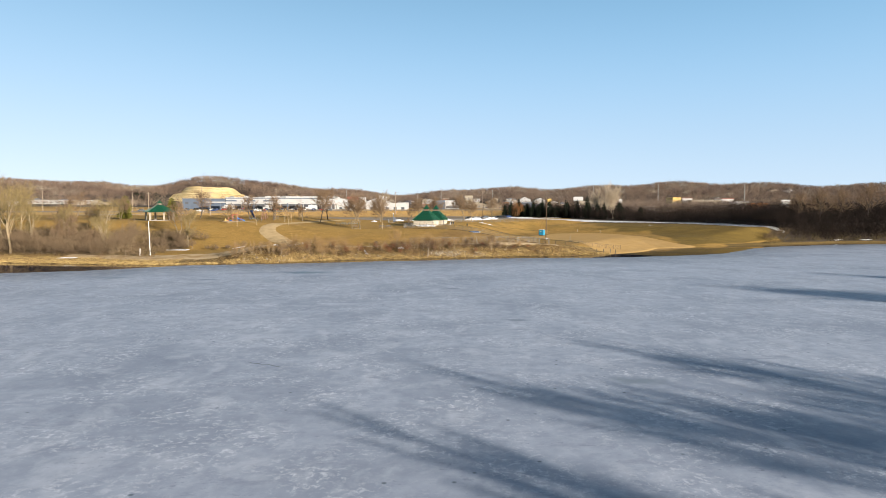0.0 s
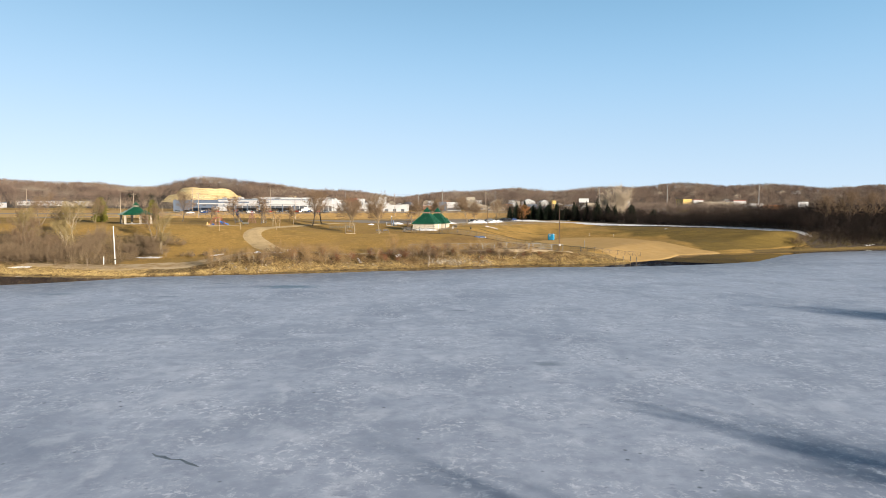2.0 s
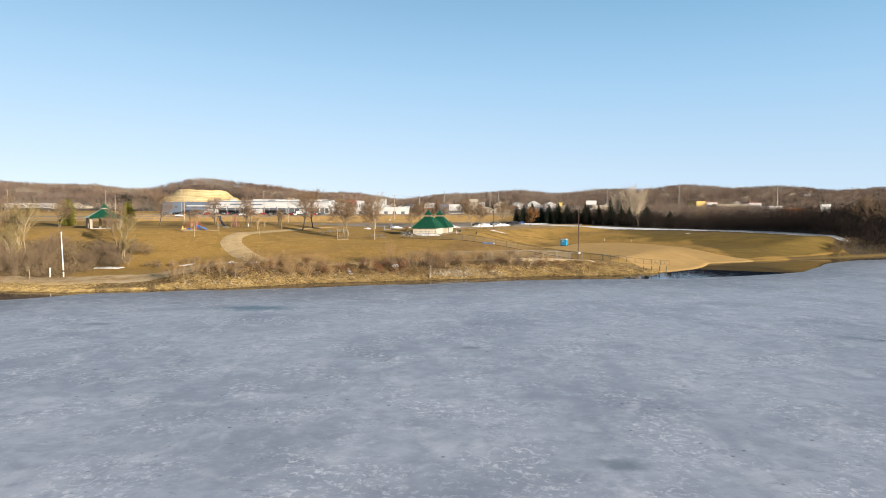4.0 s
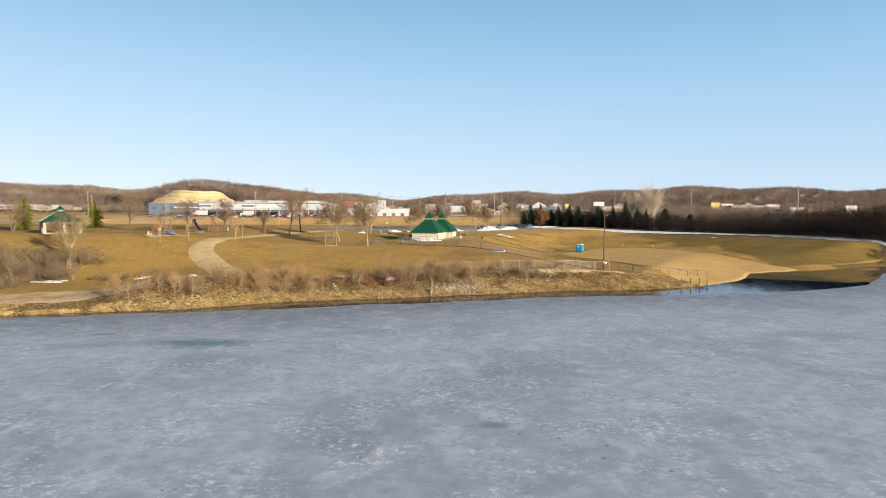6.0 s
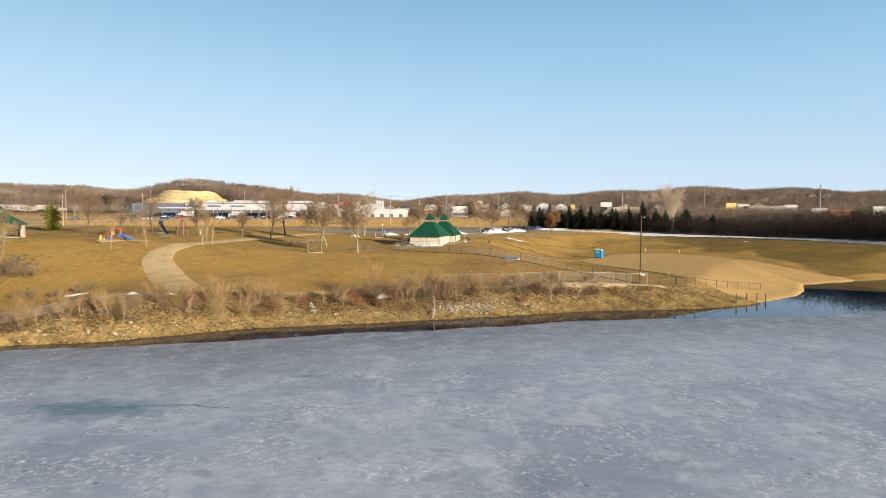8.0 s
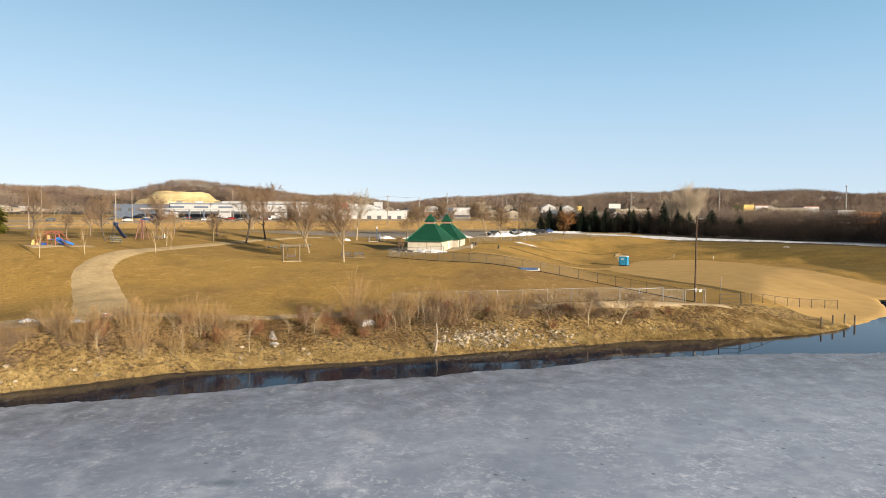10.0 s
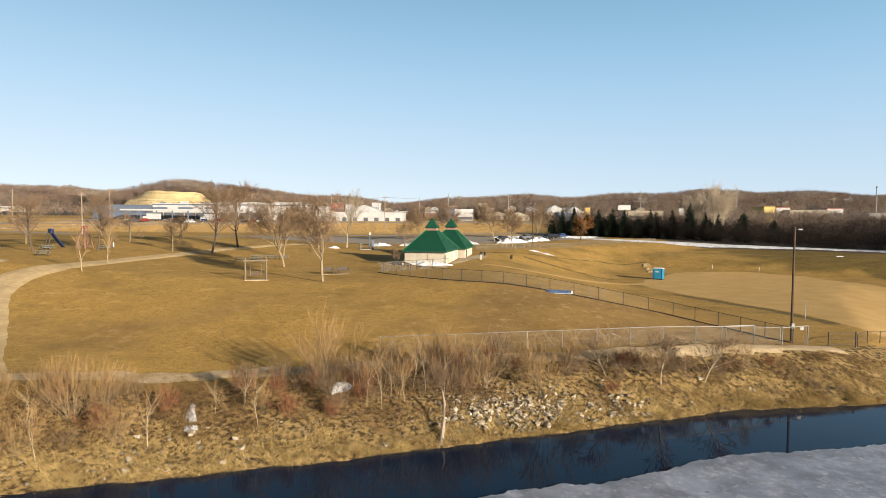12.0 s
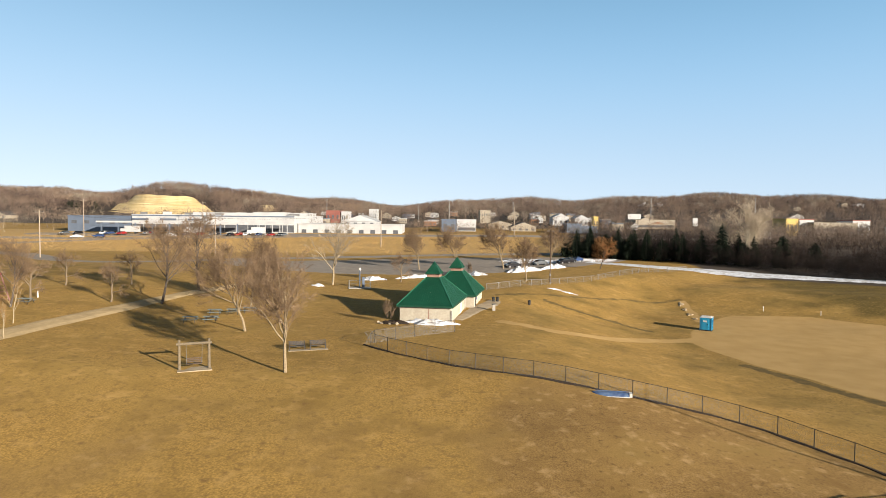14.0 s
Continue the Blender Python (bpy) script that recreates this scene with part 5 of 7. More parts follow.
def riprap():
    rng = random.Random(21)
    shapes = [stone_mesh(s) for s in range(9)]
    e = new("riprap")
    tagged(e, "loose pale limestone riprap on the bank", "riprap", kind="structure")
    rest = []
    for i in range(1950):
        if i < 300:
            x = rng.gauss(0.8, 2.6) if i < 170 else rng.gauss(9.6, 1.5) if i < 200 else rng.uniform(-47, -30) if i < 250 else rng.uniform(-24, 24)
            k = min(0.62, max(0.05, (166.7 + 0.2 * x + rng.gauss(0, 1.1) - float(shore(x))) / 10.5 if i < 200 else rng.gauss(0.2, 0.12)))
            size = rng.uniform(0.2, 0.75) ** 1.15
        else:
            x = rng.gauss(0.6, 3.2) if i < 850 else rng.uniform(-48, 44)
            k = min(0.6, max(0.03, (166.6 + 0.2 * x + rng.gauss(0, 1.4) - float(shore(x))) / 10.5)) if i < 850 else abs(rng.gauss(0.12, 0.22))
            if k > 0.75 or (x > 24 and k > 0.3):
                continue
            size = rng.uniform(0.1, 0.36)
        if i >= 1300:
            x, k, size = rng.gauss(-6, 6.5), min(0.7, max(0.08, rng.gauss(0.34, 0.14))), rng.uniform(0.07, 0.26) if i % 9 else rng.uniform(0.3, 0.5)
            if i % 3 == 0:
                x, k = rng.gauss(7.5, 3.2), min(0.5, max(0.03, rng.gauss(0.2, 0.14)))
        elif i >= 1200:
            x, k, size = rng.uniform(62, 120), rng.uniform(0.02, 0.25), rng.uniform(0.2, 0.6)
        y = on_bank(x, k)
        m = pose(x, y, float(land(x, y)) + size * 0.12, rng.uniform(-25, 25), rng.uniform(-25, 25), rng.uniform(0, 360)) @ Matrix.Scale(size, 4)
        shape = shapes[i % 9]
        if i < 300:
            o = new("stone", shape)
            o.parent, o.matrix_basis = e, m
        else:
            for p in shape.polygons:
                rest.append([tuple(m @ shape.vertices[v].co) for v in p.vertices])
    ob = soup("loose_stone", rest, STONE, e)
    tagged(ob, kind="stuff")


def undergrowth(r):
    x = r.uniform(-52, 0.5) if r.random() < 0.62 else r.uniform(0.5, 33)
    k = r.uniform(0.28, 1.0) if x < 0.5 else r.uniform(0.3 if x > 11 else 0.65, 0.72)
    y = on_bank(x, k)
    if x < -46 and k > 0.5 or float(wave(x, y, 2.6, 1.0)) < -0.3:
        return None
    return (x, y, r.uniform(0.55, 1.5) * (1 if x < 0.5 else 0.42))


far_woods("ramp_brush", scatter(rw, 900, lambda r: (lambda x, k: (x, float(shore(x)) + 8 + k * 24, r.uniform(1.6, 4.2) * (0.6 + 0.4 * float(smooth(-74, -92, x)))))(r.uniform(-135, -80) if r.random() < 0.8 else r.uniform(-80, -68), r.random())), 90, TWIG_UMBER, "tangled brown brush on the shore by the ramp", 0.09, 0.6, 17, 0.0)
far_woods("undergrowth", scatter(rw, 2000, undergrowth), 80, UNDERGROWTH, "tangled brown undergrowth along the upper bank", 0.10, 0.6, 14, 0.0)
bank_grass()


# ---- the restroom building ----
def hip_panel(a, b, c, d, material, parent, seam=0.3, name="roof_panel"):
    """One sloping roof side, eave a-b and top d-c, with raised seams."""
    a, b, c, d = (Vector(v) for v in (a, b, c, d))
    n = (b - a).cross(d - a).normalized()
    bm = bmesh.new()
    low = [bm.verts.new(v - n * 0.10) for v in (a, b, c, d)]
    top = [bm.verts.new(v) for v in (a, b, c, d)]
    bm.faces.new(top)
    bm.faces.new(low[::-1])
    for i in range(4):
        j = (i + 1) % 4
        bm.faces.new((low[i], low[j], top[j], top[i]))
    along = (b - a).normalized()
    up = (d - a) - along * (d - a).dot(along)
    high = up.length
    up.normalize()
    width = (b - a).length
    i0, i1 = (d - a).dot(along), (c - a).dot(along)
    s, seams = seam / 2, []
    while s < width:
        reach = high
        if s < i0:
            reach = high * s / i0
        elif s > i1:
            reach = high * (width - s) / (width - i1)
        if reach > 0.3:
            p, q = a + along * s, a + along * s + up * reach * 0.98
            w, h = along * 0.014, n * 0.03
            seams.append([p - w, p + w, q + w, q - w, p - w + h, p + w + h, q + w + h, q - w + h])
        s += seam
    panel = part(name, bm, material, parent)
    for v in seams:
        obj("seam", v, ((4, 5, 6, 7), (0, 1, 5, 4), (1, 2, 6, 5), (3, 0, 4, 7), (2, 3, 7, 6)), material, panel)
    return panel


def frustum_sides(half_x, half_y, z, top_x, top_y, ztop, ox=0.0, oy=0.0):
    e = [(ox + sx * half_x, oy + sy * half_y, z) for sx, sy in ((-1, -1), (1, -1), (1, 1), (-1, 1))]
    t = [(ox + sx * top_x, oy + sy * top_y, ztop) for sx, sy in ((-1, -1), (1, -1), (1, 1), (-1, 1))]
    return [(e[i], e[(i + 1) % 4], t[(i + 1) % 4], t[i]) for i in range(4)]


def restroom():
    e = thing("restroom_building", -5.3, 236.57, 6.55, -10.5, "tan block restroom with two green hipped metal roofs and cupolas", "building")
    for ox, oy, hy in ((0.0, -0.4, 6.6), (1.35, 11.75, 5.35)):
        hx, wx, wy = 3.85, 3.5, hy - 0.35
        zb, ze = -0.6, 2.25
        t = 0.25
        for name, bm in (("wall", box(2 * wx, t, ze - zb, (ox, oy - wy + t / 2, zb))), ("wall", box(2 * wx, t, ze - zb, (ox, oy + wy - t / 2, zb))),
                         ("wall", box(t, 2 * wy - 2 * t, ze - zb, (ox + wx - t / 2, oy, zb))), ("wall", box(t, 2 * wy - 2 * t, ze - zb, (ox - wx + t / 2, oy, zb)))):
            part(name, bm, BLOCK, e)
        part("soffit", box(2 * hx - 0.1, 2 * hy - 0.1, 0.06, (ox, oy, ze)), GREEN_DARK, e)
        for s in frustum_sides(hx, hy, ze + 0.16, 0.95, 1.15, ze + 3.55, ox, oy):
            hip_panel(*s, GREEN, e)
            part("hip_cap", rod(s[0], s[3], 0.075, sides=6), GREEN_PALE, e, "pale green hip capping")
        for sx, sy, lx, ly in ((0, -1, 2 * hx + 0.1, 0.12), (0, 1, 2 * hx + 0.1, 0.12), (1, 0, 0.12, 2 * hy - 0.14), (-1, 0, 0.12, 2 * hy - 0.14)):
            part("fascia", box(lx, ly, 0.24, (ox + sx * hx, oy + sy * hy, ze - 0.06)), GREEN_DARK, e)
        part("cupola", box(1.75, 1.95, 0.62, (ox, oy, ze + 3.4)), LOUVRE, e, "rusty louvred cupola band")
        for s in frustum_sides(1.12, 1.22, ze + 4.02, 0.02, 0.02, ze + 5.75, ox, oy):
            hip_panel(*s, GREEN, e, 0.3, "cupola_roof")
        part("vent_pipe", rod((ox + 0.3, oy - hy * 0.63, ze + 1.1), (ox + 0.3, oy - hy * 0.63, ze + 1.75), 0.06), STEEL, e, "grey steel vent pipe")
    part("joint", box(0.12, 0.03, 2.4, (0.5, -6.66, -0.45)), LOUVRE, e, "brown strip in the block wall")
    part("downspout", box(0.1, 0.1, 2.3, (3.62, -6.7, -0.45)), STEEL, e, "grey steel downspout")
    part("downspout", box(0.1, 0.1, 2.2, (3.62, 5.7, -0.1)), WHITE, e, "white downspout")
    d = part("door", box(0.06, 1.0, 2.05, (4.87, 8.6, 0.0)), DARK_STEEL, e, "dark steel restroom door")
    part("handle", box(0.05, 0.05, 0.3, (4.93, 8.25, 0.95)), STEEL, d)
    part("door", box(0.06, 1.0, 2.05, (3.52, 2.2, 0.0)), WHITE, e, "white steel door")
    part("sign", box(0.03, 0.5, 0.35, (4.87, 9.7, 1.4)), BLUE, e)


APRON = mat("sandy_concrete", (0.38, 0.31, 0.215), (0.30, 0.24, 0.165), 0.7, 0.9, 0.01, 0.1, c=(0.26, 0.20, 0.13), c_size=2.0, place="World", spec=0.1)
restroom()
ribbon("apron", [(-2.0, 232.0), (-0.2, 237.5), (1.2, 241.5), (3.4, 245.5), (4.6, 250.0)], [1.6, 2.2, 3.0, 3.4, 2.4], 0.05, APRON, "worn sandy concrete apron beside the restroom", "pad", ragged=0.06, step=0.5)
f = thing("drinking_fountain", 3.6, 240.2, None, 0, "stubby concrete drinking fountain on the apron", "fountain")
part("pedestal", box(0.45, 0.4, 1.0, (0, 0, -0.1)), CONCRETE, f, bevel=0.04)
part("basin", rod((0, 0, 0.88), (0, 0, 1.02), 0.3, 0.34, 14), STEEL, f)


def bin_at(x, y, label):
    b = thing("trash_can", x, y, None, 0, label, "bin", "black bins of the park")
    part("body", rod((0, 0, -0.05), (0, 0, 0.7), 0.21, 0.25, 14), BLACK, b)
    part("lid", rod((0, 0, 0.7), (0, 0, 0.82), 0.27, 0.13, 14), BLACK, b)


bin_at(10.4, 250.5, "black drum trash can alone on the grass")
bin_at(4.2, 248.5, "black trash can on the concrete apron")
bin_at(4.9, 248.9, "black trash can on the concrete apron")


# ---- the gazebo by the ramp ----
def gazebo():
    e = thing("gazebo", -92.6, 209, None, 12, "open park gazebo with a green metal roof and pale posts", "gazebo")
    part("floor", prism([(4.7 * math.cos(i * math.pi / 3), 4.7 * math.sin(i * math.pi / 3)) for i in range(6)], -0.4, 0.1), CONCRETE, e, "grey concrete floor slab")
    for i in range(6):
        a = i * math.pi / 3
        part("post", box(0.55, 0.55, 2.9, (4.2 * math.cos(a), 4.2 * math.sin(a), 0)), TAN_WALL, e, bevel=0.02)
    ring = [(5.2 * math.cos(i * math.pi / 3), 5.2 * math.sin(i * math.pi / 3)) for i in range(6)]
    cap = [(0.7 * math.cos(i * math.pi / 3), 0.7 * math.sin(i * math.pi / 3)) for i in range(6)]
    for i in range(6):
        j = (i + 1) % 6
        hip_panel((*ring[i], 2.75), (*ring[j], 2.75), (*cap[j], 5.2), (*cap[i], 5.2), GREEN, e, 0.45)
        hip_panel((ring[i][0] * 0.2, ring[i][1] * 0.2, 5.6), (ring[j][0] * 0.2, ring[j][1] * 0.2, 5.6), (cap[j][0] * 0.03, cap[j][1] * 0.03, 6.6), (cap[i][0] * 0.03, cap[i][1] * 0.03, 6.6), GREEN, e, 0.4, "cupola_roof")
    part("cupola", prism([(0.68 * math.cos(i * math.pi / 3), 0.68 * math.sin(i * math.pi / 3)) for i in range(6)], 5.1, 5.6), TAN_WALL, e)


gazebo()


def picnic_table(x, y, turn, label):
    e = thing("picnic_table", x, y, None, turn, label, "table", "picnic tables")
    part("tabletop", box(1.85, 0.75, 0.05, (0, 0, 0.72)), TABLE_GREEN, e, bevel=0.01)
    for s in (-1, 1):
        part("bench", box(1.85, 0.28, 0.05, (0, s * 0.68, 0.42)), TABLE_GREEN, e, bevel=0.01)
        for k in (-1, 1):
            part("leg", rod((s * 0.65, k * 0.72, 0), (s * 0.65, k * 0.25, 0.72), 0.035), DARK_STEEL, e)
        part("brace", rod((s * 0.65, -0.75, 0.4), (s * 0.65, 0.75, 0.4), 0.03), DARK_STEEL, e)
    return e


TABLE_GREEN = mat("grey_green_planks", (0.141, 0.174, 0.174), (0.100, 0.129, 0.124), 0.3, 0.6)
for i, (x, y, a) in enumerate(((-36.4, 225.4, 8), (-34.2, 226.6, 10), (-35.4, 231.4, 12), (-33.2, 232.6, 5), (-31.6, 234.6, 14))):
    picnic_table(x, y, a, "grey-green picnic table under bare trees")
for x, y, a in ((-61.2, 214.2, 20), (-59.6, 228.8, 0), (-66.5, 223.5, 60)):
    picnic_table(x, y, a, "dark picnic table beside the playground")


def park_bench(x, y, turn, label):
    e = thing("park_bench", x, y, None, turn, label, "bench", "park benches")
    for i in range(4):
        part("seat_slat", box(1.75, 0.09, 0.035, (0, -0.18 + i * 0.115, 0.44)), DARK_STEEL, e)
        part("back_slat", box(1.75, 0.035, 0.09, (0, 0.27 + 0.03 * i, 0.52 + i * 0.115)), DARK_STEEL, e)
    for s in (-1, 1):
        part("leg", box(0.06, 0.06, 0.46, (s * 0.82, -0.18, 0)), DARK_STEEL, e)
        part("leg", box(0.06, 0.06, 0.9, (s * 0.82, 0.24, 0)), DARK_STEEL, e)
        part("armrest", box(0.06, 0.5, 0.04, (s * 0.82, 0.03, 0.62)), DARK_STEEL, e)


p = thing("concrete_pad", -18.6, 212.6, None, 18, "narrow concrete pad beneath two benches", "pad", kind="structure")
part("slab", box(4.2, 0.9, 0.25, (0, 0, -0.225)), APRON, p, bevel=0.02)
park_bench(-19.7, 212.25, 18, "black metal park bench on concrete")
park_bench(-17.6, 212.95, 18, "black metal park bench on concrete")


def log_swing():
    x, y = -27.28, 203.5
    e = thing("swing_bench", x, y, float(land(x, y)), 24, "bench swing hung from a weathered log frame", "swing")
    part("slab", box(3.0, 1.7, 0.3, (0, 0, -0.27)), APRON, e, "worn earth-stained concrete slab", bevel=0.02)
    for s in (-1, 1):
        part("post", rod((s * 1.3, 0, -0.2), (s * 1.3, 0, 2.8), 0.14, 0.12, 12), TIMBER, e)
    part("beam", rod((-1.55, 0, 2.42), (1.55, 0, 2.42), 0.13, 0.12, 12), TIMBER, e)
    seat = part("seat", box(1.35, 0.45, 0.05, (0, 0.05, 0.5)), SEAT_WOOD, e, "brown slatted swing seat")
    for i in range(3):
        part("back_slat", box(1.35, 0.03, 0.11, (0, 0.28 + 0.03 * i, 0.62 + 0.15 * i)), SEAT_WOOD, seat)
    for s in (-1, 1):
        for k in (-0.15, 0.3):
            part("chain", rod((s * 0.66, k, 0.52), (s * 0.7, 0, 2.32), 0.012, sides=5), STEEL, e)


SEAT_WOOD = mat("brown_swing_wood", (0.085, 0.055, 0.034), (0.06, 0.04, 0.025), 0.2, 0.7)
log_swing()


# ---- portable toilet, boat, posts ----
def portable_toilet():
    e = thing("portable_toilet", 39.9, 249.8, None, -31, "turquoise portable toilet with a white roof on the infield", "toilet")
    w, h = 1.8, 2.02
    part("base", box(w + 0.12, w + 0.12, 0.16, (0, 0, 0)), BLACK, e, bevel=0.02)
    part("body", box(w, w, h, (0, 0, 0.14)), BLUE_PLASTIC, e, bevel=0.03)
    for sx in (-1, 1):
        for sy in (-1, 1):
            part("corner_post", box(0.16, 0.16, h, (sx * (w / 2 - 0.05), sy * (w / 2 - 0.05), 0.14)), BLUE_DARK, e, bevel=0.02)
    for k in (-0.45, 0, 0.45):
        part("side_rib", box(0.05, 0.08, h - 0.3, (w / 2 + 0.015, k, 0.3)), BLUE_DARK, e)
    part("roof", joined(box(w + 0.1, w + 0.1, 0.08, (0, 0, h + 0.14)), box(w - 0.3, w - 0.3, 0.1, (0, 0, h + 0.22))), WHITE, e, "white plastic roof", bevel=0.02)
    d = part("door", box(1.1, 0.05, 1.8, (-0.1, -w / 2 - 0.02, 0.2)), BLUE_PLASTIC, e, bevel=0.015)
    part("sign", box(0.6, 0.02, 0.28, (-0.1, -w / 2 - 0.055, 1.45)), WHITE, d, "white notice panel")
    part("latch", box(0.08, 0.05, 0.16, (0.36, -w / 2 - 0.06, 1.05)), BLACK, d)
    part("vent", box(0.05, 0.9, 0.25, (w / 2 + 0.02, 0, 1.85)), BLUE_DARK, e)


BLUE_DARK = mat("dark_blue_plastic", (0.012, 0.158, 0.299), (0.011, 0.137, 0.266), 0.6, 0.4, spec=0.5)
portable_toilet()


def rowing_boat():
    e = thing("rowing_boat", 10.7, 199.7, None, -10, "blue and white rowing boat upturned along the fence", "boat")
    e.matrix_basis = e.matrix_basis @ Matrix.Scale(0.8, 4)
    bm = bmesh.new()
    rings = []
    n = 9
    for i in range(13):
        t = i / 12
        half = 0.62 * (1 - abs(2 * t - 1) ** 3.2) ** 0.6 + 0.02
        if t > 0.5:
            half = 0.62 * (1 - ((t - 0.5) * 1.2) ** 2)
        rise = 0.50 * (0.75 + 0.25 * math.sin(math.pi * t))
        rings.append([bm.verts.new((-2.1 + 4.2 * t, half * math.cos(math.pi * k / (n - 1)), rise * math.sin(math.pi * k / (n - 1)) ** 0.7)) for k in range(n)])
    for a, b in zip(rings, rings[1:]):
        for k in range(n - 1):
            bm.faces.new((a[k], a[k + 1], b[k + 1], b[k]))
    bm.faces.new(rings[0])
    bm.faces.new(rings[-1][::-1])
    hull = part("hull", bm, BOAT_BLUE, e)
    part("keel", box(3.7, 0.06, 0.07, (0, 0, 0.48)), BOAT_BLUE, hull)
    part("transom", box(0.3, 0.9, 0.42, (2.0, 0, 0.0)), WHITE, e, "white stern", bevel=0.03)
    for s in (-1, 1):
        part("gunwale", box(3.6, 0.06, 0.08, (0.1, s * 0.6, 0.0)), WHITE, e)


BOAT_BLUE = mat("faded_blue_hull", (0.040, 0.085, 0.190), (0.115, 0.155, 0.225), 0.5, 0.5, c=(0.020, 0.045, 0.120), c_size=0.8)
rowing_boat()


def lamp_post(x, y, height, label, wood, arms=1):
    e = thing("light_pole", x, y, None, 0, label, "lamp", "light poles")
    part("pole", rod((0, 0, -0.4), (0, 0, height), 0.13, 0.09, 10), wood, e)
    for s in range(arms):
        k = 1 - 2 * s
        part("arm", rod((0, 0, height - 0.35), (k * 0.35, 0, height - 0.25), 0.045), DARK_STEEL, e)
        part("lamp_head", box(0.42, 0.22, 0.13, (k * 0.5, 0, height - 0.33)), STEEL, e, "grey lamp head", bevel=0.03)
    part("cable_box", box(0.3, 0.2, 0.5, (0, -0.2, 1.3)), STEEL, e, "grey cable box")


lamp_post(30.7, 184.4, 11.2, "tall dark wooden light pole beside the trail gate", POLE_WOOD)
lamp_post(18.4, 277.5, 11.0, "tall dark light pole by the car park", POLE_WOOD, 2)


def utility_pole(x, y, height, label="weathered wooden utility pole beside the road"):
    e = thing("utility_pole", x, y, None, 4, label, "pole", "roadside utility poles")
    part("pole", rod((0, 0, -0.5), (0, 0, height), 0.19, 0.13, 8), POLE_GREY, e)
    part("crossarm", box(2.4, 0.12, 0.14, (0, 0.1, height - 0.8)), POLE_GREY, e)
    for k in (-1.05, -0.4, 0.4, 1.05):
        part("insulator", rod((k, 0.1, height - 0.66), (k, 0.1, height - 0.44), 0.05, 0.03, 6), STEEL, e)
    return (x, y, float(land(x, y)) + height)


tops = [utility_pole(x, y, h) for x, y, h in ((-230, 330, 13), (-150, 326, 13), (-117, 322, 13.5), (-75.8, 344, 11.8), (-27, 378, 13.6), (29, 440, 13.5))]
far_tops = [utility_pole(x, y, h, "wooden utility pole along the highway") for x, y, h in ((-260, 415, 15), (-200, 412, 15), (-154, 409, 16), (-110, 424, 15))]


def wire(a, b, off):
    pts = [Vector(a).lerp(Vector(b), i / 12) + Vector((off, 0, -0.55 - 1.3 * (1 - (2 * i / 12 - 1) ** 2))) for i in range(13)]
    b = Bush(1)
    b.limb(pts, [0.02] * 13, 3, b.wood)
    return tagged(soup("power_line", [[tuple(v) for v in f] for f in b.wood], DARK_STEEL), "thin dark power line slung between poles", "cable", "power lines")


for row in (tops, far_tops):
    for a, b in zip(row, row[1:]):
        for off in (-1.05, 1.05):
            wire(a, b, off)


def mast(x, y, top, label):
    z = float(land(x, y))
    e = thing("mast", x, y, z, 0, label, "mast", "tall steel masts")
    part("pole", rod((0, 0, -0.5), (0, 0, top - z), 0.36, 0.2, 10), STEEL, e)
    part("collar", rod((0, 0, top - z - 0.6), (0, 0, top - z), 0.5, 0.5, 10), STEEL, e)
    part("footing", rod((0, 0, -0.5), (0, 0, 0.6), 0.9, 0.9, 10), CONCRETE, e)


for x, y, top in ((0.2, 600, 34), (143, 594, 37), (173, 505, 34.5), (206, 430, 32), (-95, 640, 35), (-24, 660, 33), (57, 700, 36)):
    mast(x, y, top, "tall slim steel mast above the town")


def white_pole():
    e = thing("white_pole", -70.2, 152.8, None, 0, "leaning white painted pole beside the boat ramp", "pole")
    part("pole", rod((0, 0, -0.5), (-0.25, 0, 8.2), 0.12, 0.09, 10), WHITE, e)
    part("band", rod((0, 0, 0.9), (0, 0, 1.2), 0.15, 0.15, 10), DARK_STEEL, e)
    e = thing("marker_post", -72.6, 152.6, None, 0, "short white marker post beside the boat ramp", "post", "marker posts")
    part("post", rod((0, 0, -0.3), (0.05, 0, 1.7), 0.11, 0.11, 8), WHITE, e)
    e = thing("marker_post", -75.0, 150.6, None, 0, "thin grey marker post beside the boat ramp", "post", "marker posts")
    part("post", rod((0, 0, -0.3), (0, 0, 1.6), 0.06, 0.06, 8), POLE_GREY, e)


white_pole()
for x, y, h, label in ((57.7, 266.3, 1.0, "thin white post at the infield's rim"), (65.9, 261.4, 1.0, "thin white post at the infield's rim"), (40.9, 199.9, 2.3, "tall thin grey post on the sand"),
                       (-61.1, 233.6, 0.95, "short white post beside the path")):
    e = thing("marker_post", x, y, None, 0, label, "post", "marker posts")
    part("post", rod((0, 0, -0.2), (0, 0, h), 0.05 if h != 0.95 else 0.1, None, 8), WHITE if h < 2 else STEEL, e)
for x, y in ((44.2, 178.9), (46.5, 180.3), (48.8, 181.6), (50.5, 182.2)):
    e = thing("dock_post", x, y, None, 0, "weathered wooden post at the beach's edge", "post", "posts at the beach")
    part("post", rod((0, 0, -0.5), (0.03, 0, 1.25), 0.12, 0.11, 8), TIMBER, e)
e = thing("barrier_sign", -35.0, 161.6, None, 8, "low white and red barrier board at the path's end", "sign")
part("board", box(0.95, 0.05, 0.36, (0, 0, 0.35)), WHITE, e, bevel=0.01)
part("stripe", box(0.9, 0.02, 0.12, (0, -0.04, 0.5)), RED, e)
for s in (-1, 1):
    part("leg", box(0.06, 0.06, 0.6, (s * 0.38, 0.06, -0.1)), STEEL, e)


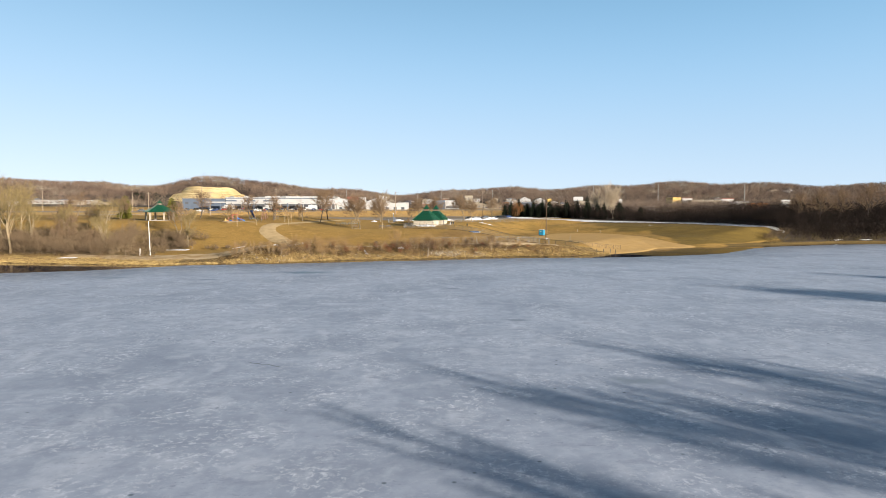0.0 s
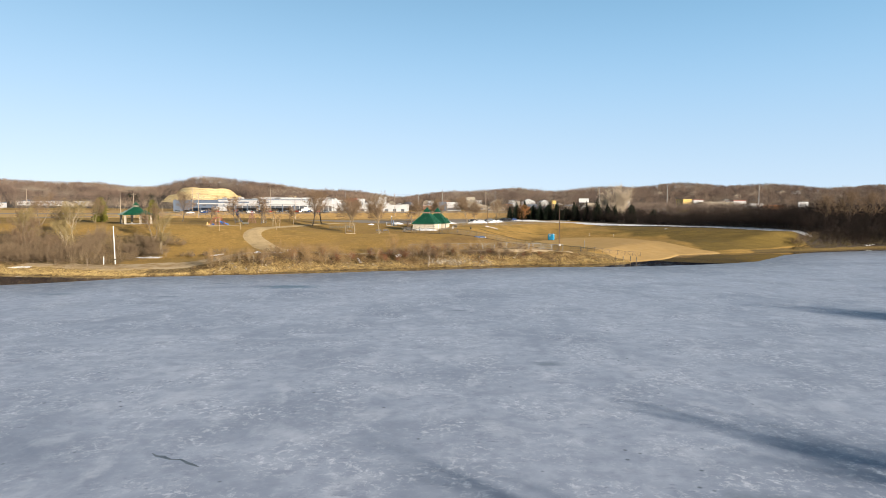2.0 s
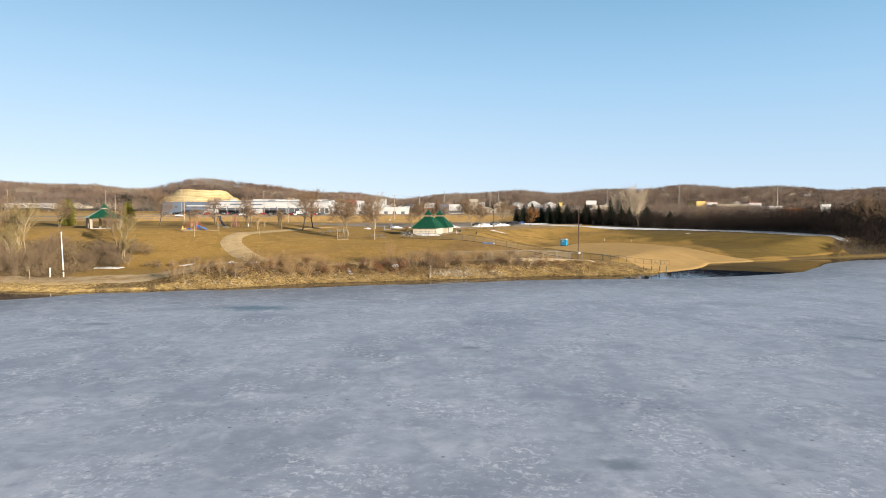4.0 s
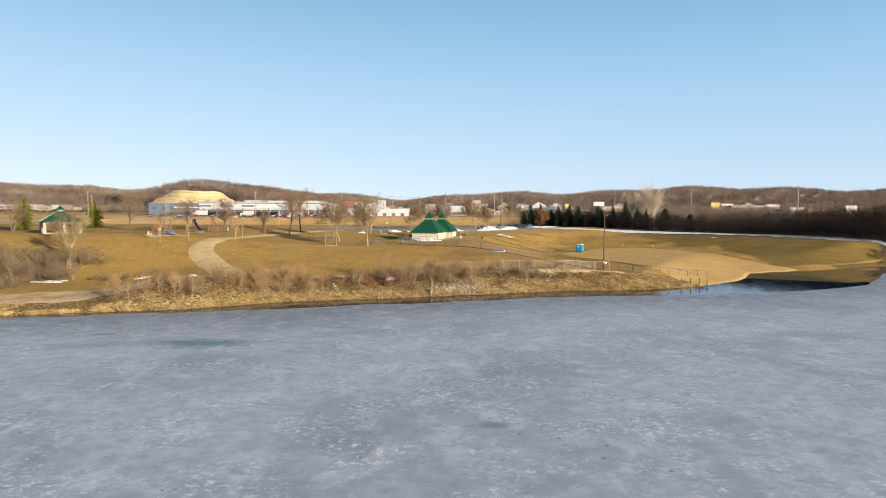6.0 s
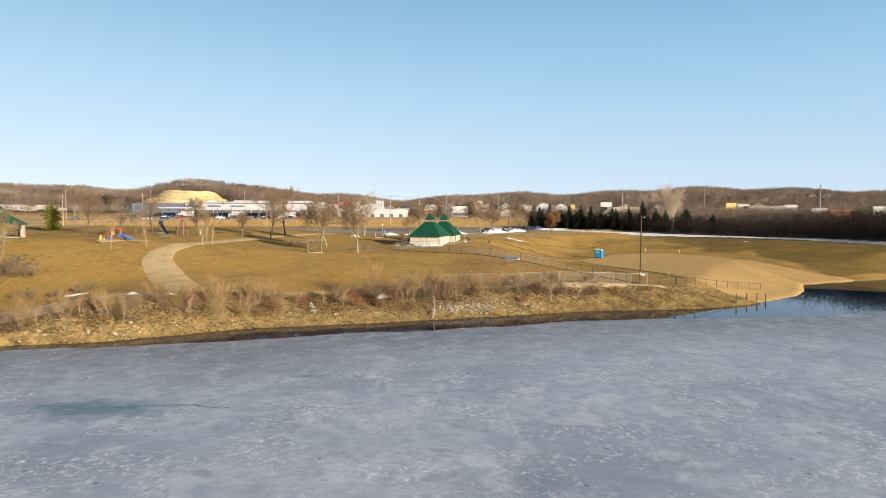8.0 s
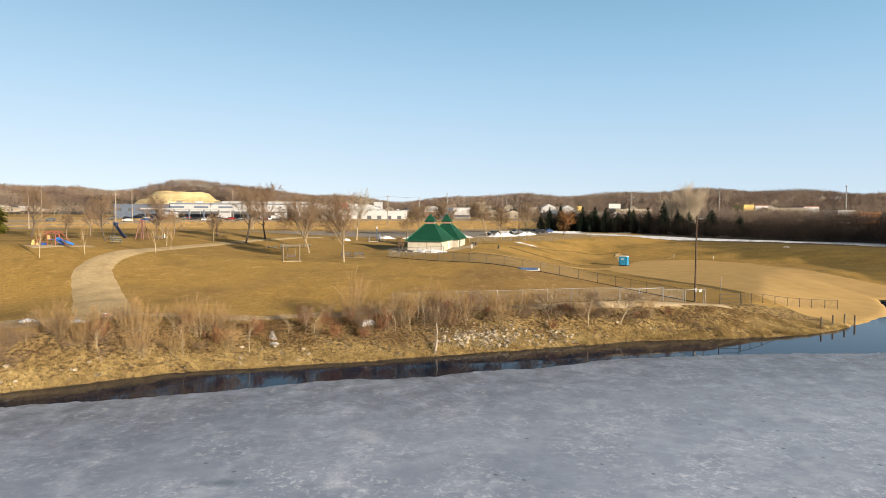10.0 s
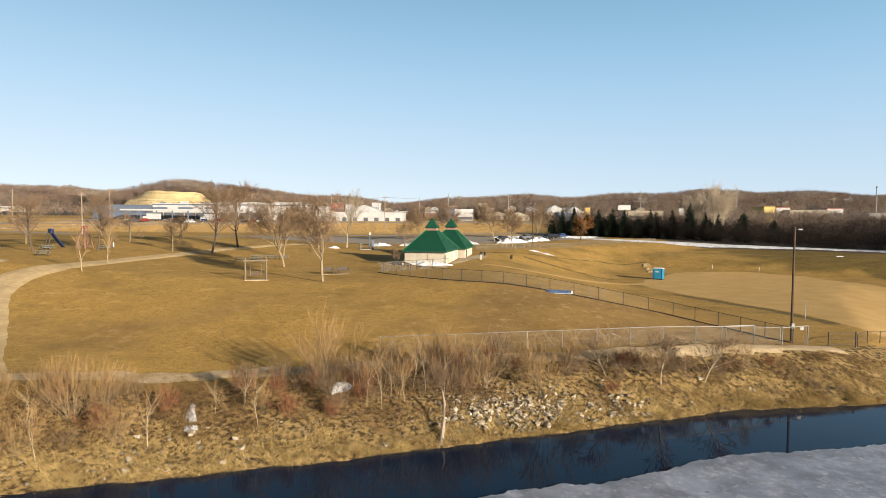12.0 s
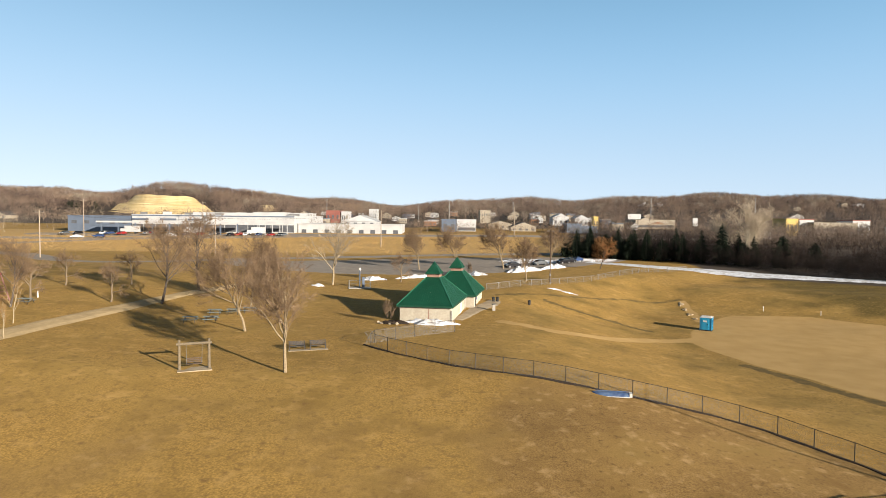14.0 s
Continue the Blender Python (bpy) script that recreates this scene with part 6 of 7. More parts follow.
def kiosk():
    e = thing("shower_station", -19.8, 264.0, None, 10, "grey railed shower station with a white-capped pole", "station")
    part("slab", box(4.2, 3.0, 0.25, (0, 0, -0.2)), CONCRETE, e)
    part("pole", rod((0, 0, 0), (0, 0, 3.3), 0.11, None, 10), SHOP_GREY, e)
    part("cap", rod((0, 0, 3.3), (0, 0, 3.75), 0.22, 0.18, 12), WHITE, e, "round white cap")
    part("column", box(0.45, 0.45, 2.0, (0.7, 0.3, 0)), SHOP_GREY, e, "blue-grey column", bevel=0.03)
    for x, y in ((-2.0, -1.3), (2.0, -1.3), (-2.0, 1.3), (2.0, 1.3), (0, 1.3), (-2.0, 0)):
        part("post", rod((x, y, -0.1), (x, y, 1.3), 0.05), STEEL, e)
    for a, b in (((-2, 1.3), (2, 1.3)), ((-2, -1.3), (-2, 1.3)), ((2, -1.3), (2, 1.3))):
        for z in (0.6, 1.25):
            part("rail", rod((*a, z), (*b, z), 0.035), STEEL, e)


kiosk()


# ---- playground ----
def bent(points, r, sides=8):
    b = Bush(0)
    b.limb([Vector(p) for p in points], [r] * len(points), sides, b.wood)
    bm = bmesh.new()
    for f in b.wood:
        bm.faces.new([bm.verts.new(v) for v in f])
    bmesh.ops.remove_doubles(bm, verts=bm.verts, dist=0.0005)
    return bm


def slide_mesh(x0, z0, x1, width, side):
    """A trough that runs from (x0, z0) down to x1 at the ground."""
    bm = bmesh.new()
    rows = []
    for i in range(9):
        t = i / 8
        x, z = x0 + (x1 - x0) * t, z0 * (1 - t) ** 1.15 + 0.2
        rows.append([bm.verts.new(p) for p in ((x, -width / 2, z + side), (x, -width / 2 + 0.05, z), (x, width / 2 - 0.05, z), (x, width / 2, z + side), (x, width / 2 + 0.04, z - 0.06), (x, -width / 2 - 0.04, z - 0.06))])
    for a, b in zip(rows, rows[1:]):
        for k in range(6):
            bm.faces.new((a[k], a[(k + 1) % 6], b[(k + 1) % 6], b[k]))
    bm.faces.new(rows[0][::-1])
    bm.faces.new(rows[-1])
    return bm


def playground():
    patch("wood_chips", -65.5, 204.5, 5.2, 3.0, 10, 0.05, TRACK, "pale wood-chip bed under the play equipment", "ground", 2.0, kind="structure")
    e = thing("climbing_frame", -66.2, 204.0, None, 8, "red arched climbing frame with blue slides and yellow panels", "playground")
    e.matrix_basis = e.matrix_basis @ Matrix.Scale(0.78, 4)
    for y in (-1.2, 1.2):
        part("arch", bent([(-3.0 + 6.0 * i / 14, y, 2.9 * math.sin(math.pi * i / 14) ** 0.7) for i in range(15)], 0.075), RED, e, "red arched tube")
    for x in (-1.2, 0, 1.2):
        part("rung", bent([(x, -1.2, 2.8), (x, 0, 3.0), (x, 1.2, 2.8)], 0.05), RED, e)
    for x, y in ((-0.8, -0.9), (0.8, -0.9), (-0.8, 0.9), (0.8, 0.9)):
        part("post", rod((x, y, -0.1), (x, y, 2.6), 0.07), RED, e)
    part("deck", box(1.7, 1.9, 0.08, (0, 0, 1.2)), BLUE, e, "dark blue deck", bevel=0.01)
    part("slide", slide_mesh(0.8, 1.25, 3.9, 0.7, 0.28), BLUE_SLIDE, e, "bright blue slide")
    part("tube_slide", slide_mesh(0.6, 1.0, 2.0, 0.8, 0.3), BLUE, e, "blue slide")
    part("panel", box(0.08, 1.4, 0.9, (-0.9, 0, 1.25)), YELLOW, e, "yellow panel", bevel=0.02)
    part("rocker", joined(box(1.3, 0.5, 0.5, (-3.4, -0.4, 0.1)), box(0.4, 0.45, 1.0, (-3.7, -0.4, 0.2))), YELLOW, e, "yellow rocker", bevel=0.08)
    part("step", box(0.9, 0.6, 0.6, (-1.7, -0.3, 0)), BLUE, e, "blue step", bevel=0.03)
    e = thing("tall_slide", -67.6, 226.5, None, 250, "tall dark blue slide with a ladder", "playground")
    part("slide", slide_mesh(0, 2.5, -2.2, 0.7, 0.2), BLUE_DEEP, e)
    for y in (-0.35, 0.35):
        part("stile", rod((0.9, y, 0), (0.1, y, 3.1), 0.06), DARK_STEEL, e)
    for i in range(8):
        part("rung", rod((0.9 - 0.09 * i, -0.35, 0.4 * i + 0.3), (0.9 - 0.09 * i, 0.35, 0.4 * i + 0.3), 0.03), DARK_STEEL, e)
    part("hood", box(0.6, 0.7, 0.7, (0, 0, 2.6)), BLUE_DEEP, e, bevel=0.05)
    e = thing("net_climber", -63.8, 229.5, None, 10, "red and grey peaked net climber", "playground")
    for s in range(4):
        a = s * math.pi / 2 + 0.4
        part("leg", rod((1.3 * math.cos(a), 1.3 * math.sin(a), 0), (0.35 * math.cos(a), 0.35 * math.sin(a), 3.6), 0.08), PINK, e)
        b = a + math.pi / 2
        for k in range(7):
            t = (k + 0.5) / 7
            q = 1.3 + (0.35 - 1.3) * t
            part("rope", rod((q * math.cos(a), q * math.sin(a), 3.6 * t), (q * math.cos(b), q * math.sin(b), 3.6 * t), 0.03, sides=5), PINK, e)
    part("cap", box(0.7, 0.7, 0.25, (0, 0, 3.55)), RED, e, bevel=0.05)


BLUE_SLIDE = mat("bright_blue_plastic", (0.025, 0.133, 0.415), (0.021, 0.116, 0.349), 0.5, 0.4, spec=0.5)
PINK = mat("faded_red_paint", (0.209, 0.100, 0.089), (0.169, 0.080, 0.074), 0.4, 0.6)
playground()


# ---- fences ----
def chain_fence(line, height, gap, post_mat, wire_mat, label, rail=True, mesh_gap=0.09, thick=0.002):
    """Chain-link along a line of the plan: each post and rail a part, and the woven wire as slender strips."""
    x0, y0 = line[0]
    e = thing("chain_link_fence", x0, y0, 0.0, 0, label, "fence")
    e.matrix_basis = Matrix()
    pts = np.array(line, float)
    seg = np.r_[0, np.cumsum(np.hypot(*np.diff(pts, axis=0).T))]
    n = max(1, round(seg[-1] / gap))
    s = np.linspace(0, seg[-1], n + 1)
    px, py = np.interp(s, seg, pts[:, 0]), np.interp(s, seg, pts[:, 1])
    pz = land(px, py)
    for x, y, z in zip(px, py, pz):
        part("post", rod((x, y, z - 0.3), (x, y, z + height + 0.05), 0.038, None, 6), post_mat, e)
    if rail:
        for i in range(n):
            part("rail", rod((px[i], py[i], pz[i] + height), (px[i + 1], py[i + 1], pz[i + 1] + height), 0.026, None, 6), post_mat, e)
    quads = []
    m = int(seg[-1] / mesh_gap)
    run = height
    for k in range(-int(run / mesh_gap), m):
        for way in (1, -1):
            a, b = k * mesh_gap, k * mesh_gap + run
            za, zb = (0, 1) if way > 0 else (1, 0)
            lo, hi = max(a, 0), min(b, seg[-1])
            if hi - lo < 0.02:
                continue
            ends = []
            for t in (lo, hi):
                q = (t - a) / run
                u = za + (zb - za) * q
                x, y = np.interp(t, seg, pts[:, 0]), np.interp(t, seg, pts[:, 1])
                z0 = np.interp(t, s, pz)
                ends.append((x, y, z0 + 0.03 + u * (height - 0.03)))
            (xa, ya, z1), (xb, yb, z2) = ends
            quads.append([(xa, ya, z1 - thick), (xb, yb, z2 - thick), (xb, yb, z2 + thick), (xa, ya, z1 + thick)])
    w = soup("wire_mesh", quads, wire_mat, e, 4)
    tagged(w, kind="stuff")
    return e


chain_fence(LAWN_FENCE, 1.5, 2.9, DARK_STEEL, STEEL, "brown-posted chain-link fence across the lawn", thick=0.004)
# leaf litter that also carries the light pole's shadow in its dark colour
ribbon("leaf_litter", LAWN_FENCE[2:], [0.35, 0.45, 0.6, 0.7, 0.6], 0.07, LITTER, "dark dead leaves along the fence, with cast shadow put into their colour", "leaves", ragged=0.1, step=0.4, kind="stuff")
TRAIL_FENCE = [(-8.5, 174.7), (-5.7, 175.0), (-1.7, 175.5), (2.5, 176.3), (11.2, 177.7), (19.6, 179.2), (22.0, 179.8), (26.6, 181.2), (28.2, 181.8)]
chain_fence(TRAIL_FENCE, 1.55, 3.0, STEEL, STEEL, "galvanised chain-link fence beside the dirt trail")
chain_fence([(36.2, 182.9), (39, 185.2), (44, 188.0), (50, 191.0), (55, 193.0)], 1.2, 2.8, DARK_STEEL, DARK_STEEL, "low chain-link fence down the beach")
chain_fence([(4, 262), (16, 272), (30, 286), (44, 300), (58, 306)], 1.2, 3.0, STEEL, STEEL, "grey chain-link fence behind the ball field", mesh_gap=0.14, thick=0.004)
e = thing("gate_frame", 29.9, 182.3, None, 20, "pale steel gate frame at the trail's end", "gate")
for x in (-1.6, 1.6, 1.35):
    part("post", rod((x, 0, -0.3), (x, 0, 1.72), 0.045 if abs(x) > 1.5 else 0.03), STEEL, e)
part("crossbar", rod((-1.65, 0, 1.7), (1.65, 0, 1.7), 0.04), STEEL, e)
part("notice", box(0.45, 0.03, 0.3, (0.75, -0.06, 1.35)), STEEL, e)
e = thing("rail_frame", 23.6, 180.4, None, 14, "pale steel rail across the fence beside the trail", "rail")
for x in (-1.7, 1.7):
    part("post", rod((x, 0, -0.3), (x, 0, 1.58), 0.04), STEEL, e)
part("crossbar", rod((-1.75, 0, 1.6), (1.75, 0, 1.6), 0.045), STEEL, e)
e = thing("swing_gate", 34.6, 182.7, None, 6, "low dark steel swing gate standing shut", "gate")
for x in (-1.4, 1.4):
    part("post", rod((x, 0, -0.3), (x, 0, 1.45), 0.06), DARK_STEEL, e)
for z in (0.25, 0.75, 1.3):
    part("bar", rod((-1.4, 0, z), (1.4, 0, z), 0.03), DARK_STEEL, e)


# ---- snow ----
def snowbank(x, y, rx, ry, turn, thick, seed, label):
    patch("snow_bank", x, y, rx, ry, turn, thick, SNOW, label, "snow", seed)


for i, (x, y, rx, ry, a, h, label) in enumerate((
        (-5.7, 229.0, 3.2, 0.85, -10, 0.5, "old snow in the shade of the restroom wall"), (-18.7, 276.6, 2.4, 0.9, 20, 0.6, "ploughed snow pile by the car park"), (-9.6, 282.6, 5.0, 0.9, 28, 0.5, "ploughed snow ridge by the car park"),
        (3.5, 290, 3.2, 1.0, 30, 0.6, "ploughed snow ridge by the car park"), (-27.9, 264.5, 1.2, 0.7, 0, 0.3, "low leftover snow patch on the lawn"), (15.6, 300.6, 6.0, 1.5, 38, 0.9, "ploughed snow ridge by the car park"),
        (24.5, 309, 4.5, 1.3, 40, 0.8, "ploughed snow ridge by the car park"), (18.0, 268.5, 1.3, 0.45, 10, 0.12, "thin leftover snow on the grass"), (20.3, 267.6, 1.6, 0.4, -10, 0.1, "thin leftover snow on the grass"),
        (33, 331, 13.0, 3.6, 38, 0.45, "trampled snow beyond the parked cars"), (22, 326, 9.0, 2.6, 40, 0.4, "trampled snow in the car park"), (43, 334, 7.0, 2.4, 30, 0.4, "trampled snow beyond the parked cars"), (18, 330, 8.0, 2.0, 35, 0.4, "trampled snow in the car park"), (90, 272, 0.9, 0.3, 10, 0.08, "small leftover snow patch on the grass"),
        (-69, 166.5, 2.6, 1.3, 15, 0.15, "old snow along the ramp's upper edge"), (-54, 168.5, 1.6, 0.5, 10, 0.1, "old snow along the ramp's upper edge"),
        (-10.7, 167.3, 0.75, 0.5, 20, 0.5, "grey-white lump of old snow in the brush"), (-19.5, 163.2, 0.3, 1.1, 20, 0.1, "thin streak of snow running down the bank"), (-18.9, 161.6, 0.42, 0.4, 0, 0.1, "thin streak of snow on the bank"),
        (-42, 160.5, 0.8, 0.4, 0, 0.2, "small leftover snow patch by the path"), (-37.5, 160.6, 0.9, 0.4, 0, 0.2, "small leftover snow patch by the path"), (-88, 149.5, 2.2, 0.5, 5, 0.12, "old snow along the waterline"),
        (172, 255.2, 3.0, 0.35, 5, 0.10, "thin snow along the shaded far shore"), (160, 254.2, 2.5, 0.35, 18, 0.10, "thin snow along the shaded far shore"))):
    snowbank(x, y, rx, ry, a, h, i * 1.7, label)
for i, (x, y, r) in enumerate(((44.9, 274.5, 1.3), (44.2, 270.5, 1.1), (43.2, 265.5, 1.4), (42.3, 260.5, 1.0))):
    patch("dirt_heap", x, y, r, 0.45 * r, 70, 0.09, TRACK, "low pale heap of dug soil beside the infield", "soil", 3.1 * i)
log = thing("dead_snag", -3.3, 164.6, None, 0, "bleached dead snag leaning on the bank", "snag")
b = Bush(77)
b.limb([Vector((-0.25, -3.0, -1.3)), Vector((-0.1, -2.0, -0.5)), Vector((0.05, -0.8, 0.4)), Vector((0.1, 0.3, 1.2)), Vector((-0.05, 0.8, 2.0))], [0.17, 0.14, 0.12, 0.10, 0.04], 8, b.wood)
soup("trunk", [[tuple(v) for v in f] for f in b.wood], POLE_GREY, log)


# ---- cars ----
def car(x, y, turn, paint, label, z=None, tall=1.45, group="parked cars"):
    e = thing("car", x, y, (float(land(x, y)) if z is None else z) + 0.1, turn, label, "car", group)
    side = [(-2.25, 0.35), (-2.25, 0.75), (-2.15, 0.9), (-1.2, 0.98), (-0.6, tall - 0.03), (0.9, tall), (1.65, 1.0), (2.15, 0.95), (2.25, 0.7), (2.25, 0.35)]
    bm = bmesh.new()
    low = [bm.verts.new((px, -0.88, pz)) for px, pz in side]
    high = [bm.verts.new((px, 0.88, pz)) for px, pz in side]
    bm.faces.new(low)
    bm.faces.new(high[::-1])
    for i in range(len(side)):
        j = (i + 1) % len(side)
        bm.faces.new((low[i], high[i], high[j], low[j]))
    for v in bm.verts:
        if v.co.z > 1.2:
            v.co.y *= 0.82
    bmesh.ops.recalc_face_normals(bm, faces=bm.faces)
    body = part("body", bm, paint, e, bevel=0.05)
    for s in (-1, 1):
        part("side_window", prism([(-0.95, s * 0.83), (1.35, s * 0.83), (1.35, s * 0.85), (-0.95, s * 0.85)], 1.02, tall - 0.14), GLASS, e, "dark side glass")
        part("headlight", box(0.06, 0.35, 0.14, (-2.26, s * 0.6, 0.68)), WHITE, e, "clear headlight")
        part("tail_light", box(0.06, 0.3, 0.16, (2.25, s * 0.62, 0.72)), RED, e, "red tail light")
        for px in (-1.4, 1.4):
            w = part("wheel", rod((px, s * 0.72, 0.3), (px, s * 0.92, 0.3), 0.33, None, 14), BLACK, e, "black tyre")
            part("rim", rod((px, s * 0.915, 0.3), (px, s * 0.935, 0.3), 0.2, None, 12), STEEL, w, "grey rim")
    part("windscreen", bmesh_quad((-1.17, -0.66, 1.02), (-1.17, 0.66, 1.02), (-0.66, 0.6, tall - 0.06), (-0.66, -0.6, tall - 0.06), 0.03), GLASS, e, "dark windscreen")
    part("rear_window", bmesh_quad((1.68, 0.66, 1.03), (1.68, -0.66, 1.03), (1.0, -0.6, tall - 0.04), (1.0, 0.6, tall - 0.04), 0.03), GLASS, e, "dark rear glass")
    return e


def bmesh_quad(a, b, c, d, thick):
    bm = bmesh.new()
    a, b, c, d = (Vector(v) for v in (a, b, c, d))
    n = (b - a).cross(d - a).normalized() * thick
    low, top = [bm.verts.new(v - n) for v in (a, b, c, d)], [bm.verts.new(v + n) for v in (a, b, c, d)]
    bm.faces.new(top)
    bm.faces.new(low[::-1])
    for i in range(4):
        j = (i + 1) % 4
        bm.faces.new((low[i], low[j], top[j], top[i]))
    return bm


PAINTS = {k: mat(k + "_car_paint", c, tuple(v * 0.85 for v in c), 2.0, 0.25, spec=0.6) for k, c in (("black", (0.012, 0.012, 0.015)), ("white", (0.581, 0.581, 0.581)), ("grey", (0.100, 0.108, 0.116)), ("blue", (0.025, 0.050, 0.133)), ("red", (0.249, 0.017, 0.017)))}
for x, y, a, k in ((29.5, 321.5, 40, "black"), (31.6, 324.0, 40, "black"), (14.0, 309.5, 30, "black"), (22.0, 316.0, 35, "grey"), (34.5, 327.5, 45, "blue")):
    car(x, y, a, PAINTS[k], k + " car parked by the snow ridge")
for x, y, k in ((-152, 400.5, "white"), (-145, 404.0, "blue"), (-190, 402.5, "grey"), (-118, 409, "white")):
    car(x, y, 10, PAINTS[k], k + " car on the highway", float(land(x, y)) + 0.25, group="cars on the highway")


# ---- the town ----
SHOP_GLASS = mat("tinted_shop_glass", (0.091, 0.095, 0.104), (0.062, 0.066, 0.075), 2.0, 0.3)


def shop(name, x0, x1, y, depth, top, wall, label, category="building", windows=0, roof=None, win_z=(0.35, 0.7), gable=0.0, canopy=None):
    """A far building: walls, a parapet or gabled roof, and each window and door by itself. top: height of its eave over the lake."""
    w = x1 - x0
    base = min(float(land(x0, y)), float(land(x1, y))) - 0.5
    h = max(top - base, 3.0)
    e = thing(name, (x0 + x1) / 2, y, base, 0, label, category)
    part("wall", box(w, depth, h, (0, depth / 2, 0)), wall, e)
    if gable:
        bm = bmesh.new()
        a = w / 2 + 0.6
        v = [bm.verts.new(p) for p in ((-a, -0.6, h), (a, -0.6, h), (a, depth + 0.6, h), (-a, depth + 0.6, h), (0, -0.6, h + gable), (0, depth + 0.6, h + gable))]
        for f in ((0, 1, 4), (2, 3, 5), (1, 2, 5, 4), (3, 0, 4, 5), (3, 2, 1, 0)):
            bm.faces.new([v[k] for k in f])
        part("roof", bm, roof or SHINGLE, e)
        bm = bmesh.new()
        bm.faces.new([bm.verts.new(p) for p in ((-w / 2, -0.65, h), (w / 2, -0.65, h), (0, -0.65, h + gable * 0.92))])
        part("gable", bm, wall, e)
    else:
        part("roof", box(w + 0.4, depth + 0.4, 0.5, (0, depth / 2, h)), roof or wall, e, bevel=0.05)
    for i in range(windows):
        x = -w / 2 + w * (i + 0.5) / windows
        part("window", box(w / windows * (0.93 if windows in (1, 14) else 0.4), 0.12, h * (win_z[1] - win_z[0]), (x, -0.05, h * win_z[0])), SHOP_GLASS, e, "dark window")
    return e


def superstore():
    shop("warehouse", -179, -149.5, 440, 60, 20.2, SHOP_GREY, "blue-grey metal-clad warehouse wing", windows=5, win_z=(0.55, 0.75))
    e = shop("superstore", -149, -73.5, 440, 70, 21.0, SHOP_WHITE, "long white flat-roofed store with a dark glazed strip", windows=14, win_z=(0.1, 0.5))
    part("upper_storey", box(48, 30, 1.8, (11, 24, 8.0)), SHOP_WHITE, e, "white upper storey")
    hs = 21.0 - (min(float(land(-146, 440)), float(land(-62, 440))) - 0.5)
    for x in (-34, -21, -8):
        part("sign_bar", box(7.5, 0.15, 0.9, (x, -0.1, hs * 0.72)), SHOP_GREY, e, "dark sign bar")
    for k in range(9):
        part("roof_unit", box(2.5 + k % 3, 2.2, 1.1 + 0.3 * (k % 2), (-36 + 9 * k, 8 + 5 * (k % 4), hs + 0.4)), (STEEL, SHOP_WHITE)[k % 2], e, "boxy roof unit", bevel=0.06)
    part("parapet_band", box(75.8, 0.2, 0.5, (0, -0.14, hs - 0.3)), SHOP_GREY, e, "blue-grey parapet band")
    shop("superstore", -73, -24, 446, 26, 17.4, SHOP_WHITE, "low white store wing with dark loading doors", windows=9, win_z=(0.05, 0.5))
    shop("superstore", -56, -39, 473, 26, 19.0, SHOP_WHITE, "white gabled hall behind the low wing", windows=4, win_z=(0.75, 0.9), gable=3.2, roof=SHOP_WHITE)
    zc = float(land(-125, 428))
    c = thing("canopy", -125, 428, zc, 0, "long white loading canopy on posts before the store", "canopy")
    part("roof", box(64, 9, 0.7, (0, 0, 5.0)), SHOP_WHITE, c, bevel=0.05)
    for i in range(9):
        part("post", box(0.5, 0.5, 5.6, (-30 + 7.5 * i, -3.5, -0.6)), SHOP_GREY, c)
    c = thing("canopy", -80, 430, float(land(-80, 430)), 0, "open white entrance canopy on slim posts", "canopy")
    part("roof", box(14, 8, 0.5, (0, 0, 4.5)), SHOP_WHITE, c, bevel=0.05)
    for i in range(5):
        part("post", box(0.3, 0.3, 5.0, (-6.5 + 3.25 * i, -3.5, -0.6)), SHOP_WHITE, c)
    rt = random.Random(4)
    for i in range(16):
        x = -166 + 6.2 * i + rt.uniform(-2, 2)
        k = ("grey", "black", "white", "blue", "red")[i % 5]
        car(x, 419 + rt.uniform(-2, 2), rt.uniform(70, 110), PAINTS[k], k + " car in the store's lot", float(land(x, 419)) + 0.25, group="cars at the store")
    for i in range(9):
        x = -152 + i * 9.5 + rt.uniform(-2, 2)
        z = float(land(x, 427))
        if i % 3 == 1:
            t = thing("box_truck", x, 425, z, rt.uniform(-20, 20), "white box truck parked below the canopy", "truck", "trucks at the store")
            part("box", box(6.0, 2.4, 2.7, (0.8, 0, 0.9)), SHOP_WHITE, t, bevel=0.05)
            part("cab", box(1.8, 2.2, 1.8, (-3.2, 0, 0.6)), SHOP_WHITE, t, bevel=0.15)
            part("windscreen", box(0.1, 1.9, 0.8, (-4.1, 0, 1.4)), GLASS, t)
            for px in (-3.0, 2.4):
                for s in (-1, 1):
                    part("wheel", rod((px, s * 0.85, 0.45), (px, s * 1.15, 0.45), 0.48, None, 12), BLACK, t)
        else:
            car(x, 424 + rt.uniform(-2, 2), rt.uniform(60, 110), PAINTS[("grey", "black", "red", "white")[i % 4]], ("grey", "black", "red", "white")[i % 4] + " car parked before the store", group="cars at the store")


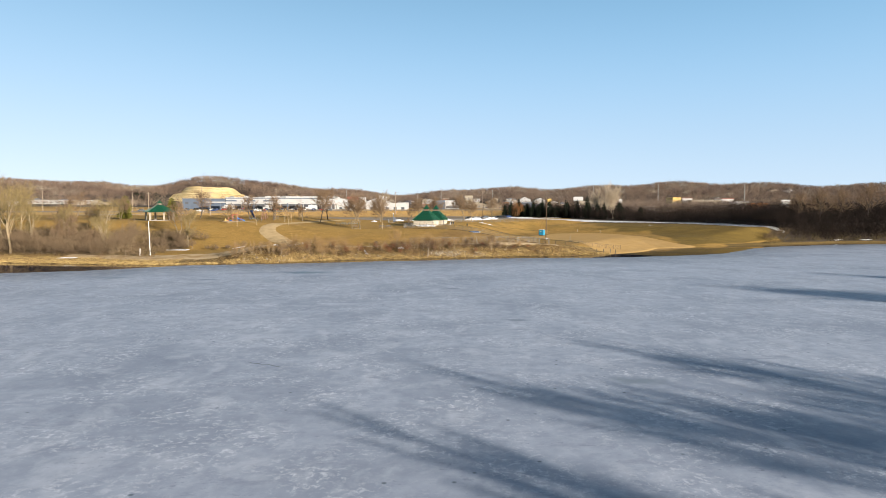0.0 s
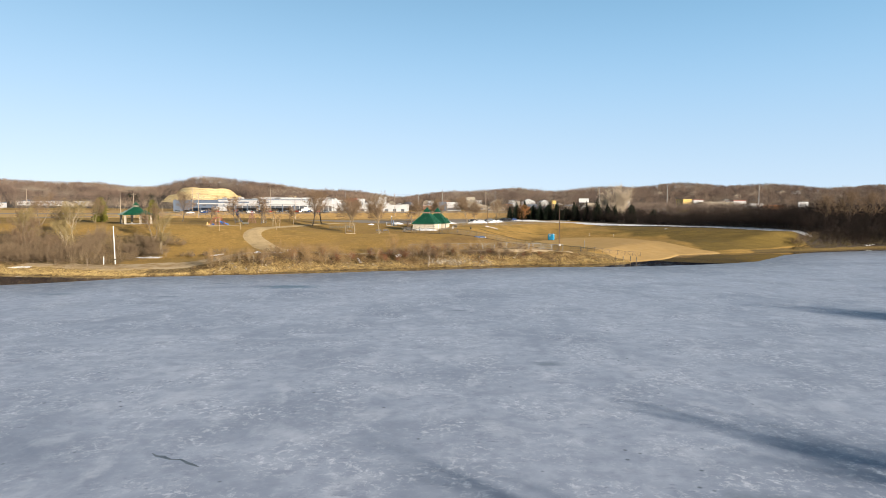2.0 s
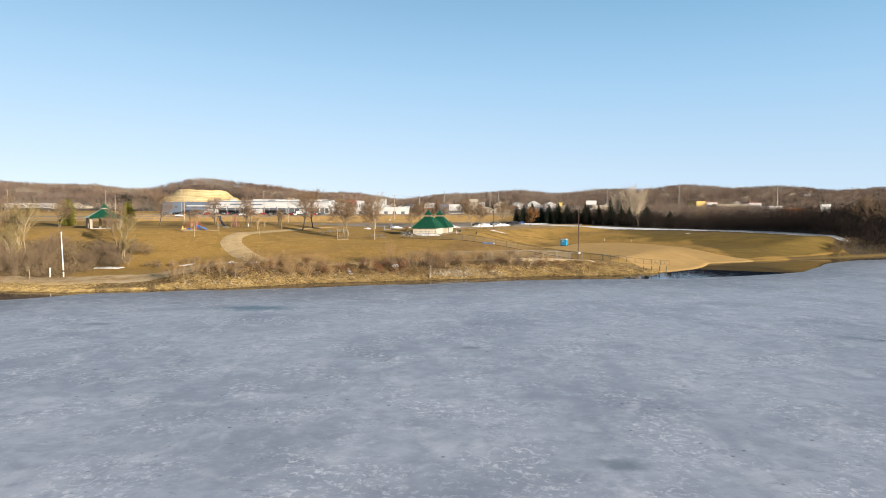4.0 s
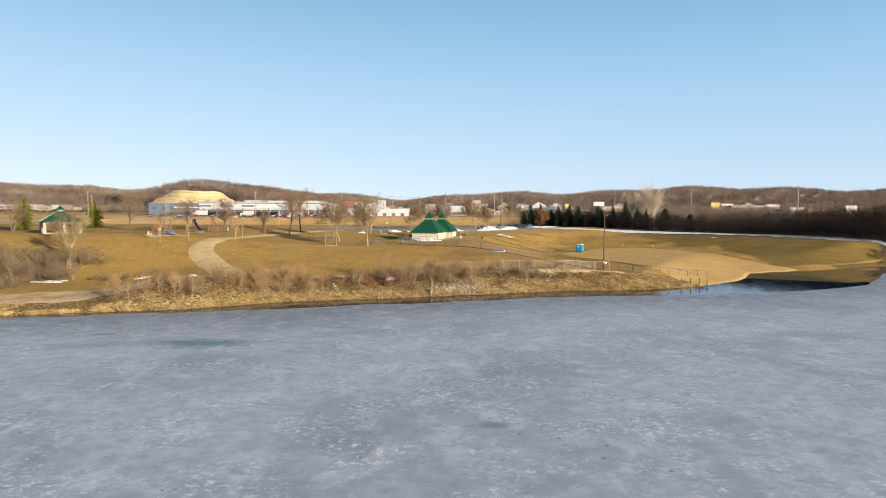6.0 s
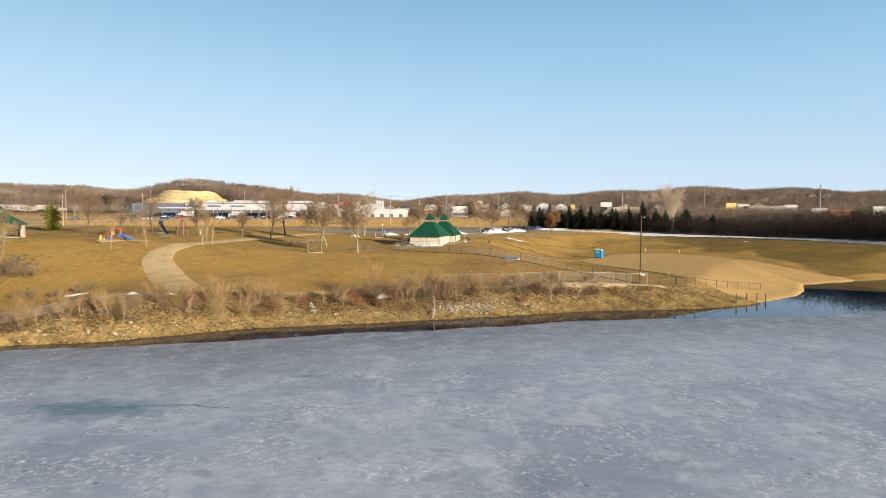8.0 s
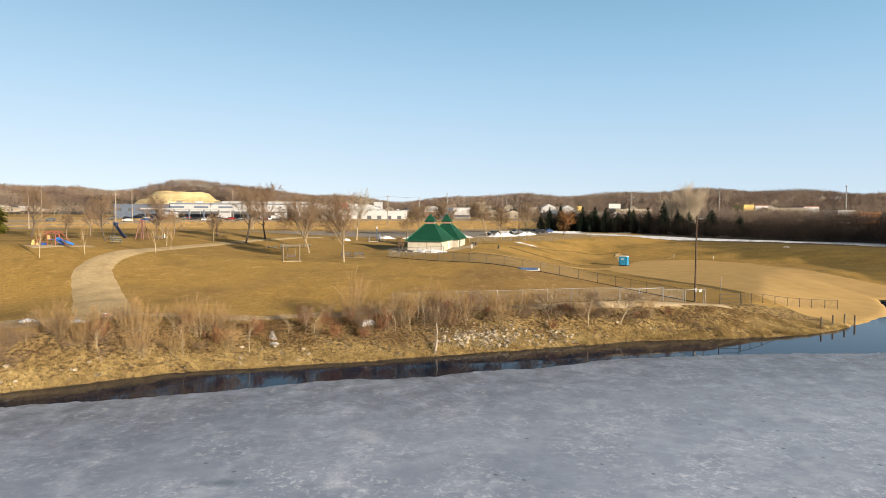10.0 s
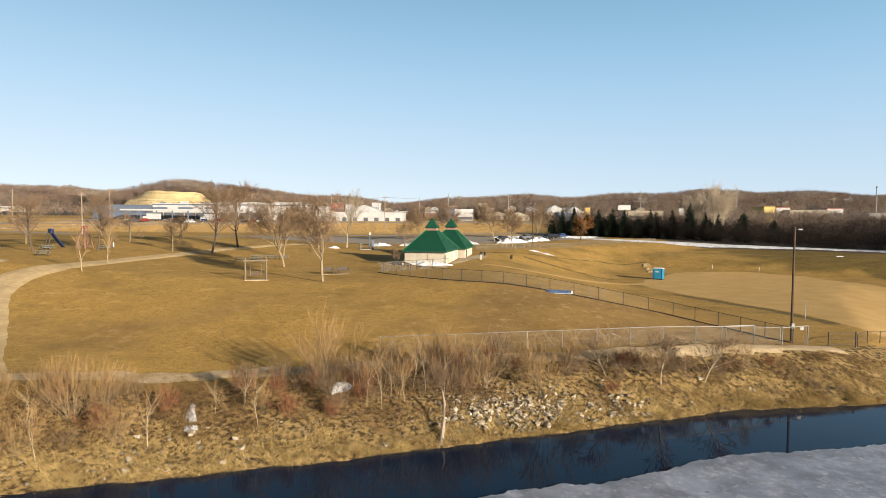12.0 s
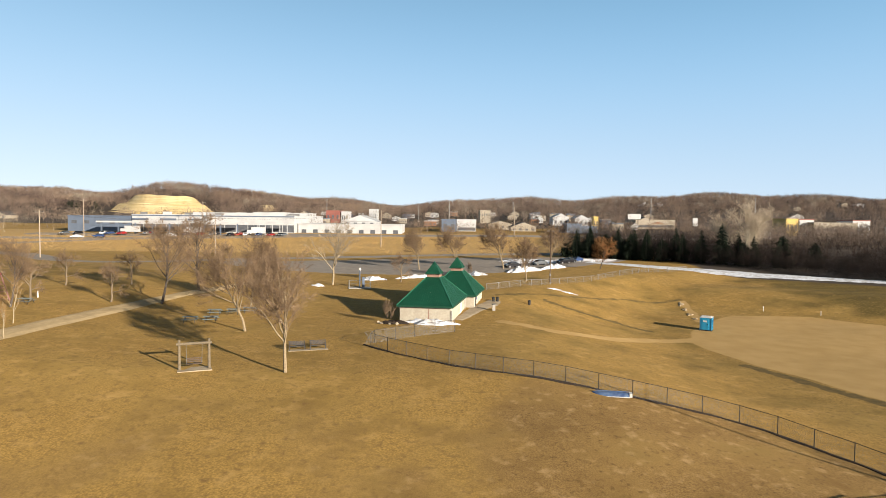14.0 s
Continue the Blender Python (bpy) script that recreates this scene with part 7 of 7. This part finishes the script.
superstore()
shop("store", -130, -112, 566, 30, 23.6, SHOP_WHITE, "white store on the rise behind", windows=4)
shop("store", -104, -94, 570, 24, 23.2, SHOP_WHITE, "white store on the rise behind", windows=3)
shop("store", -89, -79, 604, 20, 25.6, SHOP_RED, "red-fronted store on the rise behind", windows=3)
shop("store", -78, -73, 604, 16, 25.0, SHOP_WHITE, "white store beside the red one", windows=3)
shop("store", -62, -56, 640, 16, 27.5, SHOP_WHITE, "small white store on the rise", windows=4)
shop("shed", -5, 3.0, 484, 14, 20.2, SHOP_GREY, "grey metal shed beyond the marsh", windows=2)
shop("store", 3.5, 14, 494, 16, 20.2, SHOP_WHITE, "low white store beyond the marsh", windows=1, win_z=(0.15, 0.4))
shop("office_building", 23.7, 31.5, 622, 18, 27.2, TAN_WALL, "tan three-storey office with dark window bands", windows=6, win_z=(0.62, 0.8))
shop("store", 23, 37, 524, 16, 18.2, TAN_WALL, "tan store with a shallow roof", windows=4, gable=1.8)
shop("house", 34, 48, 500, 12, 15.6, TAN_WALL, "tan house with a dark gabled roof", "house", windows=4, gable=2.7)
shop("house", 72, 83, 584, 14, 22.5, SHOP_WHITE, "white gabled house among trees", "house", windows=3, gable=3.0, roof=SHOP_WHITE)
shop("house", 86, 95, 578, 14, 22.0, SHOP_WHITE, "white gabled house among trees", "house", windows=3, gable=2.5, roof=SHOP_WHITE)
shop("warehouse", 59, 79, 486, 18, 17.2, SHOP_GREY, "long low grey warehouse behind the spruces", windows=1)
shop("warehouse", 123.8, 150, 566, 24, 21.3, TAN_WALL, "long low pale warehouse above the treeline", windows=1, win_z=(0.3, 0.5))
shop("house", 300, 312, 700, 12, 0, SHOP_WHITE, "small white house on the wooded slope", "house", windows=3, gable=3)
shop("house", 240, 251, 930, 12, 0, SHOP_WHITE, "small white house on the wooded ridge", "house", windows=3, gable=3)
shop("house", 262, 272, 940, 12, 0, SHOP_WHITE, "small white house on the wooded ridge", "house", windows=3, gable=3)
YELLOW_WALL = mat("yellow_cladding", (0.515, 0.361, 0.115), (0.448, 0.307, 0.091), 3.0, 0.7)
shop("store", 172, 178, 470, 14, 22.4, YELLOW_WALL, "yellow-fronted store above the treeline", windows=3)
shop("store", 179.8, 187.2, 472, 14, 22.2, SHOP_WHITE, "white store with a red parapet", windows=4, roof=SHOP_RED)
shop("warehouse", 184, 206, 466, 18, 20.6, TAN_WALL, "long pale warehouse above the thicket", windows=1, win_z=(0.35, 0.6))
shop("store", 203.5, 214.5, 416, 14, 17.5, ORANGE_BRICK, "orange brick store behind the thicket", windows=3)
shop("store", 196, 204, 420, 12, 18.6, SHOP_WHITE, "white store wing behind the thicket", windows=2)
shop("greenhouse", -398, -346, 612, 22, 22.0, SHOP_WHITE, "long pale shed far beyond the gazebo", windows=8)
shop("house", -330, -318, 600, 12, 17.5, TAN_WALL, "tan roadside house far off", "house", windows=3, gable=3)


for x, y in ((150, 640), (172, 700), (420, 880), (470, 900), (-22, 760), (58, 730), (-62, 748), (330, 860), (-130, 700), (100, 690), (244, 918), (300, 905), (452, 930), (380, 840), (505, 925)):
    shop("house", x, x + 8, y, 9, float(land(x, y)) + 3.5, (TAN_WALL, SHOP_WHITE)[int(x) % 2], "small pale house among bare hillside trees", "house", windows=2, win_z=(0.4, 0.6), gable=2.0)

shop("store", 212.7, 221.8, 480, 14, 22.0, SHOP_WHITE, "white roadside store with a red parapet", windows=3, roof=SHOP_RED)
shop("warehouse", 137, 149, 440, 12, 15.8, SHOP_WHITE, "low white-roofed shed behind the thicket", windows=3)
shop("store", 61.5, 69, 480, 14, 18.6, SHOP_GREY, "dark grey workshop behind the spruces", windows=3)
shop("store", 94.5, 97.5, 560, 6, 23.0, YELLOW_WALL, "small yellow kiosk beyond the white houses", windows=2)
rt = random.Random(77)
TOWN = ((TAN_WALL, "tan"), (SHOP_WHITE, "white"), (SHOP_GREY, "blue-grey"), (BRICK_WALL, "brown brick"), (SHOP_WHITE, "white"))
for i in range(46):
    if i < 20:
        x, y = rt.uniform(-128, -15), rt.uniform(560, 760)
    elif i < 38:
        x, y = rt.uniform(-5, 140), rt.uniform(540, 760)
    else:
        x, y = rt.uniform(-420, -330), rt.uniform(480, 640)
    w, g = rt.uniform(4.5, 10), float(land(x, y))
    wall, tone = TOWN[i % 5]
    pitched = rt.random() < 0.45
    shop("house" if pitched else "store", x, x + w, y, rt.uniform(6, 11), g + rt.uniform(2.6, 4.2), wall, tone + (" house with a dark pitched roof in the town" if pitched else " flat-roofed store in the town"), "house" if pitched else "building",
         windows=rt.randint(2, 4), win_z=(0.35, 0.65), gable=rt.uniform(1.2, 2.0) if pitched else 0.0, roof=None if pitched else (SHOP_WHITE, SHOP_GREY)[i % 2])
far_woods("town_brush", [(rt.uniform(-150, -10), rt.uniform(515, 600), rt.uniform(3.0, 6.0)) for _ in range(420)] + [(rt.uniform(-10, 150), rt.uniform(470, 600), rt.uniform(3.0, 6.5)) for _ in range(520)], 70, TWIG_BRUSH, "low bare brush between the town's roofs", 0.09, 0.5, 23, 0.0)
far_woods("roadside_brush", [(rt.uniform(112, 250), rt.uniform(385, 460), rt.uniform(7.0, 9.8)) for _ in range(1000)], 90, TWIG_BRUSH, "bare brown trees before the roadside stores", 0.075, 0.42, 24, 0.05)
far_woods("town_pines", [(rt.uniform(-130, 130), rt.uniform(500, 680), rt.uniform(4, 8)) for _ in range(60)], 90, NEEDLE, "scattered dark evergreens among the town's roofs", 0.12, 0.24, 21, 0.05)
far_woods("quarry_pines", [(rt.gauss(-346, 9), rt.gauss(742, 8), rt.uniform(8, 13)) for _ in range(16)], 110, NEEDLE, "clump of dark evergreens beside the quarry", 0.12, 0.3, 22, 0.05)


def billboard(x, y, z, w, h, label):
    g = float(land(x, y))
    e = thing("billboard", x, y, g, 0, label, "billboard", "billboards")
    part("panel", box(w, 0.5, h, (0, 0, z - g)), SHOP_WHITE, e, bevel=0.05)
    part("border", joined(box(w + 0.5, 0.3, 0.3, (0, 0.1, z - g - 0.3)), box(w + 0.5, 0.3, 0.3, (0, 0.1, z - g + h))), DARK_STEEL, e)
    for s in (-1, 1):
        part("post", rod((s * w * 0.3, 0.4, -0.5), (s * w * 0.3, 0.4, z - g + 1), 0.25), DARK_STEEL, e)


billboard(122, 563, 22.0, 8.5, 3.4, "blank white billboard on posts")
billboard(218, 400, 15.5, 6.0, 4.4, "blank white billboard behind the thicket")
billboard(153, 540, 18.0, 3.0, 5.0, "narrow white sign on posts")
patch("planting_bed", -10.6, 229.4, 2.0, 0.9, -10, 0.3, LITTER, "dark mulched planting bed at the restroom's corner", "bed", 2.2, kind="structure")
for x, y, size, turn in ((-12.3, 228.7, 0.75, 10), (-11.2, 228.4, 0.6, 80), (-10.1, 227.9, 0.8, 150), (-12.8, 229.8, 0.5, 220)):
    boulder = new("boulder", stone_mesh(40 + int(turn)))
    boulder.matrix_basis = pose(x, y, float(land(x, y)) + 0.2 * size, 0, 0, turn) @ Matrix.Scale(size, 4)
    tagged(boulder, "pale rounded boulder edging the planting bed", "stone", "boulders of the planting bed")
riprap()
